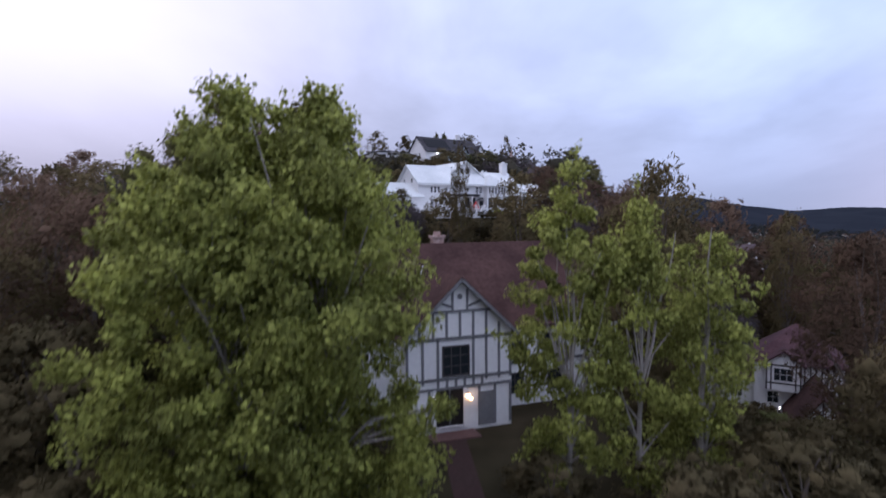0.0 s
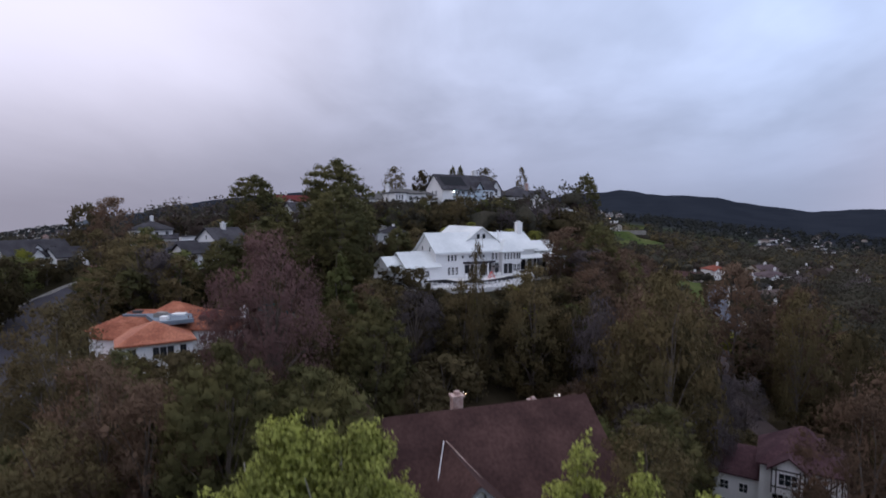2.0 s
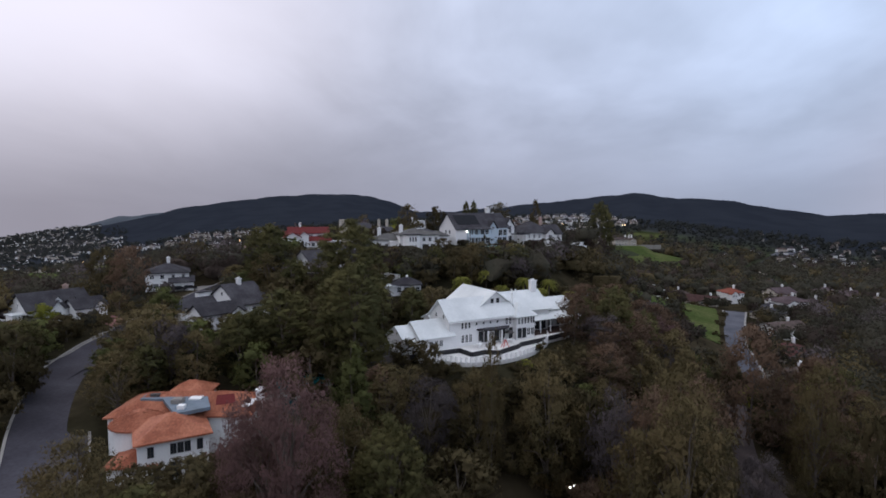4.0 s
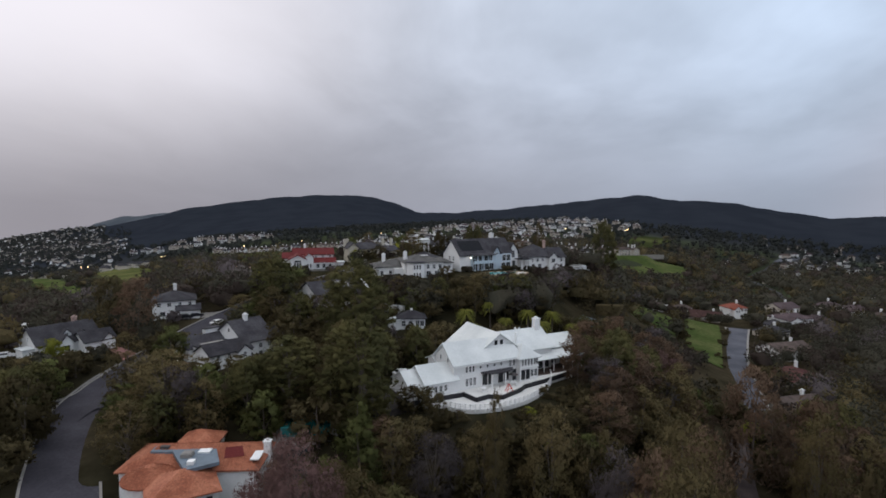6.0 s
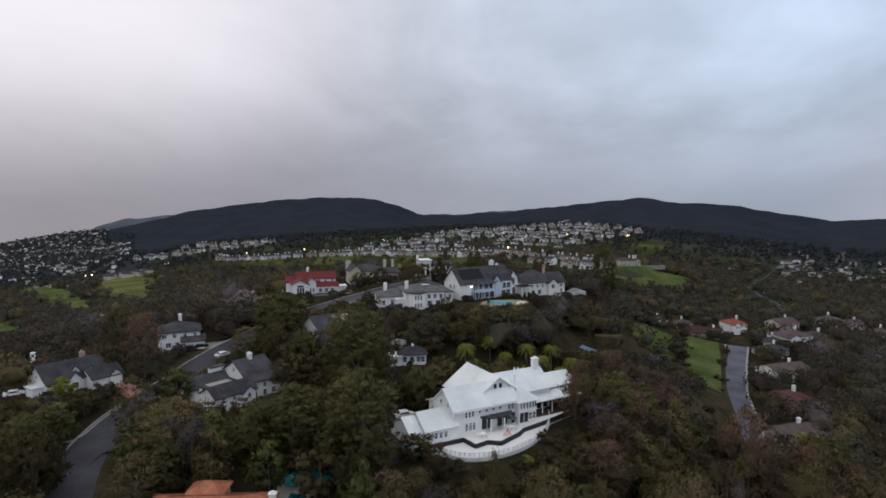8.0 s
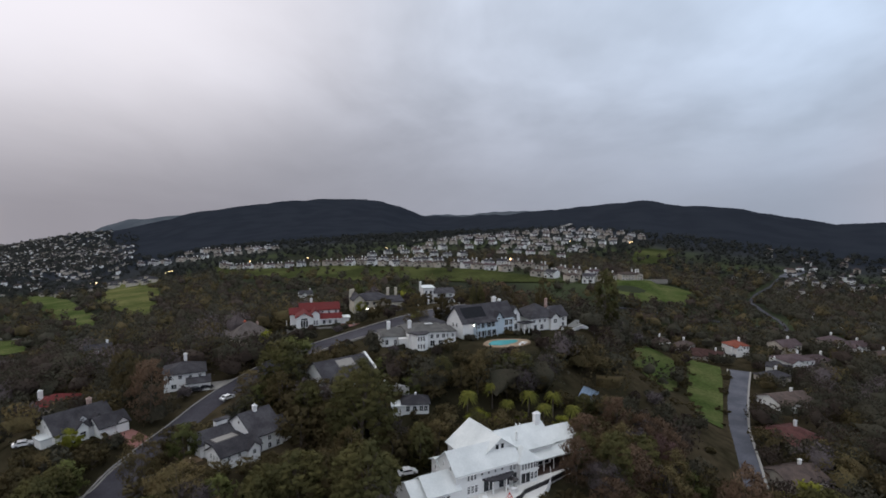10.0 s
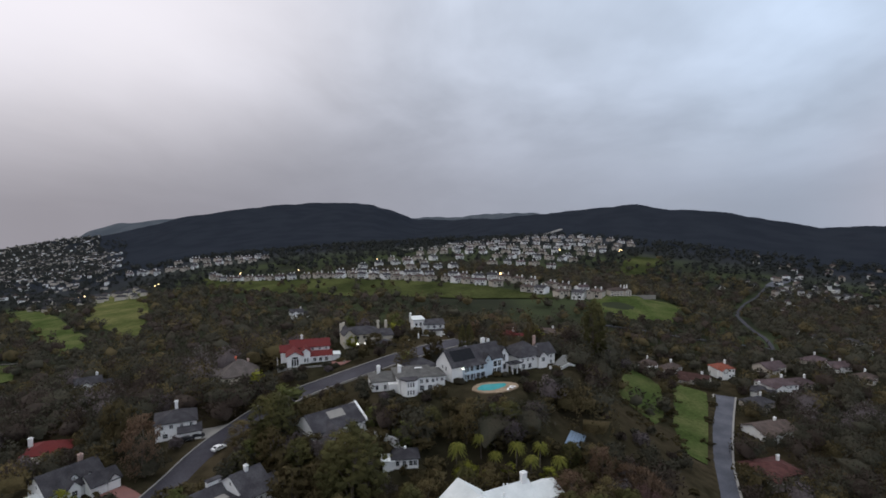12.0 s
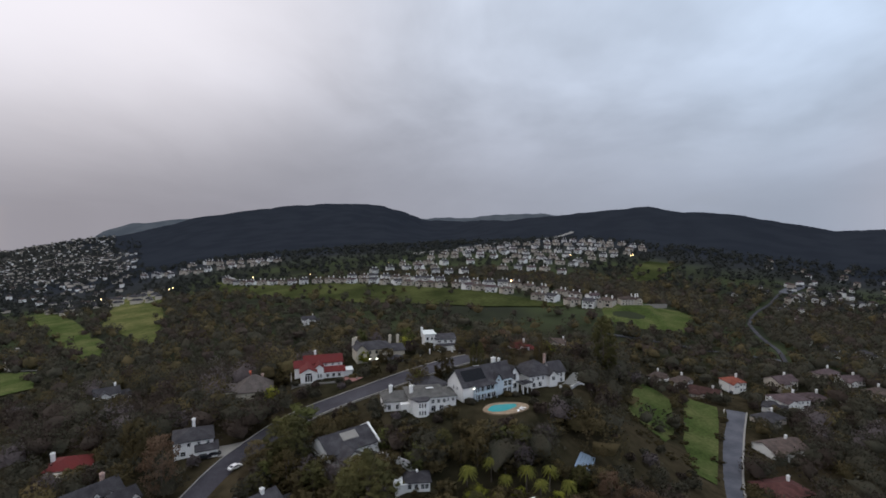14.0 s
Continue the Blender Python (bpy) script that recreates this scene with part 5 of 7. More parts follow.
bl.put("solar_panel", Geo().add([(-12.0, -2.4, 6.72), (-2.6, -2.4, 6.72), (-2.6, 0.7, 9.82), (-12.0, 0.7, 9.82), (-12.0, -2.4, 6.55), (-2.6, -2.4, 6.55), (-2.6, 0.7, 9.65), (-12.0, 0.7, 9.65)],
                                   [(0, 1, 2, 3), (7, 6, 5, 4), (0, 4, 5, 1), (1, 5, 6, 2), (2, 6, 7, 3), (3, 7, 4, 0)]), mat("solar_glass", (0.010, 0.011, 0.014), 0.6, spec=0.1), "black roof solar panels")
for x in (-4.4, -3.6, -2.8):
    bl.put("skylight", Geo().box(x, x + 0.6, 2.2, 3.0, 9.9, 10.1), FRAME)
bl.block(-22, -11.5, 8, 20, 3.2, "hip", 2.4)
lamp(*(bl.m @ Vector((-9.6, -4.4, 4.4))), 0.22, label="bright white floodlight on the house corner")
pgb = thing("garden_gazebo", bl.m @ pose(13.6, -5.2, 0), "white columned gazebo with a grey flat roof", "gazebo")
part("roof", Geo().box(-2.6, 2.6, -1.8, 2.2, 2.9, 3.2).box(-1.2, 1.2, -0.8, 1.0, 3.2, 3.6), R_GREY, pgb)
for x in (-2.2, 0, 2.2):
    for y in (-1.5, 1.8):
        part("column", Geo().tube([(x, y, -0.6), (x, y, 2.9)], [0.2, 0.17], 8), WHITE, pgb)


def blob(cx, cy, a, b, k, n=28, turn=0.0):
    r = []
    for i in range(n):
        t = 2 * math.pi * i / n
        x, y = a * math.cos(t) * (1 + k * math.sin(2 * t)), b * math.sin(t) * (1 + k * math.cos(3 * t))
        r.append((cx + x * math.cos(turn) - y * math.sin(turn), cy + x * math.sin(turn) + y * math.cos(turn)))
    return r


DECKP = mat("tan_pool_paving", (0.22, 0.16, 0.105), 0.9, 0.5, 0.15, 0.12, (0.26, 0.195, 0.13), 0.2)
tagged(solo("pool_deck", Geo().slab(blob(9.4, 177.6, 8.4, 5.4, 0.06, turn=0.35), 26.5, 29.72), DECKP, Matrix(), "tan paved deck round the pool", "terrace"), kind="structure")
solo("swimming_pool", Geo().slab(blob(8.2, 177.8, 5.7, 2.9, 0.14, turn=0.5), 29.5, 29.76), mat("bright_pool_water", (0.05, 0.30, 0.31), 0.05, 0.4, 0.1, spec=0.5), Matrix(), "bright turquoise kidney-shaped swimming pool", "pool")
for x, y in ((14.6, 176.2), (15.3, 177.6), (13.4, 174.6)):
    ob = thing("pool_lounger", pose(x, y, 29.72, 0, 0, x * 40), "pale lounger on the pool deck", "lounger", "pool loungers")
    part("bed", Geo().box(-0.35, 0.35, -1.0, 0.9, 0.25, 0.36), FRAME, ob)
    for lx in (-0.33, 0.27):
        for ly in (-0.95, 0.8):
            part("leg", Geo().box(lx, lx + 0.06, ly, ly + 0.06, -0.01, 0.25), FRAME, ob)

dk = House("deck_house", "deck", "pale house with a large charcoal hip roof beside a raised deck", PALE, R_GREY)
dk.block(-9.5, 4.0, 0, 14, 5.0, "hip", 4.2)
dk.block(3.0, 9.0, 2.0, 10, 4.4, "gx", 3.2)
dk.block(-1.2, 2.4, -1.5, 3, 4.8, "gy", 1.6)
dk.windows("f", 0, (-8, -5.6, -3.2), 3.0, 1.0, 1.3)
dk.windows("f", 0, (-7.6, -4.6), 0.4, 1.6, 1.9)
dk.windows("f", -1.5, (0.6,), 2.6, 1.6, 1.6)
dk.windows("f", 2.0, (5, 7.2), 2.4, 1.1, 1.3)
dk.windows("f", 2.0, (5, 7.2), 0.2, 1.1, 1.5)
dk.chimney(3.2, 8, 6, 10.2, 0.9, 0.9, BRICK)
for x in (-4.0, -2.6, -1.6):
    dk.put("skylight", Geo().box(x, x + 0.7, 4.0, 4.8, 7.2, 7.4), FRAME)
deck_o = [(31.5, 206), (36, 205), (47, 220.5), (47.5, 227), (40, 226)]
deck = thing("raised_deck", Matrix(), "raised grey deck with a white parapet", "deck")
part("floor", Geo().slab(deck_o, 27.2, 27.9), mat("grey_deck_boards", (0.16, 0.16, 0.15), 0.9, 0.5, 0.15, 0.1), deck)
for a, b in zip(deck_o[:4], deck_o[1:4]):
    t = Vector((b[0] - a[0], b[1] - a[1], 0)).normalized() * 0.15
    part("parapet", Geo().slab([(a[0] - t.y, a[1] + t.x), (b[0] - t.y, b[1] + t.x), (b[0] + t.y, b[1] - t.x), (a[0] + t.y, a[1] - t.x)], 26.6, 28.9), WHITE, deck)
for x, y in deck_o[:4]:
    z = ground_at(x, y)
    part("support", Geo().tube([(x, y, z - 1), (x, y, 27.2)], [0.25, 0.25], 8), CONCRETE, deck)

rh = House("red_roofed_house", "red_roofed", "white villa with a red tile roof and arched window", WHITE, R_RED)
rh.block(-8.4, 7.6, 3.0, 12, 5.6, "gx", 2.2)
rh.block(-12.4, -6.8, 1.5, 10.5, 4.4, "gx", 1.8)
rh.block(-10.2, -4.0, -6.2, 4, 4.4, "gy", 1.7)
rh.block(-4.2, -0.8, -2.4, 4, 5.0, "gy", 1.4)
rh.block(-0.8, 8.0, -1.4, 4, 2.7, "gx", 1.5)
rh.block(8.2, 11.4, -0.5, 4, 2.3, "flat", 0, tile=R_WHITE)
rh.windows("f", -6.2, (-8.1, -7.1, -6.1), 0.5, 0.75, 2.6, 1, 3, DARKF)
rh.panel("arch_window", "f", -7.1, 3.3, 2.4, 0.7, -6.2, GLASS, 0.06)
rh.windows("f", -2.4, (-3.0, -1.9), 0.5, 0.7, 1.8, 1, 2)
rh.windows("f", 3.0, (0.6, 3.4, 6.2), 4.1, 1.0, 1.0)
rh.windows("f", -1.4, (1.0, 3.4, 5.8), 0.4, 1.3, 1.6)
rh.windows("l", -10.2, (-4, -1), 1.0, 1.2, 1.6)
rh.chimney(-3.6, 8.2, 6, 9.4, 0.9, 0.9)
rh.put("white_eave", Geo().box(-0.8, 8.2, -1.98, -1.88, 2.2, 2.5), FRAME)
tagged(solo("garden_wall", Geo().box(-14, -13.7, -8, 8, -2, 0.8).box(-14, 6, -9.0, -8.7, -2, 0.7).box(6, 6.6, -9.2, -8.4, -2, 1.6).box(12, 12.6, -9.0, -8.2, -2, 1.6), CONCRETE, rh.m, "low cream garden wall with piers round the villa", "wall"), kind="structure")
drape("forecourt", [tuple((rh.m @ Vector((a, b, 0))).xy) for a, b in ((6.5, -3), (13, -4), (15, -11), (6, -12.5))], PAVER, "reddish paved forecourt", "driveway", 0.35)

sh = House("stone_house", "stone", "tan stone manor house with a grey roof and tall chimneys", STONE, R_GREY)
sh.block(-13, 4.5, -6, 6, 5.4, "hip", 2.6)
sh.block(-13.6, -9.0, -8.4, 2, 6.0, "gy", 2.2)
sh.block(4.0, 9.0, -8, 4, 4.4, "gx", 1.8)
sh.block(-0.6, 6.4, -17, -10.5, 2.5, "hip", 1.7, wall=CREAM)
sh.windows("f", -6, (-7, -4, -1, 2), 3.2, 1.1, 1.4, 2, 2, DARKF)
sh.windows("f", -6, (-7, 2), 0.5, 1.1, 1.6, 2, 2, DARKF)
sh.panel("arched_entrance", "f", -2.5, 0, 2.6, 2.6, -6, GLASS, 0.08, "dark arched entrance")
sh.window("f", -11.3, 2.6, 1.2, 1.8, -8.4, 2, 3, DARKF)
sh.windows("f", -17, (1, 4.6), 0.8, 1.1, 1.1)
for x, y in ((-13.4, 1.0), (-11.8, 3.2), (8.2, 1.5), (4.6, 2.4)):
    sh.chimney(x, y, 4, 9.2, 1.1, 0.9, STONE)

mo = House("flat_roofed_house", "modern", "white flat-roofed house with a square tower", WHITE, R_GREY)
mo.block(-10, -4.8, -5, 4, 7.4, "flat", 0, tile=R_WHITE)
mo.block(-4.8, 5, -6.5, 4, 5.2, "gx", 1.6)
mo.block(-4.6, 4.6, -9.5, -6.4, 2.8, "flat", 0)
mo.windows("f", -5, (-8.6, -6.4), 4.6, 1.2, 1.6)
mo.windows("f", -5, (-8.6, -6.4), 1.0, 1.2, 2.4)
mo.windows("f", -6.5, (-3, 0, 3), 3.4, 1.4, 1.3)
for x in (-9.8, -7.4, -5.0):
    mo.put("portico_column", Geo().tube([(x, -6.6, -1.5), (x, -6.6, 4.6)], [0.22, 0.2], 8), WHITE)
mo.chimney(-10.4, 2, 5, 9.4, 0.9, 0.9)

R_TAUPE = mat("taupe_shingle", (0.088, 0.075, 0.070), 0.95, 0.35, 0.15, 0.3, (0.105, 0.09, 0.083), 0.5, spec=0.1, grain=9)
hp = House("hip_roofed_house", "hip_roofed", "stone house with a steep taupe hip roof and an orange-capped tower", STONE, R_TAUPE)
hp.block(-7.5, 7, -7, 6, 3.0, "hip", 5.6)
hp.block(-13, -6, -3.5, 5, 3.0, "hip", 2.0)
hp.windows("f", -6.5, (-5, -1.5, 2, 5), 0.8, 1.4, 1.4)
hp.windows("f", -3.5, (-11, -9), 0.8, 1.2, 1.3)
hp.put("tower_wall", Geo().box(-4.9, -2.3, 9.8, 12.2, -2, 5.0), STONE)
hp.put("tower_cap", Geo().box(-5.2, -2.0, 9.5, 12.5, 5.0, 6.6), mat("orange_cover", (0.50, 0.10, 0.05), 0.8, 1, 0.12), "bright orange canvas cover")
hp.chimney(3, 3, 4, 7.2, 0.9, 0.9, BRICK)

rb = House("red_roofed_bungalow", "red_bungalow", "white bungalow with a red tile roof and skylights", PALE, R_RED)
rb.block(-6, 7.5, -5, 6, 3.4, "hip", 2.6)
rb.put("pale_awning", Geo().box(-2.5, 6.0, -9.0, -5.2, 2.6, 2.8), CREAM, "pale patio roof")
rb.windows("f", -5, (-3.6, 0, 3.6), 0.6, 1.6, 1.6)
rb.windows("l", -6, (-2, 2), 0.8, 1.3, 1.3)
for x in (-2.2, 5.7):
    rb.put("patio_post", Geo().box(x, x + 0.2, -8.9, -8.7, -1, 2.6), FRAME)
rb.chimney(-5.4, 2.0, 3, 6.8, 1.3, 1.0)
solo("small_pool", Geo().slab(blob(-121, 176, 3.0, 2.0, 0.1), ground_at(-121, 176) - 0.6, ground_at(-121, 176) + 0.35), mat("blue_pool_water", (0.05, 0.32, 0.55), 0.05, 0.4, 0.1, spec=0.5), Matrix(), "small blue garden pool", "pool")

re_ = House("ridge_end_house", "ridge_end", "large cream villa at the end of the ridge", CREAM, R_TAN)
re_.block(-9, 7.5, -5, 5, 5.6, "hip", 2.0)
re_.block(4.5, 10.5, -6, 3, 5.2, "gy", 1.6)
re_.windows("f", -5, (-7.2, -4.4, -1.6, 1.2), 3.4, 1.2, 1.4)
re_.windows("f", -5, (-7.2, -4.4, -1.6, 1.2), 0.6, 1.4, 1.7)
re_.windows("f", -6, (6.4, 8.6), 3.2, 1.1, 1.5)
re_.windows("f", -6, (6.4, 8.6), 0.6, 1.1, 1.7)
for x, y in ((2.6, 0.5), (6.2, 0.5), (8.6, 0.8)):
    re_.chimney(x, y, 6, 9.4, 1.0, 0.9)
tagged(solo("garden_wall", Geo().box(10.5, 34, -5.2, -4.9, -3, 0.9), CONCRETE, re_.m, "long low white garden wall on the ridge", "wall"), kind="structure")

# ---------------------------------------------------------------- eastern valley
EW = (CREAM, PALE, CREAM, PALE)
R_DULL = mat("dull_terracotta_tile", (0.20, 0.062, 0.040), 0.85, 0.4, 0.18, 0.3, (0.165, 0.056, 0.04), 0.4, spec=0.1)
R_MAROON = mat("maroon_tile", (0.068, 0.029, 0.027), 0.9, 0.4, 0.18, 0.3, (0.085, 0.038, 0.034), 0.4, spec=0.1)
ER = (R_PURP, R_PURP, R_GREY, R_TAN, R_MAROON, R_TAN, R_BROWN, R_DULL, R_PURP, R_PURP, R_TAN, R_TAN, R_TAN, R_GREY, R_PURP)
for i, (x, y, a, w, d, st) in enumerate(EAST):
    e = House("valley_house", "east_%d" % i, "cream stucco valley house with a " + ("terracotta" if i == 7 else "brown-grey") + " tile roof", EW[i % 4], ER[i])
    h = 2.9 * st
    e.block(-w / 2, w / 2, -d / 2, d / 2, h, "hip" if i % 3 else "gx", 2.4)
    e.block(-w / 2 + 1, -w / 2 + 1 + w * 0.38, -d / 2 - 3, 0, h - 0.3, "gy" if i % 2 else "hip", 1.7)
    e.windows("f", -d / 2, (w * 0.05, w * 0.22, w * 0.4), h - 2.0, 1.2, 1.3)
    e.windows("f", -d / 2 - 3, (-w / 2 + 1 + w * 0.12, -w / 2 + 1 + w * 0.26), h - 2.1, 1.0, 1.2)
    if st == 2:
        e.windows("f", -d / 2, (w * 0.05, w * 0.22, w * 0.4), 0.6, 1.3, 1.5)
    e.windows("r", w / 2, (-1.8, 1.8), h - 2.0, 1.1, 1.3)
    e.chimney(w * 0.24, d * 0.1, h, h + 3.6, 1.0, 0.8)
gt = thing("white_gate_fence", pose(101, 325, ground_at(101, 325), 0, 0, 10), "white open timber fence at the top of the lawn", "fence")
for i in range(7):
    part("post", Geo().box(i * 2.2, i * 2.2 + 0.35, -0.15, 0.15, -1, 2.2), FRAME, gt)
for i in range(6):
    part("rail", Geo().box(i * 2.2 + 0.35, i * 2.2 + 2.2, -0.08, 0.08, 1.7, 2.1), FRAME, gt)
pan = thing("shade_panels", pose(34.4, 167, ground_at(34.4, 167), 0, 0, 70), "pale blue sloping panel array on the hillside", "panel array")
for i in range(5):
    part("panel", Geo().add([(-5.5, -2.4 + i, 1.3 + i * 0.25), (5.5, -2.4 + i, 1.3 + i * 0.25), (5.5, -1.5 + i, 1.52 + i * 0.25), (-5.5, -1.5 + i, 1.52 + i * 0.25), (-5.5, -2.4 + i, 1.2 + i * 0.25), (5.5, -2.4 + i, 1.2 + i * 0.25), (5.5, -1.5 + i, 1.42 + i * 0.25), (-5.5, -1.5 + i, 1.42 + i * 0.25)],
                              [(0, 1, 2, 3), (7, 6, 5, 4), (0, 4, 5, 1), (1, 5, 6, 2), (2, 6, 7, 3), (3, 7, 4, 0)]), mat("pale_blue_panel", (0.20, 0.27, 0.36), 0.4, 1, 0.1), pan)
for x in (-5, 0, 5):
    for y in (-2.2, 2.2):
        part("leg", Geo().box(x - 0.08, x + 0.08, y - 0.08, y + 0.08, -1.5, 1.3 + (y + 2.4) * 0.25), TIMBER, pan)


LM = ((WHITE, R_RED, "white house with a dull red tile roof among trees"), (CREAM, R_TAN, "cream gabled house with a tan roof among trees"), (PALE, R_GREY, "pale house with a broken grey roof among trees"), (PALE, R_GREY, "grey-roofed house among valley trees"))
for i, (wm, rm, lb) in enumerate(LM):
    e = House("valley_house", "lone_%d" % i, lb, wm, rm)
    e.block(-6.5, 5, -4, 5, 5.2, "hip" if i == 0 else "gx", 2.4)
    e.block(-4.5, 0.5, -6.5, 1, 4.8, "gy", 2.0)
    e.block(5, 10, -3, 5, 3.0, "gx", 1.8)
    e.windows("f", -6.5, (-3.2, -0.8), 2.8, 1.0, 1.3)
    e.windows("f", -4, (1.6, 3.6), 2.8, 1.0, 1.3)
    e.windows("f", -3, (6.5, 8.5), 0.9, 1.1, 1.3)
    e.chimney(3.4, 2.0, 5, 8.8, 1.0, 0.8)
for x, y in ((-26.5, 238.5), (-22.3, 240.5), (-17.6, 243.2), (-12.2, 243.2), (-8.6, 241.6)):
    ob = thing("bollard", pose(x, y, ground_at(x, y)), "white gate post beside the forecourt drive", "post", "drive posts")
    part("shaft", Geo().box(-0.3, 0.3, -0.3, 0.3, -0.8, 2.0), WHITE, ob)
    part("cap", Geo().box(-0.4, 0.4, -0.4, 0.4, 2.0, 2.2), FRAME, ob)


# ---------------------------------------------------------------- vehicles
def car(x, y, a, paint, label, z=None):
    ob = thing("parked_car", pose(x, y, (ground_at(x, y) + 0.3) if z is None else z, 0, 0, a), label, "car", "parked cars")
    part("body", Geo().prism([(-2.2, 0.35), (2.2, 0.35), (2.25, 0.75), (1.3, 0.95), (0.75, 1.42), (-1.1, 1.45), (-1.75, 1.0), (-2.25, 0.92)], -0.88, 0.88, "y"), paint, ob)
    for s in (-1, 1):
        part("side_glass", Geo().prism([(0.98, 0.97), (0.62, 1.36), (-1.0, 1.38), (-1.45, 1.0)], s * 0.86, s * 0.895, "y"), GLASS, ob)
    part("windscreen", Geo().add([(1.22, -0.75, 1.0), (1.22, 0.75, 1.0), (0.8, 0.68, 1.4), (0.8, -0.68, 1.4)], [(0, 1, 2, 3)]), GLASS, ob)
    part("rear_glass", Geo().add([(-1.74, -0.72, 1.04), (-1.74, 0.72, 1.04), (-1.18, 0.68, 1.44), (-1.18, -0.68, 1.44)], [(3, 2, 1, 0)]), GLASS, ob)
    for wx in (-1.35, 1.4):
        for s in (-1, 1):
            part("wheel", Geo().prism([(wx + 0.33 * math.cos(k * 0.628), 0.33 + 0.33 * math.sin(k * 0.628)) for k in range(10)], s * 0.7, s * 0.92, "y"), DARKF, ob)
    return ob


CARW = mat("white_car_paint", (0.75, 0.75, 0.75), 0.25, 1, 0.02, spec=0.5)
CARD = mat("black_car_paint", (0.02, 0.02, 0.024), 0.2, 1, 0.05, spec=0.5)
car(-76.0, 155.6, 62, CARW, "white car parked at the kerb of the climbing road")
car(-88.6, 160.6, 30, CARD, "black car parked on the garage drive", ground_at(-88.6, 160.6) + 0.25)
car(-86.6, 163.2, 30, CARD, "black car parked on the garage drive", ground_at(-86.6, 163.2) + 0.25)
car(-116.5, 126.5, 40, CARW, "white car parked beside the grey gabled house", ground_at(-115, 128))
car(-16.2, 117.2, 25, CARW, "white car parked behind the mansion's wing", 13.75)
car(36.5, 62.0, 70, CARD, "dark car parked on the lower drive", ground_at(36.5, 62))
car(152, 327, 40, CARD, "dark car parked by the terracotta-roofed valley house", ground_at(152, 327))
drape("garage_drive", [tuple((ph.m @ Vector((a, b, 0))).xy) for a, b in ((3.8, -9.5), (12.5, -9), (12.5, -1), (3.8, -1))], CONCRETE, "grey concrete garage drive", "driveway", 0.22)
for x, y, z in ((-33.4, 216.5, 29.5), (-28.7, 223.1, 29.8), (-26.0, 228.1, 30.0), (-46, 236, 29.4), (-49, 235.5, 29.4)):
    lamp(x, y, z, 0.28, label="glowing street lantern among the hill houses")
    part("post", Geo().tube([(x, y, ground_at(x, y) - 0.5), (x, y, z - 0.2)], [0.07, 0.06], 6), DARKF, None).name = "lantern_post"
for o in [o for o in bpy.data.objects if o.name.startswith("lantern_post")]:
    tagged(o, "dark thin street lantern post on the hill", "post", "lantern posts")

# ---------------------------------------------------------------- town on the far ridge
def town_house(k):
    wl_, rf = (CREAM, PALE, CREAM, WHITE, CREAM)[k], (R_TAN, R_GREY, R_TAN, R_PURP, R_TAN)[k]
    h = House("ridge_town_house", None, "cream stucco ridge house with a tile roof and tall chimneys", wl_, rf, pose(0, -500 - 40 * k, ground_at(0, -500)))
    w, d = (13, 11, 14, 12, 10)[k], (9, 10, 9, 8, 9)[k]
    h.block(-w / 2, w / 2, -d / 2, d / 2, 5.4, "hip" if k % 2 == 0 else "gx", 1.9)
    h.block(-w / 2 + 0.6, -w / 2 + 5.6, -d / 2 - 2.2, 0, (5.2, 3.2, 5.0, 3.0, 5.2)[k], "gy", 1.3)
    h.windows("f", -d / 2, (1.0, 3.6), 3.4, 1.3, 1.3, 1, 1, DARKF)
    h.windows("f", -d / 2, (2.2,), 0.4, 3.0, 1.9, 1, 1, DARKF)
    h.windows("f", -d / 2 - 2.2, (-w / 2 + 3.1,), (3.2, 0.8, 3.1, 0.8, 3.2)[k], 1.8, 1.3, 1, 1, DARKF)
    h.chimney(w * 0.32, 0.5, 5, 8.6, 1.2, 1.0)
    h.chimney(-w * 0.12, 1.5, 5, 8.4, 1.1, 0.9)
    tagged(h.ob, group="ridge town houses")
    return h.ob


kept = len(FOOT)
TOWN = [town_house(k) for k in range(5)]
del FOOT[kept:]
tr = np.random.default_rng(77)
town_spots = []
front = smooth_line([(118, 498), (92, 512), (51, 545), (0, 592), (-80, 655), (-175, 712), (-260, 738), (-345, 775), (-410, 850)], 30)
for off in (0, 26):
    last = None
    for p in front:
        if off and not (-190 < p[0] < 100):
            continue
        q = p + np.array((off * 0.45, off))
        if last is None or np.hypot(*(q - last)) > 17.5:
            if tr.random() < 0.92:
                town_spots.append((q[0] + tr.normal(0, 1.2), q[1] + tr.normal(0, 1.5)))
            last = q
for dist, b0, b1 in ((760, -6, -1), (812, -11, -4), (805, 2.5, 9), (860, -8, 1), (900, 3, 11), (945, -5, 12), (990, -3.5, 13), (1040, -2, 14), (1090, 0, 15), (1150, 3, 16.5), (1210, 6, 17)):
    b = b0
    while b < b1:
        if tr.random() < 0.86:
            d = dist + tr.normal(0, 7)
            town_spots.append((d * math.sin(radians(b)), d * math.cos(radians(b))))
        b += math.degrees(20 / dist) * tr.uniform(0.85, 1.25)
for line in ([(-395, 984), (-464, 982), (-521, 978), (-585, 1003), (-670, 1042)], [(-380, 1020), (-440, 1030), (-510, 1030), (-580, 1062)]):
    last = None
    for p in smooth_line(line, 30):
        if last is None or np.hypot(*(p - last)) > 19:
            if tr.random() < 0.85:
                town_spots.append((p[0] + tr.normal(0, 2), p[1] + tr.normal(0, 4)))
            last = p
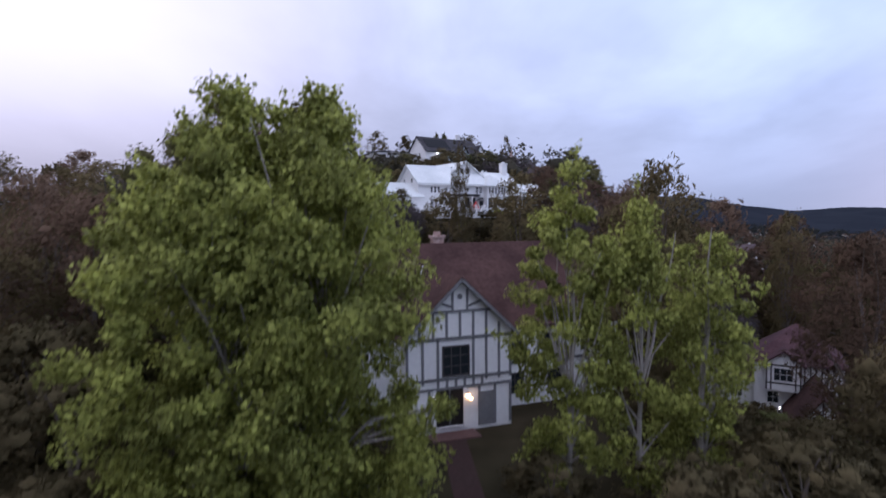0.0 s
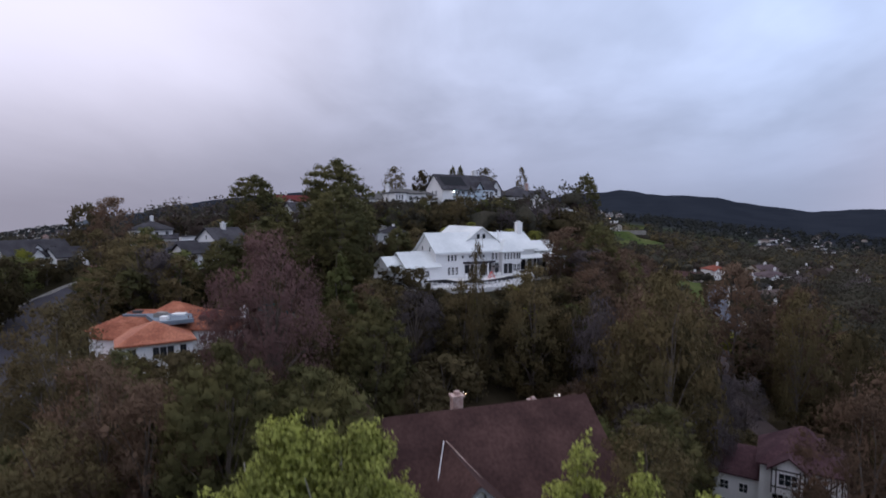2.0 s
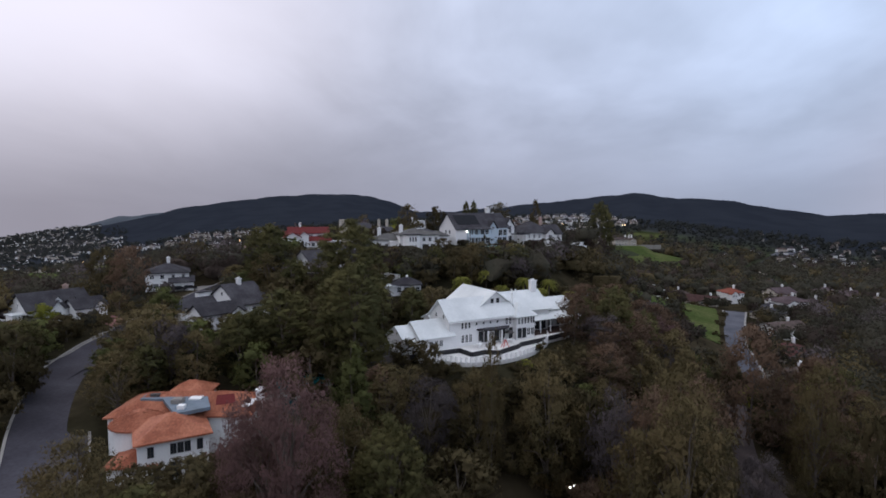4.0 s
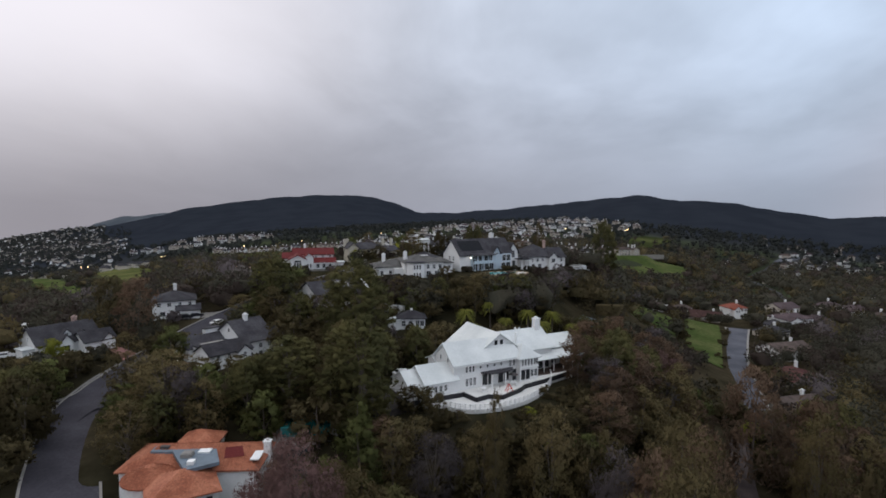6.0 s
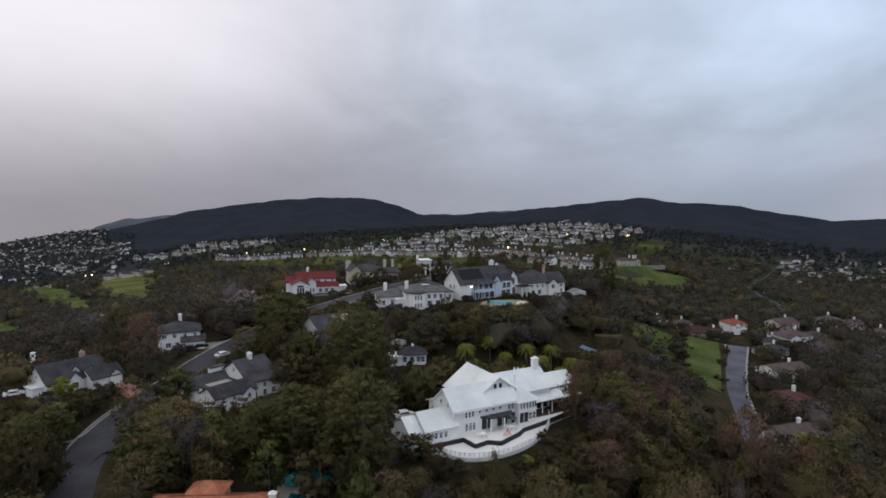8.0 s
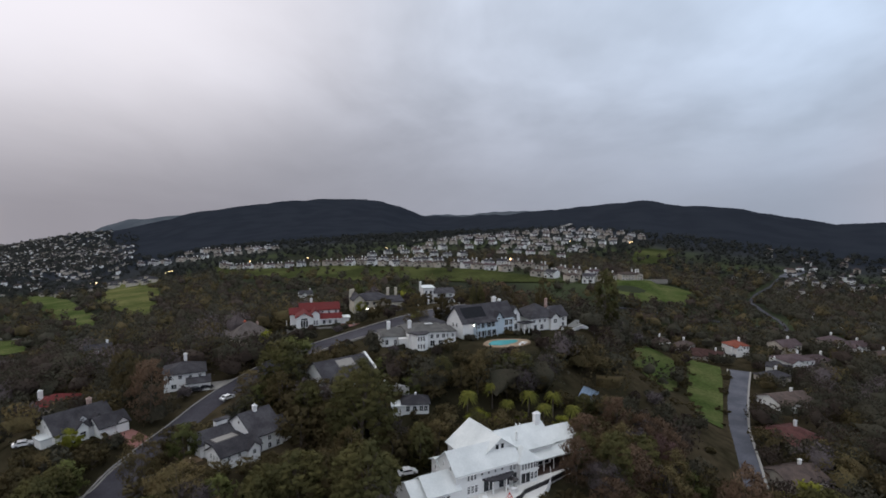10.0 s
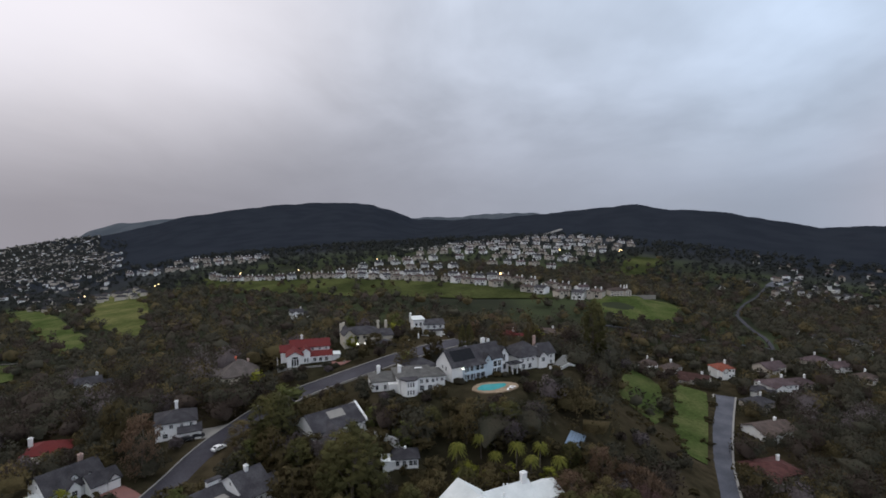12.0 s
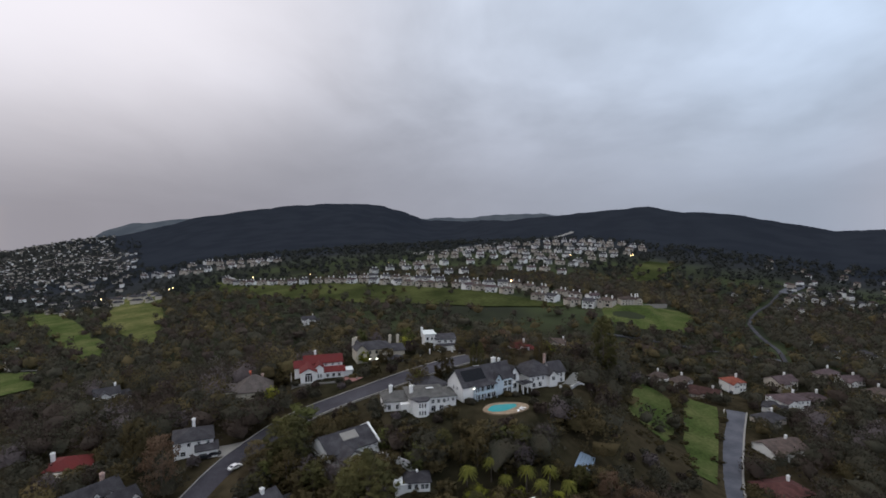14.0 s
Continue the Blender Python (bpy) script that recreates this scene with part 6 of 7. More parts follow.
for x, y in town_spots:
    copy_thing(TOWN[int(tr.integers(0, 5))], pose(x, y, ground_at(x, y), 0, 0, math.degrees(math.atan2(-x, y)) + tr.uniform(-38, 38)) @ Matrix.Diagonal((1, 1, tr.uniform(0.9, 1.1), 1)))
for o in TOWN:
    for c in o.children_recursive:
        bpy.data.objects.remove(c)
    bpy.data.objects.remove(o)


def far_suburb(name, label, spots, wall, roof, seed, size):
    """Very far houses in two meshes: walls and roofs."""
    r = np.random.default_rng(seed)
    a, b = Geo(), Geo()
    for x, y in spots:
        z, w, d, h, t = ground_at(x, y), size * r.uniform(0.7, 1.3), size * r.uniform(0.5, 0.8), r.uniform(3.2, 6.5), r.uniform(0, 3.14)
        c, s = math.cos(t), math.sin(t)
        pt = lambda u, v, e: (x + u * c - v * s, y + u * s + v * c, z + e)
        a.add([pt(-w, -d, -2), pt(w, -d, -2), pt(w, d, -2), pt(-w, d, -2), pt(-w, -d, h), pt(w, -d, h), pt(w, d, h), pt(-w, d, h)], [(0, 1, 5, 4), (1, 2, 6, 5), (2, 3, 7, 6), (3, 0, 4, 7)])
        k = 1.08
        b.add([pt(-w * k, -d * k, h - 0.2), pt(w * k, -d * k, h - 0.2), pt(w * k, d * k, h - 0.2), pt(-w * k, d * k, h - 0.2), pt(-w * 0.5, 0, h + 2.2), pt(w * 0.5, 0, h + 2.2)], [(0, 1, 5, 4), (1, 2, 5), (2, 3, 4, 5), (3, 0, 4)])
    o = part(name, a, wall, None)
    tagged(o, label, "suburb", kind="stuff")
    part("roofs", b, roof, o)


def polar(n, seed, b0, b1, d0, d1):
    r = np.random.default_rng(seed)
    res = []
    for _ in range(n):
        b, d = radians(r.uniform(b0, b1)), math.sqrt(r.uniform(d0 * d0, d1 * d1))
        res.append((d * math.sin(b), d * math.cos(b)))
    return res


far_suburb("western_suburb", "pale scattered houses of the western suburb", polar(300, 81, -47, -33.5, 1000, 2200) + polar(260, 91, -47, -34.5, 1900, 3100) + polar(60, 82, -40, -31, 800, 1050), CREAM, R_GREY, 83, 5)
far_suburb("western_suburb", "white scattered houses of the western suburb", polar(230, 84, -47, -33, 950, 2200) + polar(170, 92, -47, -34.5, 1900, 3000), PALE, R_TAN, 85, 4.5)
far_suburb("eastern_suburb", "pale houses scattered among eastern valley trees", polar(46, 86, 26, 44, 520, 1300), CREAM, R_TAN, 87, 4.5)
far_suburb("eastern_suburb", "white houses scattered among eastern valley trees", polar(34, 88, 27, 44, 480, 1200), PALE, R_PURP, 89, 4.5)
rv = np.random.default_rng(93)
far_suburb("eastern_suburb", "pale houses along the far valley road", [(rv.normal(452, 38), rv.normal(775, 48)) for _ in range(26)] + [(rv.normal(372, 22), rv.normal(690, 25)) for _ in range(8)] + [(rv.normal(285, 18), rv.normal(425, 14)) for _ in range(5)], PALE, R_GREY, 94, 4.6)
drape("parking_place", [(424, 800), (438, 794), (514, 880), (508, 902), (476, 868)], ASPHALTB, "pale paved parking place in the far valley", "road", 1.2, 12.0)
for b, d, hgt in ((-36.5, 930, 9), (-36.0, 915, 9), (-30.5, 900, 8), (-30.2, 905, 9), (-29.9, 912, 9), (-23, 850, 9), (-17.5, 790, 9), (15.2, 1010, 10), (15.4, 1020, 10), (9.4, 960, 9), (-9.5, 830, 9), (3.4, 585, 9), (37, 640, 8)):
    x, y = d * math.sin(radians(b)), d * math.cos(radians(b))
    lamp(x, y, ground_at(x, y) + hgt, 0.7, True, "glowing far street light")
    tagged(part("far_post", Geo().tube([(x, y, ground_at(x, y) - 1), (x, y, ground_at(x, y) + hgt - 0.6)], [0.15, 0.1], 5), DARKF, None), "thin dark far street light post", "post", "far posts")

# ---------------------------------------------------------------- trees
def unit(v):
    return v / np.maximum(np.linalg.norm(v, axis=-1, keepdims=True), 1e-6)


def ball(sub):
    """Points and faces of a small round body."""
    b = bmesh.new()
    bmesh.ops.create_icosphere(b, subdivisions=sub, radius=1.0)
    v = np.array([p.co[:] for p in b.verts])
    f = np.array([[p.index for p in q.verts] for q in b.faces])
    b.free()
    return v, f


BALL = {1: ball(1), 2: ball(2)}


def leaf_mesh(name, centres, size, rng, material, slim=0.55, droop=0.0, out=None, folded=False, cores=None, soft=0.75):
    """A leaf or leaf spray at each centre, facing about its outward way, round the dense inner boughs of cores (centres, radii, outward)."""
    n = len(centres)
    a = rng.normal(size=(n, 3))
    a[:, 2] -= droop
    a = unit(a)
    b = unit(np.cross(a, rng.normal(size=(n, 3))))
    c = np.cross(a, b)
    if out is None:
        out = c
    flip = np.sign((c * out).sum(1, keepdims=True) + 1e-9)
    b, c = b * flip, c * flip
    s = size * rng.uniform(0.6, 1.4, (n, 1))
    nrm = unit(out * soft + c * (1 - soft) + rng.normal(size=(n, 3)) * 0.12)
    if folded:
        v = np.stack([centres - a * s * 0.5, centres - b * s * slim * 0.5 + c * s * 0.1, centres + a * s * 0.5, centres + b * s * slim * 0.5 + c * s * 0.1], 1)
        k = np.arange(n)[:, None] * 4
        # wound so that the face looks along c
        f = np.concatenate([k + [0, 1, 2], k + [0, 2, 3]], 1).reshape(-1, 3)
        nv = 4
    else:
        v = np.stack([centres - a * s * 0.55, centres - b * s * slim * 0.7, centres + a * s * 0.55 + b * s * slim * rng.uniform(-0.2, 0.6, (n, 1))], 1)
        f = np.arange(n * 3).reshape(-1, 3)
        nv = 3
    g = np.cross(v[:, 1] - v[:, 0], v[:, 2] - v[:, 0])
    if (g * c).sum() < 0:
        f = f[:, ::-1]
    v = v.reshape(-1, 3)
    vn = np.repeat(nrm, nv, 0)
    if cores is not None:
        cc, cr, co, sub = cores
        bv, bf = BALL[sub]
        m = len(cc)
        r = cr[:, None, None] * rng.uniform(0.4, 1.35, (m, len(bv), 1))
        cv = cc[:, None, :] + bv[None] * r * np.array([1, 1, 0.75])
        cn = unit(bv[None] * 0.45 + co[:, None, :] * 0.8)
        cf = (bf[None] + (np.arange(m) * len(bv))[:, None, None]).reshape(-1, 3) + len(v)
        v, vn, f = np.concatenate([v, cv.reshape(-1, 3)]), np.concatenate([vn, cn.reshape(-1, 3)]), np.concatenate([f, cf])
    me = bpy.data.meshes.new(name)
    me.from_pydata(v.tolist(), [], f.tolist(), shade_flat=False)
    me.normals_split_custom_set_from_vertices(vn.tolist())
    me.materials.append(material)
    return me


def crown_spread(rng, tips, leaves, radius, mid, hollow=0.35):
    """Leaf centres round the branch tips, denser towards the outside of each clump, and the way that each one faces."""
    i = rng.integers(0, len(tips), leaves)
    d = unit(rng.normal(size=(leaves, 3)))
    big = 0.6 + 0.75 * rng.random((len(tips), 1))
    r = radius * (hollow + (1 - hollow) * rng.random((leaves, 1)) ** 0.8) * big[i]
    whole = unit((tips - mid) * np.array([1, 1, 0.6]))
    at = tips[i] + d * r * np.array([1, 1, 0.75])
    return at, unit(d * 0.4 + whole[i] * 0.9), whole, big[:, 0]


def envelope_tips(rng, n, top, low, width, shape, fill=0.55):
    """Branch tips inside a crown: shape gives the half-width, 0 to 1, at a height from 0 to 1."""
    res = []
    lobes = rng.uniform(0, 2 * math.pi, 6)
    while len(res) < n:
        h = rng.random()
        ang = rng.uniform(0, 2 * math.pi)
        wob = 0.97 + 0.11 * math.sin(3 * ang + lobes[0] + 5 * h) + 0.09 * math.sin(5 * ang + lobes[1] - 7 * h)
        w = shape(h) * width * wob
        if rng.random() > shape(h) + 0.12:
            continue
        r = w * (1 - (1 - fill * min(1.0, 3.2 * (1 - h))) * rng.random() ** 1.4)
        res.append((r * math.cos(ang), r * math.sin(ang), low + (top - low) * h))
    return np.array(res)


def woody(rng, top, base_r, tips, limbs, lean=0.0, sides=6, apart=False):
    """A tapered, slightly crooked trunk with limbs reaching towards some of the tips."""
    g = Geo()
    hs = np.linspace(0, 1, 8)
    wig = np.cumsum(rng.normal(0, 0.018 * top, (8, 2)), 0) * hs[:, None]
    pts = [(wig[i, 0] + lean * top * hs[i], wig[i, 1], top * 0.9 * hs[i] - (0.8 if i == 0 else 0)) for i in range(8)]
    g.tube(pts, [base_r * (1.25 if i == 0 else 1 - 0.88 * hs[i]) for i in range(8)], sides)
    boughs = []
    for k in rng.permutation(len(tips))[:limbs]:
        tip = Vector(tips[k].tolist())
        s = min(max((tip.z / top) * rng.uniform(0.35, 0.75), 0.12), 0.85)
        j = s * 7
        i = int(j)
        a = Vector(pts[i]).lerp(Vector(pts[min(i + 1, 7)]), j - i)
        mid = a.lerp(tip, 0.5) + Vector((rng.normal(0, 0.3), rng.normal(0, 0.3), 0.12 * (tip - a).length))
        r = base_r * (1 - 0.88 * s) * 0.5
        (boughs.append(Geo()) or boughs[-1] if apart else g).tube([a, mid, tip], [r, r * 0.6, max(r * 0.2, 0.012)], 5 if sides > 5 else 4)
    return g, boughs


SHAPES = {
    "round": lambda h: math.sqrt(max(0.0, 1 - (2 * h - 1) ** 2)) * 0.95 + 0.05,
    "egg": lambda h: max(0.05, math.sin(math.pi * min(1, h * 0.92 + 0.08)) ** 0.7),
    "cone": lambda h: max(0.04, (1 - h) ** 0.75 * min(1, 0.35 + h * 6)),
    "dome": lambda h: max(0.05, (0.72 + 0.28 * math.sin(math.pi * min(1.0, h * 0.95 + 0.05))) * math.sqrt(max(0.0, 1 - h ** 7))),
    "column": lambda h: max(0.05, min(1, 0.55 + h * 1.2) * (1 - h ** 4)),
    "broad": lambda h: max(0.05, (0.72 + 0.28 * math.sin(math.pi * h)) * (1 - h ** 5)),
}


def tree(name, label, seed, top, width, low, shape, clumps, leaves, clump_r, leaf, leaf_mat, bark, base_r, limbs, slim=0.6, droop=0.0, fill=0.55, lean=0.0, trunks=1, sides=6, category="tree", core=0.6, folded=False):
    rng = np.random.default_rng(seed)
    ob = thing(name, Matrix(), label, category)
    tips = envelope_tips(rng, clumps, top - clump_r * 0.5, low, width, SHAPES[shape], fill)
    for k in range(trunks):
        g, boughs = woody(rng, top * (1 - 0.08 * k), base_r * (1 - 0.2 * k), tips, limbs // trunks, lean + (k - (trunks - 1) / 2) * 0.16, sides, folded)
        stem = part("trunk", g, bark, ob)
        for b in boughs:
            part("limb", b, bark, stem)
    at, out, whole, big = crown_spread(rng, tips, leaves, clump_r, np.array([0, 0, low + (top - low) * 0.4]))
    if folded:
        # single shoots that stand out of the crown
        n = clumps // 3
        k = rng.integers(0, len(tips), n)
        way = unit(whole[k] + rng.normal(0, 0.35, (n, 3)) + np.array([0, 0, 0.45]))
        run = rng.uniform(0.5, 1.0, (n, 26, 1)) * rng.uniform(1.0, 1.8, (n, 1, 1))
        more = (tips[k][:, None, :] + way[:, None, :] * run + rng.normal(0, 0.13, (n, 26, 3))).reshape(-1, 3)
        at, out = np.concatenate([at, more]), np.concatenate([out, np.repeat(way, 26, 0)])
    inner = (tips, big * clump_r * core, whole, 1) if core else None
    part("crown", leaf_mesh("crown", at, leaf, rng, leaf_mat, slim, droop, out, folded, inner, 0.5 if folded else 0.82), leaf_mat, ob)
    return ob


def plant(ob, x, y, s=1.0, turn=0.0, z=None, sz=None):
    m = pose(x, y, ground_at(x, y) if z is None else z, 0, 0, turn) @ Matrix.Diagonal((s, s, sz or s, 1))
    return copy_thing(ob, m)


def stand(ob, x, y, turn=0.0):
    ob.matrix_world = pose(x, y, ground_at(x, y), 0, 0, turn)


# the tall bright green trees in front of the timbered house
LB = "tall leafy bright green tree with pale bark before the timbered house"
def bright_tree(seed, top, width, clumps, leaves, clump_r, base_r, limbs, lean, trunks, x, y, shape="broad"):
    stand(tree("leafy_tree", LB, seed, top, width, 0.6, shape, clumps, leaves, clump_r * 0.84, 0.205, L_BRIGHT, BARKW, base_r, limbs, 0.75, 0.25, 0.3, lean, trunks, 8, core=0.2, folded=True), x, y)


bright_tree(11, 19.3, 5.1, 300, 78000, 1.1, 0.30, 42, 0.01, 2, -8.7, 22.0)
bright_tree(12, 19.1, 4.8, 215, 56000, 1.1, 0.24, 34, -0.01, 1, -4.9, 22.4)
bright_tree(16, 19.2, 2.9, 70, 15000, 1.0, 0.16, 24, 0.02, 1, -6.7, 22.6)
bright_tree(13, 16.6, 2.7, 84, 17000, 0.9, 0.17, 26, 0.02, 1, 6.0, 26.2, "column")
bright_tree(14, 14.2, 2.1, 52, 10500, 0.9, 0.16, 22, 0.03, 1, 9.6, 27.0, "broad")
bright_tree(15, 14.4, 2.6, 78, 14500, 0.95, 0.19, 26, 0.04, 2, 13.2, 28.0, "broad")

# kinds of trees for the slopes
SPEC = {
    "oak": ("oak", "rounded dark green oak on the slope", 21, 9, 4.8, 1.2, "round", 96, 3000, 1.12, 0.52, L_OAK, BARK, 0.25, 10, 0.5, -0.4),
    "pine": ("pine", "tall dense dark green pine with a rounded top", 22, 18, 4.6, 1.0, "dome", 400, 9500, 0.9, 0.52, L_PINE, BARK, 0.3, 14, 0.34, -0.9),
    "mauve": ("bare_tree", "leafless mauve-grey tree with a dense crown of fine twigs", 23, 14, 5.0, 3.0, "round", 230, 12000, 0.95, 0.34, L_MAUVE, BARK, 0.26, 30, 0.38, -0.5),
    "grey": ("bare_tree", "leafless grey tree with fine upright twigs", 24, 12, 4.0, 2.0, "egg", 90, 5200, 1.1, 0.42, L_GREYT, BARK, 0.2, 30, 0.3, -0.8),
    "olive": ("olive_green_tree", "tall olive-brown loosely leafed tree", 25, 14, 4.4, 1.0, "dome", 170, 6400, 1.0, 0.42, L_OLIVE, BARK, 0.24, 18, 0.4, -0.5),
    "green": ("green_tree", "bushy mid-green tree on the slope", 26, 10, 4.0, 0.8, "egg", 96, 3000, 1.05, 0.48, L_GREEN, BARK, 0.2, 12, 0.45, -0.5),
    "cypress": ("cypress", "narrow green cone-shaped conifer on the slope", 27, 12, 2.8, 0.4, "cone", 80, 2400, 0.8, 0.46, L_GREEN, BARK, 0.18, 6, 0.4, -0.8),
    "rust": ("brown_tree", "tall rust-brown thin-leaved tree", 28, 13, 4.6, 1.2, "dome", 170, 6400, 1.0, 0.42, L_RUST, BARK, 0.22, 20, 0.36, -0.4),
    "lime": ("lime_shrub", "bushy yellow-green shrub in a garden", 29, 5, 2.6, 0.2, "round", 34, 1300, 1.0, 0.42, L_LIME, BARK, 0.1, 6),
    "shrub": ("shrub", "low dark green shrub on the slope", 30, 3.2, 2.6, 0.1, "round", 24, 800, 0.9, 0.42, L_OAK, BARK, 0.08, 4),
}
# thinner inner boughs where light comes through
LOOSE = {"pine": 0.45, "cypress": 0.5, "olive": 0.2, "grey": 0.0, "mauve": 0.2, "rust": 0.2, "oak": 0.42}


def kinds(more, finer, few=1.0):
    res = {}
    for k, s in SPEC.items():
        s = list(s)
        s[8], s[10] = int(s[8] * more), s[10] * finer
        s[7], s[9], s[14] = int(s[7] * few), s[9] * few ** -0.35, max(4, int(s[14] * few))
        res[k] = tree(*s, core=LOOSE.get(k, 0.5), category="shrub" if k in ("lime", "shrub") else "tree")
    return res


FINE, NEAR, KINDS = kinds(2.4, 0.6), kinds(1.1, 0.9), kinds(0.38, 1.6, 0.5)
FINE_REACH = 82.0


def palm(seed):
    rng = np.random.default_rng(seed)
    ob = thing("palm", Matrix(), "yellow-green feathery palm with a thin trunk", "palm")
    part("trunk", Geo().tube([(0, 0, -0.6), (0.1, 0, 3), (0.05, 0.1, 6.4)], [0.24, 0.17, 0.14], 7), BARK, ob)
    for k in range(72):
        g = Geo()
        a, e = k * 2.4 + rng.uniform(-0.2, 0.2), rng.uniform(-0.7, 1.2)
        d = Vector((math.cos(a), math.sin(a), 0))
        side = Vector((-d.y, d.x, 0))
        prev = None
        for i in range(6):
            t = i / 5
            p = Vector((0, 0, 6.4)) + d * ((2.3 + 0.7 * (k * 0.618 % 1)) * t * math.cos(e * (1 - t * 0.5))) + Vector((0, 0, 3.0 * t * math.sin(e) * (1 - t * 0.4) - 1.7 * t * t))
            w = 0.14 * math.sin(math.pi * (0.12 + 0.84 * t))
            row = [tuple(p + side * w - Vector((0, 0, w * 0.6))), tuple(p), tuple(p - side * w - Vector((0, 0, w * 0.6)))]
            g.v += row
            if prev is not None:
                g.f += [(prev, prev + 1, prev + 4, prev + 3), (prev + 1, prev + 2, prev + 5, prev + 4)]
            prev = len(g.v) - 3
        part("frond", g, L_PALM, ob)
    return ob


KINDS["palm"] = palm(31)
_proto = list(KINDS.values()) + list(NEAR.values()) + list(FINE.values())
for k in _proto:
    k.matrix_world = pose(0, -400, ground_at(0, -400))

# what has to stay in view: x, y, height, eye height from which it is seen, half width
TARGETS = [(*SITES[k][:2], SITES[k][2] + a, e, w) for k, a, e, w in (
    ("tudor", 0, 13, 3), ("tudor_neighbour", 1.5, 12, 8), ("terracotta", 3, 33, 11), ("mansion", -0.5, 45, 20), ("grey_gabled", 1, 40, 11), ("charcoal", 1, 48, 14),
    ("pale_two_storey", 1, 50, 9), ("hillside", 3, 78, 9), ("pavilion", 1, 50, 6), ("bay_windowed", 1, 48, 12), ("blue", 1, 40, 13), ("deck", 1, 48, 13),
    ("red_roofed", 1, 46, 11), ("stone", 2, 60, 12), ("modern", 2, 70, 9), ("hip_roofed", 2, 80, 8), ("red_bungalow", 2, 85, 8), ("ridge_end", 0, 45, 25))]
for key, e in (("west", 42), ("east", 54)):
    for x, y in smooth_line(ROADS[key], 4):
        if key == "west" and 119 < y < 138:
            continue
        if key == "west" and y > 125:
            e = 84
        if key == "east":
            e = 54 if y > 240 else 64 if y > 222 else 80
        TARGETS.append((x, y, ground_at(x, y) + 0.5, e, 5))
for nm, o, mt, lb in LAWNS:
    c = np.mean(o, 0)
    for p in o:
        q = c + (np.array(p) - c) * 0.6
        TARGETS.append((q[0], q[1], ground_at(*q), 60, 7))
for x, y in in_mansion([(-2, 0), (5, -4), (13, -11), (20, -11), (27, -8), (36, -2)]):
    TARGETS.append((x, y, 12, 50, 5))
TARGETS.append((9, 176, 30, 55, 7))
TARGETS.append((34.4, 167, ground_at(34.4, 167) + 1.5, 82, 7))
for y in (94, 99, 104, 109, 114):
    TARGETS.append((57, y, ground_at(57, y) + 0.5, 33, 3))
TARGETS.append((-31, 90.5, ground_at(-31, 90.5), 42, 2))
TARGETS.append((-121, 176, ground_at(-121, 176), 85, 6))
TARGETS.append((8, 75, -2, 33, 7))
for x in (-2, 8, 18, 26):
    TARGETS.append((x, 148, ground_at(x, 148) + 4.5, 52, 6))
for _e in EAST:
    TARGETS.append((_e[0], _e[1], -9.5, 56 if _e[1] > 260 else 66, 8))
for _e in LONE:
    TARGETS.append((_e[0], _e[1], _e[2] + 3, 88, 6))
for x, y in town_spots:
    TARGETS.append((x, y, ground_at(x, y) + 1.5, 62, 7))
for x, y in smooth_line(ROADS["far"], 3):
    TARGETS.append((x, y, ground_at(x, y) + 0.5, 84, 1.0))
_t = np.array(TARGETS)
_roadpts = np.concatenate([smooth_line(r, 12) for k, r in ROADS.items() if k != "far"])
_valley, _westpts = smooth_line(ROADS["far"], 12), smooth_line(ROADS["west"], 12)


def inside(poly, x, y):
    r = False
    for i in range(len(poly)):
        (a, b), (c, d) = poly[i], poly[i - 1]
        if (b > y) != (d > y) and x < (c - a) * (y - b) / (d - b) + a:
            r = not r
    return r


CLEAR = [(9, 177, 10), (7, 75, 8.5), (40, 215, 9), (-46, 78, 13), (34.4, 167, 6), (-121, 176, 5)] + [(x, y, 9) for x, y in town_spots]
_terrace = in_mansion([(-7, -1), (-1.5, -1.5), (4.5, -4), (8, -9), (13.3, -11), (20.2, -10.6), (27.3, -7.7), (34, -3), (42, 0), (51, 6), (51, 17), (-7, 17)])


def room_for(x, y):
    """Whether a tree may stand here, and how high its top may reach."""
    if inside(_terrace, x, y):
        return None
    for inv, x0, x1, y0, y1 in FOOT:
        p = inv @ Vector((x, y, 0))
        if x0 - 2.2 < p.x < x1 + 2.2 and y0 - 2.2 < p.y < y1 + 2.2:
            return None
    for cx, cy, r in CLEAR:
        if (x - cx) ** 2 + (y - cy) ** 2 < r * r:
            return None
    if np.min((_roadpts[:, 0] - x) ** 2 + (_roadpts[:, 1] - y) ** 2) < 64:
        return None
    if np.min((_valley[:, 0] - x) ** 2 + (_valley[:, 1] - y) ** 2) < 20:
        return None
    if any(inside(o, x, y) for nm_, o, _, _ in LAWNS if not (nm_.endswith("meadow") and (x * 7.3 + y * 3.1) % 1 > 0.8)):
        return None
    d, td = math.hypot(x, y), np.hypot(_t[:, 0], _t[:, 1])
    off = np.abs(x * _t[:, 1] - y * _t[:, 0]) / td
    hit = (td > d + 2) & (off < (_t[:, 4] + 3) * d / td + 1.5)
    if not hit.any():
        return 99.0
    return float(np.min(_t[hit, 3] + (_t[hit, 2] - _t[hit, 3]) * d / td[hit]))


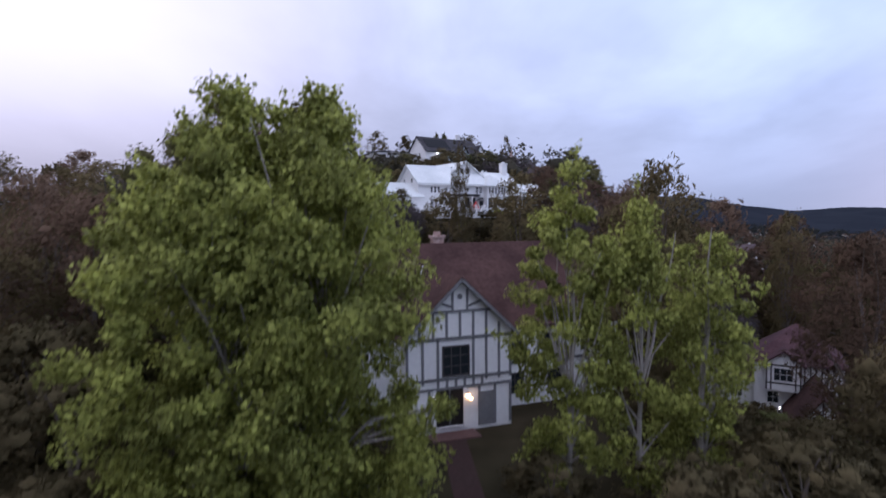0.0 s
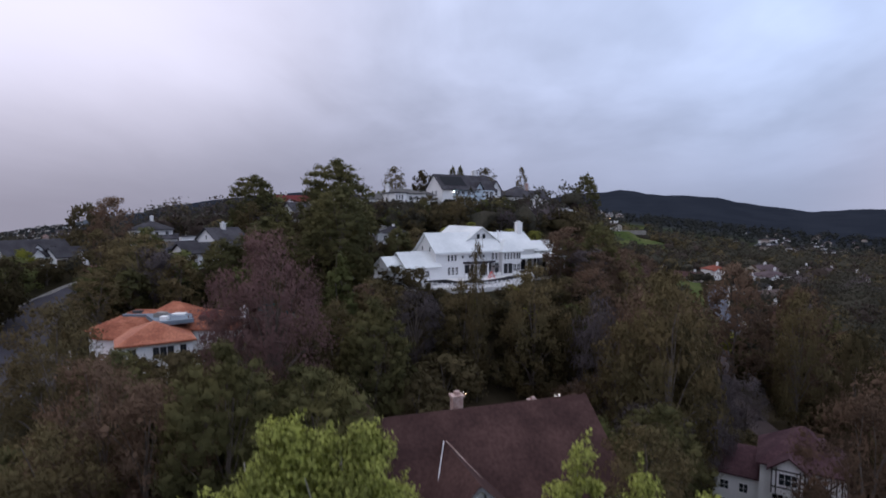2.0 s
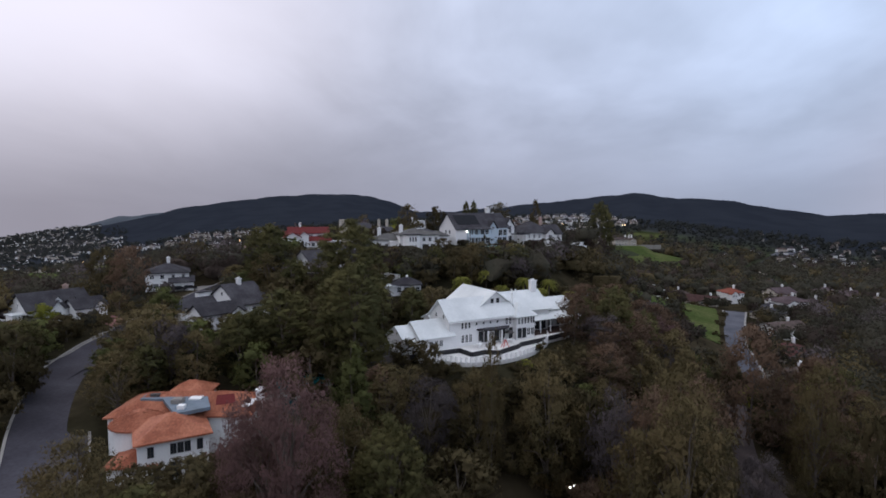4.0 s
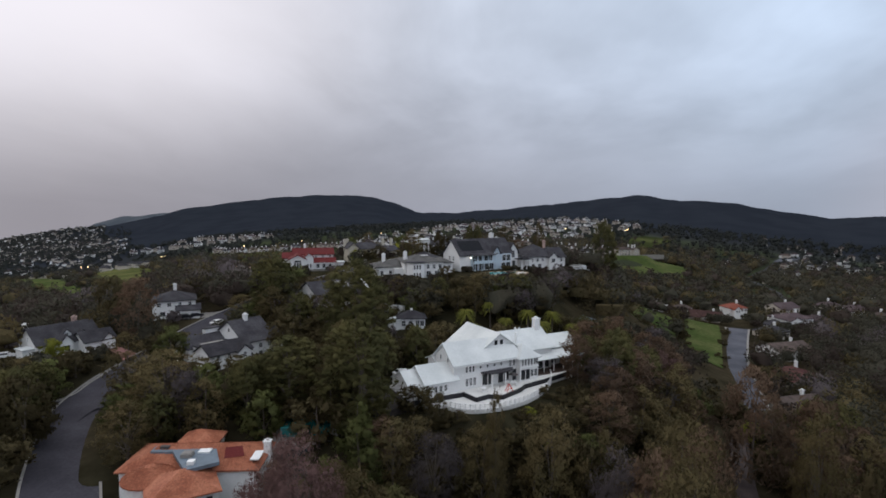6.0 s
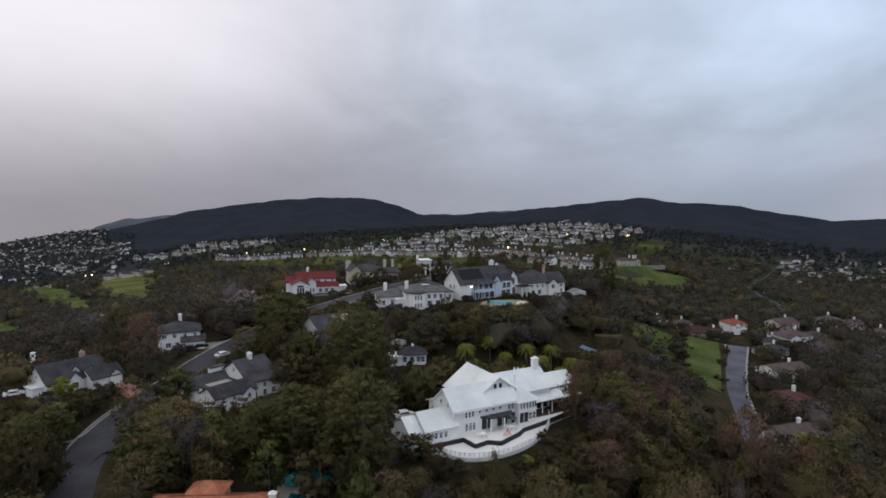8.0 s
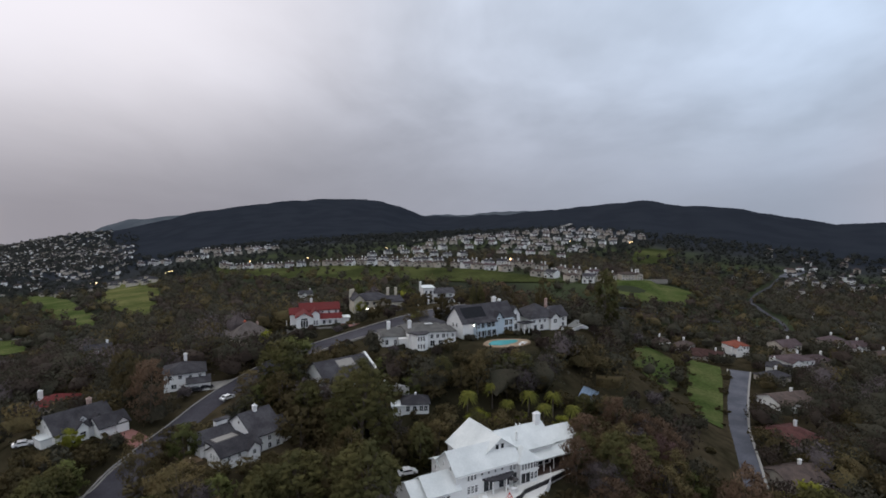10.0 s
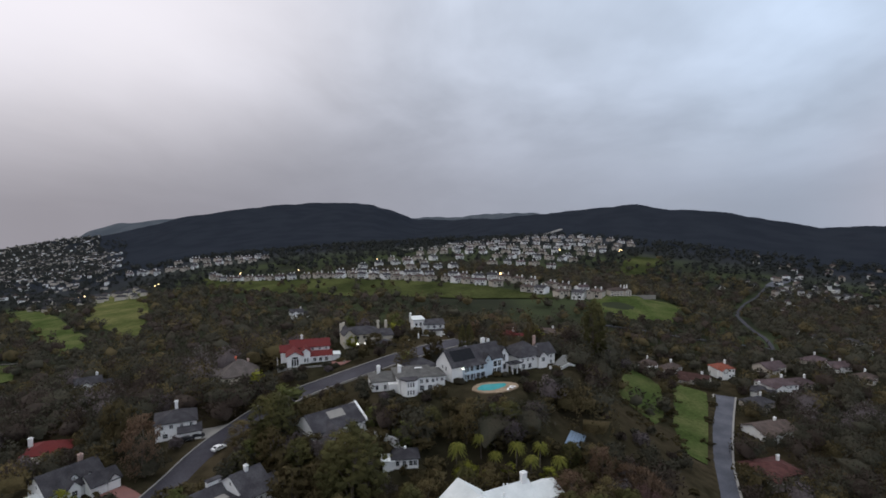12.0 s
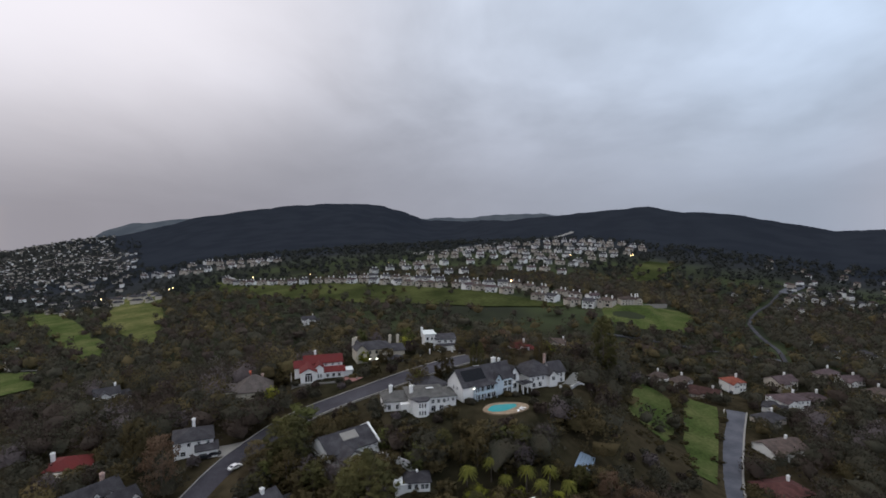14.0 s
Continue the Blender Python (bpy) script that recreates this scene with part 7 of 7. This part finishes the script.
# named trees of the slopes: kind, x, y, height of the top, half width of the crown
NAMED = [("pine", -2.2, 208, 45.0, 1.5), ("pine", 0.8, 210, 45.2, 1.6), ("olive", 11.0, 212, 44.4, 4.4), ("olive", 25.4, 222, 45.6, 2.6), ("oak", -13.5, 200, 42.5, 3.6), ("olive", -22.5, 194, 43.5, 4.0),
         ("olive", 6, 91.5, 13, 4.5), ("oak", 12.5, 94, 13.5, 4.6), ("green", 0, 91, 12.5, 4.2), ("olive", 18, 97, 14, 4.5), ("oak", -5.5, 90, 12, 4.2), ("olive", 21.5, 91, 13.5, 4.5), ("oak", 9, 86, 10, 4.5),
         ("pine", -35.8, 100, 26.9, 5.8), ("olive", -60, 99, 24.0, 7.2), ("olive", -75.7, 112, 24, 4.2), ("oak", -81, 90, 21, 6), ("rust", 26.0, 130, 24.5, 4.6), ("rust", 68, 110, 14, 6.5), ("olive", 45, 125, 14, 6),
         ("pine", -27.5, 120.5, 39.6, 8.0), ("olive", 25.2, 65, 20.0, 6.4), ("olive", 31.5, 82, 20.0, 6.6), ("grey", 20.5, 78, 17.5, 4.5), ("oak", 31, 74, 14, 5), ("olive", 20.5, 69, 14, 4), ("green", -66, 97, 18, 4.5), ("olive", -71, 105, 17, 4.5), ("oak", -74, 116, 17, 4.5), ("pine", -20.8, 92.5, 32.6, 6.6), ("pine", -55.6, 147, 38, 6.2), ("rust", -93, 144, 32, 5.6), ("oak", -110, 160, 30, 6),
         ("mauve", -20.8, 56, 26.2, 6.3), ("mauve", -25, 60, 20, 4.5), ("olive", -40, 50, 19.5, 5.5), ("olive", -33, 56, 11.0, 4), ("olive", -47, 57, 13, 4), ("cypress", -17.6, 78.5, 23.4, 3.8), ("oak", -16.6, 59.8, 14, 3.4),
         ("rust", 49, 57, 12.4, 6.4), ("grey", 37.5, 76, 6.5, 2.6), ("oak", 0, 87, 8, 4.5), ("oak", 7.5, 89, 8, 4.5), ("olive", -5.5, 83, 9, 4), ("oak", 13.5, 83, 8, 4), ("oak", 2.5, 95, 10, 4), ("pine", 61.5, 264, 46, 5.8), ("oak", 66, 90, 9, 5), ("rust", 38, 92, 14, 6), ("oak", -10, 71, 9.5, 4.6), ("grey", -6.8, 80.5, 17.5, 4.2), ("olive", 0.4, 82.5, 17.5, 4.4), ("olive", 11.4, 83, 20.4, 5.2), ("oak", -13, 64, 8, 4.6), ("oak", -2.5, 84, 12.5, 4.2), ("oak", 17.5, 86, 13.5, 4.6), ("mauve", 25.2, 100, 14.2, 4.6), ("rust", 24.4, 73.5, 18.0, 5.0), ("rust", 36.5, 47.5, 12.0, 6.2), ("grey", 33.5, 74, 3.0, 3.4), 
         ("green", 19, 92, 12.5, 4), ("oak", 25, 82, 13, 5), ("olive", 25, 70, 14, 4.6), ("rust", 24, 98, 18, 4.5), ("grey", 27, 112, 21, 4.5), ("oak", -33, 96, 16, 5),
         ("oak", -39, 101, 16.5, 5), ("olive", -60.2, 87.5, 18, 5), ("olive", -52, 67, 10, 4), ("grey", 51.5, 96, -0.4, 3.6), ("oak", -70, 108, 16, 5), ("olive", 2.6, 80, 24.0, 1.7), ("grey", -7.0, 94, 18.2, 2.4), ("green", -59, 166, 33.5, 7.5), ("green", -42, 236, 34.5, 3.8), ("olive", -24, 244, 35.5, 3.4), ("rust", -84, 226, 26, 5), ("oak", -9, 171, 32.5, 2.8), ("olive", -33, 232, 33, 3), ("olive", -69, 157, 25.2, 4.5), ("rust", 60.8, 120, 17.5, 7), ("olive", 64, 102, 14, 4.6), ("oak", -79, 182, 26, 5.5), ("rust", -29, 40, 17, 4.5),
         ("green", -60, 264, 37, 4.5), ("olive", -52, 266, 39, 4), ("green", -36, 268, 38, 4.5), ("rust", 4, 248, 38, 4), ("rust", 11, 254, 40, 4.5), ("rust", 19, 247, 37, 4), ("oak", -8, 246, 36, 4.5), ("oak", 30, 246, 37, 5),
         ("oak", 38, 240, 34, 5), ("olive", -76, 240, 33, 5), ("oak", -84, 250, 31, 6), ("oak", -30, 184, 31.5, 3.0), ("oak", -12, 163, 27, 4.5), ("olive", 18, 168, 27, 4), ("oak", 26, 176, 27, 4.5), ("oak", 34, 186, 28, 5), ("green", -34, 166, 29, 3.5),
         ("grey", -6.5, 97, 13.6, 3.6), ("olive", 2.5, 95, 14.0, 3.4), ("olive", 9, 97, 14.6, 4.2), ("green", 15.5, 96, 15.0, 4.2), ("oak", 21, 101, 15.5, 4.4), ("oak", 1, 80.5, 4.5, 3.2), ("oak", 6, 83.5, 4.5, 3.4), ("oak", -4, 79, 5.5, 3.6), ("oak", 11.5, 84, 5, 3.4), ("oak", -9, 66, 7, 3.4), ("oak", 9.5, 21, 3.4, 3.4), ("oak", 15, 23, 3.6, 3.8), ("green", 13, 31.5, 3.6, 3.2), ("oak", 4.8, 24.5, 2.4, 2.2), ("oak", -17, 25, 6.0, 4.2), ("oak", -22, 29, 8.0, 4.5), ("rust", -24, 38, 15.5, 5.0),
         ("oak", -14.5, 20, 3.5, 3.2), ("olive", -28, 33, 14, 4.5), ("oak", -3.6, 28.5, 2.2, 2.0), ("rust", 52, 44, 9.5, 4.5)]
BASE = {k: s[3] for k, s in SPEC.items()}
placed = []
for kind, x, y, top, wide in NAMED:
    if np.min((_westpts[:, 0] - x) ** 2 + (_westpts[:, 1] - y) ** 2) < 42:
        continue
    g0 = ground_at(x, y)
    tall = top - g0
    if tall < 7.5 and kind not in ("shrub", "lime"):
        kind, wide = "oak", min(wide, tall * 0.75)
    d = math.hypot(x, y)
    src = FINE if d < 66 else NEAR if d < 126 else KINDS
    plant(src[kind], x, y, wide / SPEC[kind][4], (x * 37 + y * 11) % 360, g0, (top - g0) / BASE[kind])
    placed.append((x, y))
for x, y in ((8, 147), (14, 149), (18, 146), (21, 151), (26, 148), (4, 151), (-3, 147)):
    plant(KINDS["palm"], x, y, 0.9 + 0.35 * ((x * 7) % 5) / 5, x * 50)
    placed.append((x, y))
for x, y, s in ((-103.2, 126, 1.1), (-83, 204, 1.2), (-30, 148, 0.8), (0.5, 142, 1.5), (6, 143, 1.1), (-24, 204, 0.9), (12, 146, 0.9), (23, 146, 1.0), (-52, 238, 1.3), (-36, 262, 1.5), (34, 262, 1.3), (93, 150, 2.5), (72, 142, 1.2)):
    plant((NEAR if y < 160 else KINDS)["lime"], x, y, s, x * 20)

# low growth on the bank below the mansion's terrace
rng = np.random.default_rng(9)
for k in range(46):
    a = arc[rng.integers(2, len(arc) - 3)]
    (x, y), = in_mansion([(a[0] + rng.normal(0, 0.8), a[1] - rng.uniform(4.0, 12.0))])
    sc = rng.uniform(0.45, 0.85)
    plant(NEAR["shrub" if rng.random() < 0.8 else "lime" if rng.random() < 0.15 else "shrub"], x, y, sc, rng.uniform(0, 360), None, sc * rng.uniform(0.6, 0.9))


def hedge(p, q, wide, top, seed):
    """A clipped dark hedge between two plan points: a dense body with leaves standing out of it."""
    r = np.random.default_rng(seed)
    a, b = np.array(p, float), np.array(q, float)
    length = np.linalg.norm(b - a)
    t = (b - a) / length
    nrm = np.array((-t[1], t[0]))
    n = int(length * 260)
    u, v, face = r.random(n) * length, (r.random(n) - 0.5) * wide, r.integers(0, 4, n)
    low = min(ground_at(*p), ground_at(*q))
    z = np.where(face < 2, top + r.normal(0, 0.1, n), low + (top - low) * r.random(n))
    v = np.where(face < 2, v, np.where(face == 2, -wide / 2, wide / 2) + r.normal(0, 0.1, n))
    at = np.stack([a[0] + t[0] * u + nrm[0] * v, a[1] + t[1] * u + nrm[1] * v, z], 1)
    out = np.where((face < 2)[:, None], np.array((0, 0, 1.0)), np.concatenate([nrm * 1.0, [0.3]]) * np.where(face == 2, -1.0, 1.0)[:, None])
    ob = thing("hedge", pose(a[0], a[1], low), "tall clipped dark green hedge beside the villa garden", "hedge", "garden hedges")
    at = at - np.array((a[0], a[1], low))
    part("foliage", leaf_mesh("foliage", at, 0.34, r, L_HEDGE, 0.6, 0.0, unit(out), False, None, 0.7), L_HEDGE, ob)
    w = nrm * (wide / 2 - 0.12)
    d = b - a
    part("stem_core", Geo().slab([tuple(-w), tuple(d - w), tuple(d + w), tuple(w)], -0.4, top - low - 0.12), L_HEDGE, ob)


hedge((-54, 97.5), (-30, 103), 2.2, 14.5, 71)
hedge((-50, 106.5), (-30, 109.5), 2.2, 16.5, 72)
hedge((-66, 104), (-54.5, 97.5), 1.8, 12.5, 73)

# shrubs along the edges of the lawns
rng = np.random.default_rng(8)
for nm, o, mt, lb in LAWNS:
    if o[0][1] > 320:
        continue
    for i in range(len(o)):
        a, b = np.array(o[i - 1], float), np.array(o[i], float)
        for k in range(int(np.linalg.norm(b - a) / 5.5)):
            if rng.random() < (0.72 if nm == "sloping_lawn" else 0.3):
                p = a + (b - a) * rng.random() + rng.normal(0, 1.1, 2)
                sc = rng.uniform(0.5, 1.15)
                plant(KINDS["shrub" if rng.random() < 0.7 else "oak"], p[0], p[1], sc if sc > 0.7 else sc * 0.8, rng.uniform(0, 360), None, sc * 0.6)

for k in range(130):
    p = np.array((rng.uniform(64, 128), rng.uniform(205, 318)))
    if np.min((_roadpts[:, 0] - p[0]) ** 2 + (_roadpts[:, 1] - p[1]) ** 2) < 60 or any(inside(o, *p) for _, o, _, _ in LAWNS):
        continue
    sc = rng.uniform(0.45, 1.0)
    plant(KINDS["shrub"], p[0], p[1], sc, rng.uniform(0, 360), None, sc * 0.65)

rng = np.random.default_rng(5)
mid = []
tries = 0
while len(mid) < 310 and tries < 14000:
    tries += 1
    b, d = radians(rng.uniform(-44, 46)), 38 + 127 * rng.random() ** 0.8
    x, y = d * math.sin(b), d * math.cos(b)
    if any((x - p) ** 2 + (y - q) ** 2 < 20 for p, q in placed):
        continue
    top = room_for(x, y)
    if top is None:
        continue
    g0 = ground_at(x, y)
    free = top - g0
    if free < 1.8:
        continue
    right = x > 18
    kind = rng.choice(["oak", "olive", "green", "mauve", "grey", "rust", "pine"], p=[0.33, 0.22, 0.13, 0.01, 0.08, 0.16, 0.07] if right else [0.39, 0.19, 0.16, 0.01, 0.07, 0.06, 0.12])
    if kind == "green" and d < 75 and x < 6:
        kind = "oak"
    base = BASE[kind]
    want = base * rng.uniform(0.75, 1.2)
    hgt = min(want, free)
    if hgt < 3.6:
        kind, base, hgt = "shrub", 3.2, min(free, rng.uniform(2.2, 3.6))
    elif hgt < 6.5 and kind not in ("oak", "green"):
        kind, base = "oak", 9
    sz = hgt / base
    plant((FINE if d < 55 else NEAR if d < FINE_REACH else KINDS)[kind], x, y, min(1.25, 0.35 + 0.65 * sz) * rng.uniform(0.9, 1.1), rng.uniform(0, 360), g0, sz)
    placed.append((x, y))
    mid.append((x, y))


def woods(name, label, material, spots, leaves, leaf, seed, sub=1):
    """Many far trees in one mesh: spots are x, y, height, half width."""
    r = np.random.default_rng(seed)
    s = np.array(spots)
    z = np.concatenate([height(s[i:i + 5000, 0], s[i:i + 5000, 1]) for i in range(0, len(s), 5000)])
    n = len(s)
    u = unit(r.normal(size=(n, leaves, 3)))
    u[:, :, 2] = np.where(u[:, :, 2] < -0.45, -u[:, :, 2], u[:, :, 2])
    lob = 1 + 0.2 * np.sin(u[:, :, :1] * 5 + r.uniform(0, 6, (n, 1, 1))) + 0.15 * np.sin(u[:, :, 1:2] * 7 + r.uniform(0, 6, (n, 1, 1)))
    q = u * (0.62 + 0.46 * r.random((n, leaves, 1))) * lob
    c = np.stack([s[:, 0, None] + q[:, :, 0] * s[:, 3, None], s[:, 1, None] + q[:, :, 1] * s[:, 3, None], z[:, None] + s[:, 2, None] * (0.52 + 0.46 * q[:, :, 2])], 2).reshape(-1, 3)
    inner = (np.stack([s[:, 0], s[:, 1], z + s[:, 2] * 0.45], 1), np.maximum(s[:, 3], s[:, 2] * 0.42) * 0.7, np.tile([0.0, 0.0, 0.4], (n, 1)), sub)
    m = leaf_mesh(name, c, leaf, r, material, 0.7, 0.0, u.reshape(-1, 3), False, inner, 0.5)
    return tagged(new(name, m), label, "woodland", kind="stuff")


def thicket(x, y, s):
    """How thickly trees grow at a place, about 0 to 1."""
    v = math.sin(x / s + 1.7 * math.sin(y / s * 0.7)) + math.sin(y / s * 1.3 + 2.1 * math.sin(x / s * 0.45 + 1)) + 0.7 * math.sin((x + y) / s * 2.3)
    return 0.5 + 0.28 * v


def far_spots(n, seed, bmin, bmax, d0, d1, hmin, hmax, gap, bare=0.0, patch=60.0):
    r = np.random.default_rng(seed)
    res, cells = [], {}
    tries = 0
    while len(res) < n and tries < n * 14:
        tries += 1
        b, d = radians(r.uniform(bmin, bmax)), math.sqrt(r.uniform(d0 ** 2, d1 ** 2))
        x, y = d * math.sin(b), d * math.cos(b)
        if r.random() > 1 - bare + bare * 1.6 * thicket(x, y, patch):
            continue
        key = (int(x / gap), int(y / gap))
        if key in cells:
            continue
        top = room_for(x, y)
        if top is None:
            continue
        free = top - ground_at(x, y)
        if free < 0.8:
            continue
        h = min(hmin + (hmax - hmin) * r.random() ** 1.5, free)
        cells[key] = 1
        res.append((x, y, h, max(1.6, h * r.uniform(0.42, 0.62))))
    return res


near_w = far_spots(760, 41, -45, 46, 150, 340, 7, 16, 6.4)
cut = np.random.default_rng(42).choice(5, len(near_w), p=[0.48, 0.24, 0.14, 0.06, 0.08])
for k, (mt, lb) in enumerate(((L_WOOD, "dark green"), (L_WOODB, "dark brown"), (L_OAK, "mid-green"), (L_OLIVE, "olive-brown"), (L_GREYT, "bare grey"))):
    sp = [s for s, c in zip(near_w, cut) if c == k]
    woods("woodland", lb + " woodland trees covering the hillsides", mt, sp, 265, 1.0, 50 + k, 1)
far_w = far_spots(3200, 43, -45, 46, 335, 800, 5, 15, 6.5, 0.7, 70.0)
far_w += far_spots(900, 47, 13, 46, 335, 900, 6, 14, 7.0)
edge = np.random.default_rng(48)
for nm, o, mt, lb in LAWNS:
    if o[0][1] > 320:
        for i in range(len(o)):
            a, b = np.array(o[i - 1], float), np.array(o[i], float)
            for k in range(int(np.linalg.norm(b - a) / 9)):
                if edge.random() < 0.4 and nm not in ("ridge_lawn", "hill_meadow"):
                    p = a + (b - a) * edge.random() + edge.normal(0, 4.0, 2)
                    far_w.append((p[0], p[1], edge.uniform(5, 10), edge.uniform(3, 6)))
cut = np.random.default_rng(44).choice(3, len(far_w), p=[0.6, 0.22, 0.18])
for k, (mt, lb) in enumerate(((L_WOOD, "dark green"), (L_OAK, "mid-green"), (L_WOODB, "dark brown"))):
    sp = [s for s, c in zip(far_w, cut) if c == k]
    woods("woodland", lb + " far woodland on the valley slopes", mt, sp, 50, 1.6, 60 + k)
farther = far_spots(2600, 45, -46, 46, 800, 1350, 6, 14, 9, 0.4, 110.0) + far_spots(1900, 46, -47, -34.5, 1350, 3000, 7, 14, 14) + far_spots(90, 49, -34.5, -32.5, 1350, 2600, 6, 12, 20)
woods("woodland", "dark green distant woodland under the mountains", L_FARWOOD, farther, 14, 3.0, 70)
for k in _proto:
    for c in list(k.children_recursive):
        bpy.data.objects.remove(c)
    bpy.data.objects.remove(k)
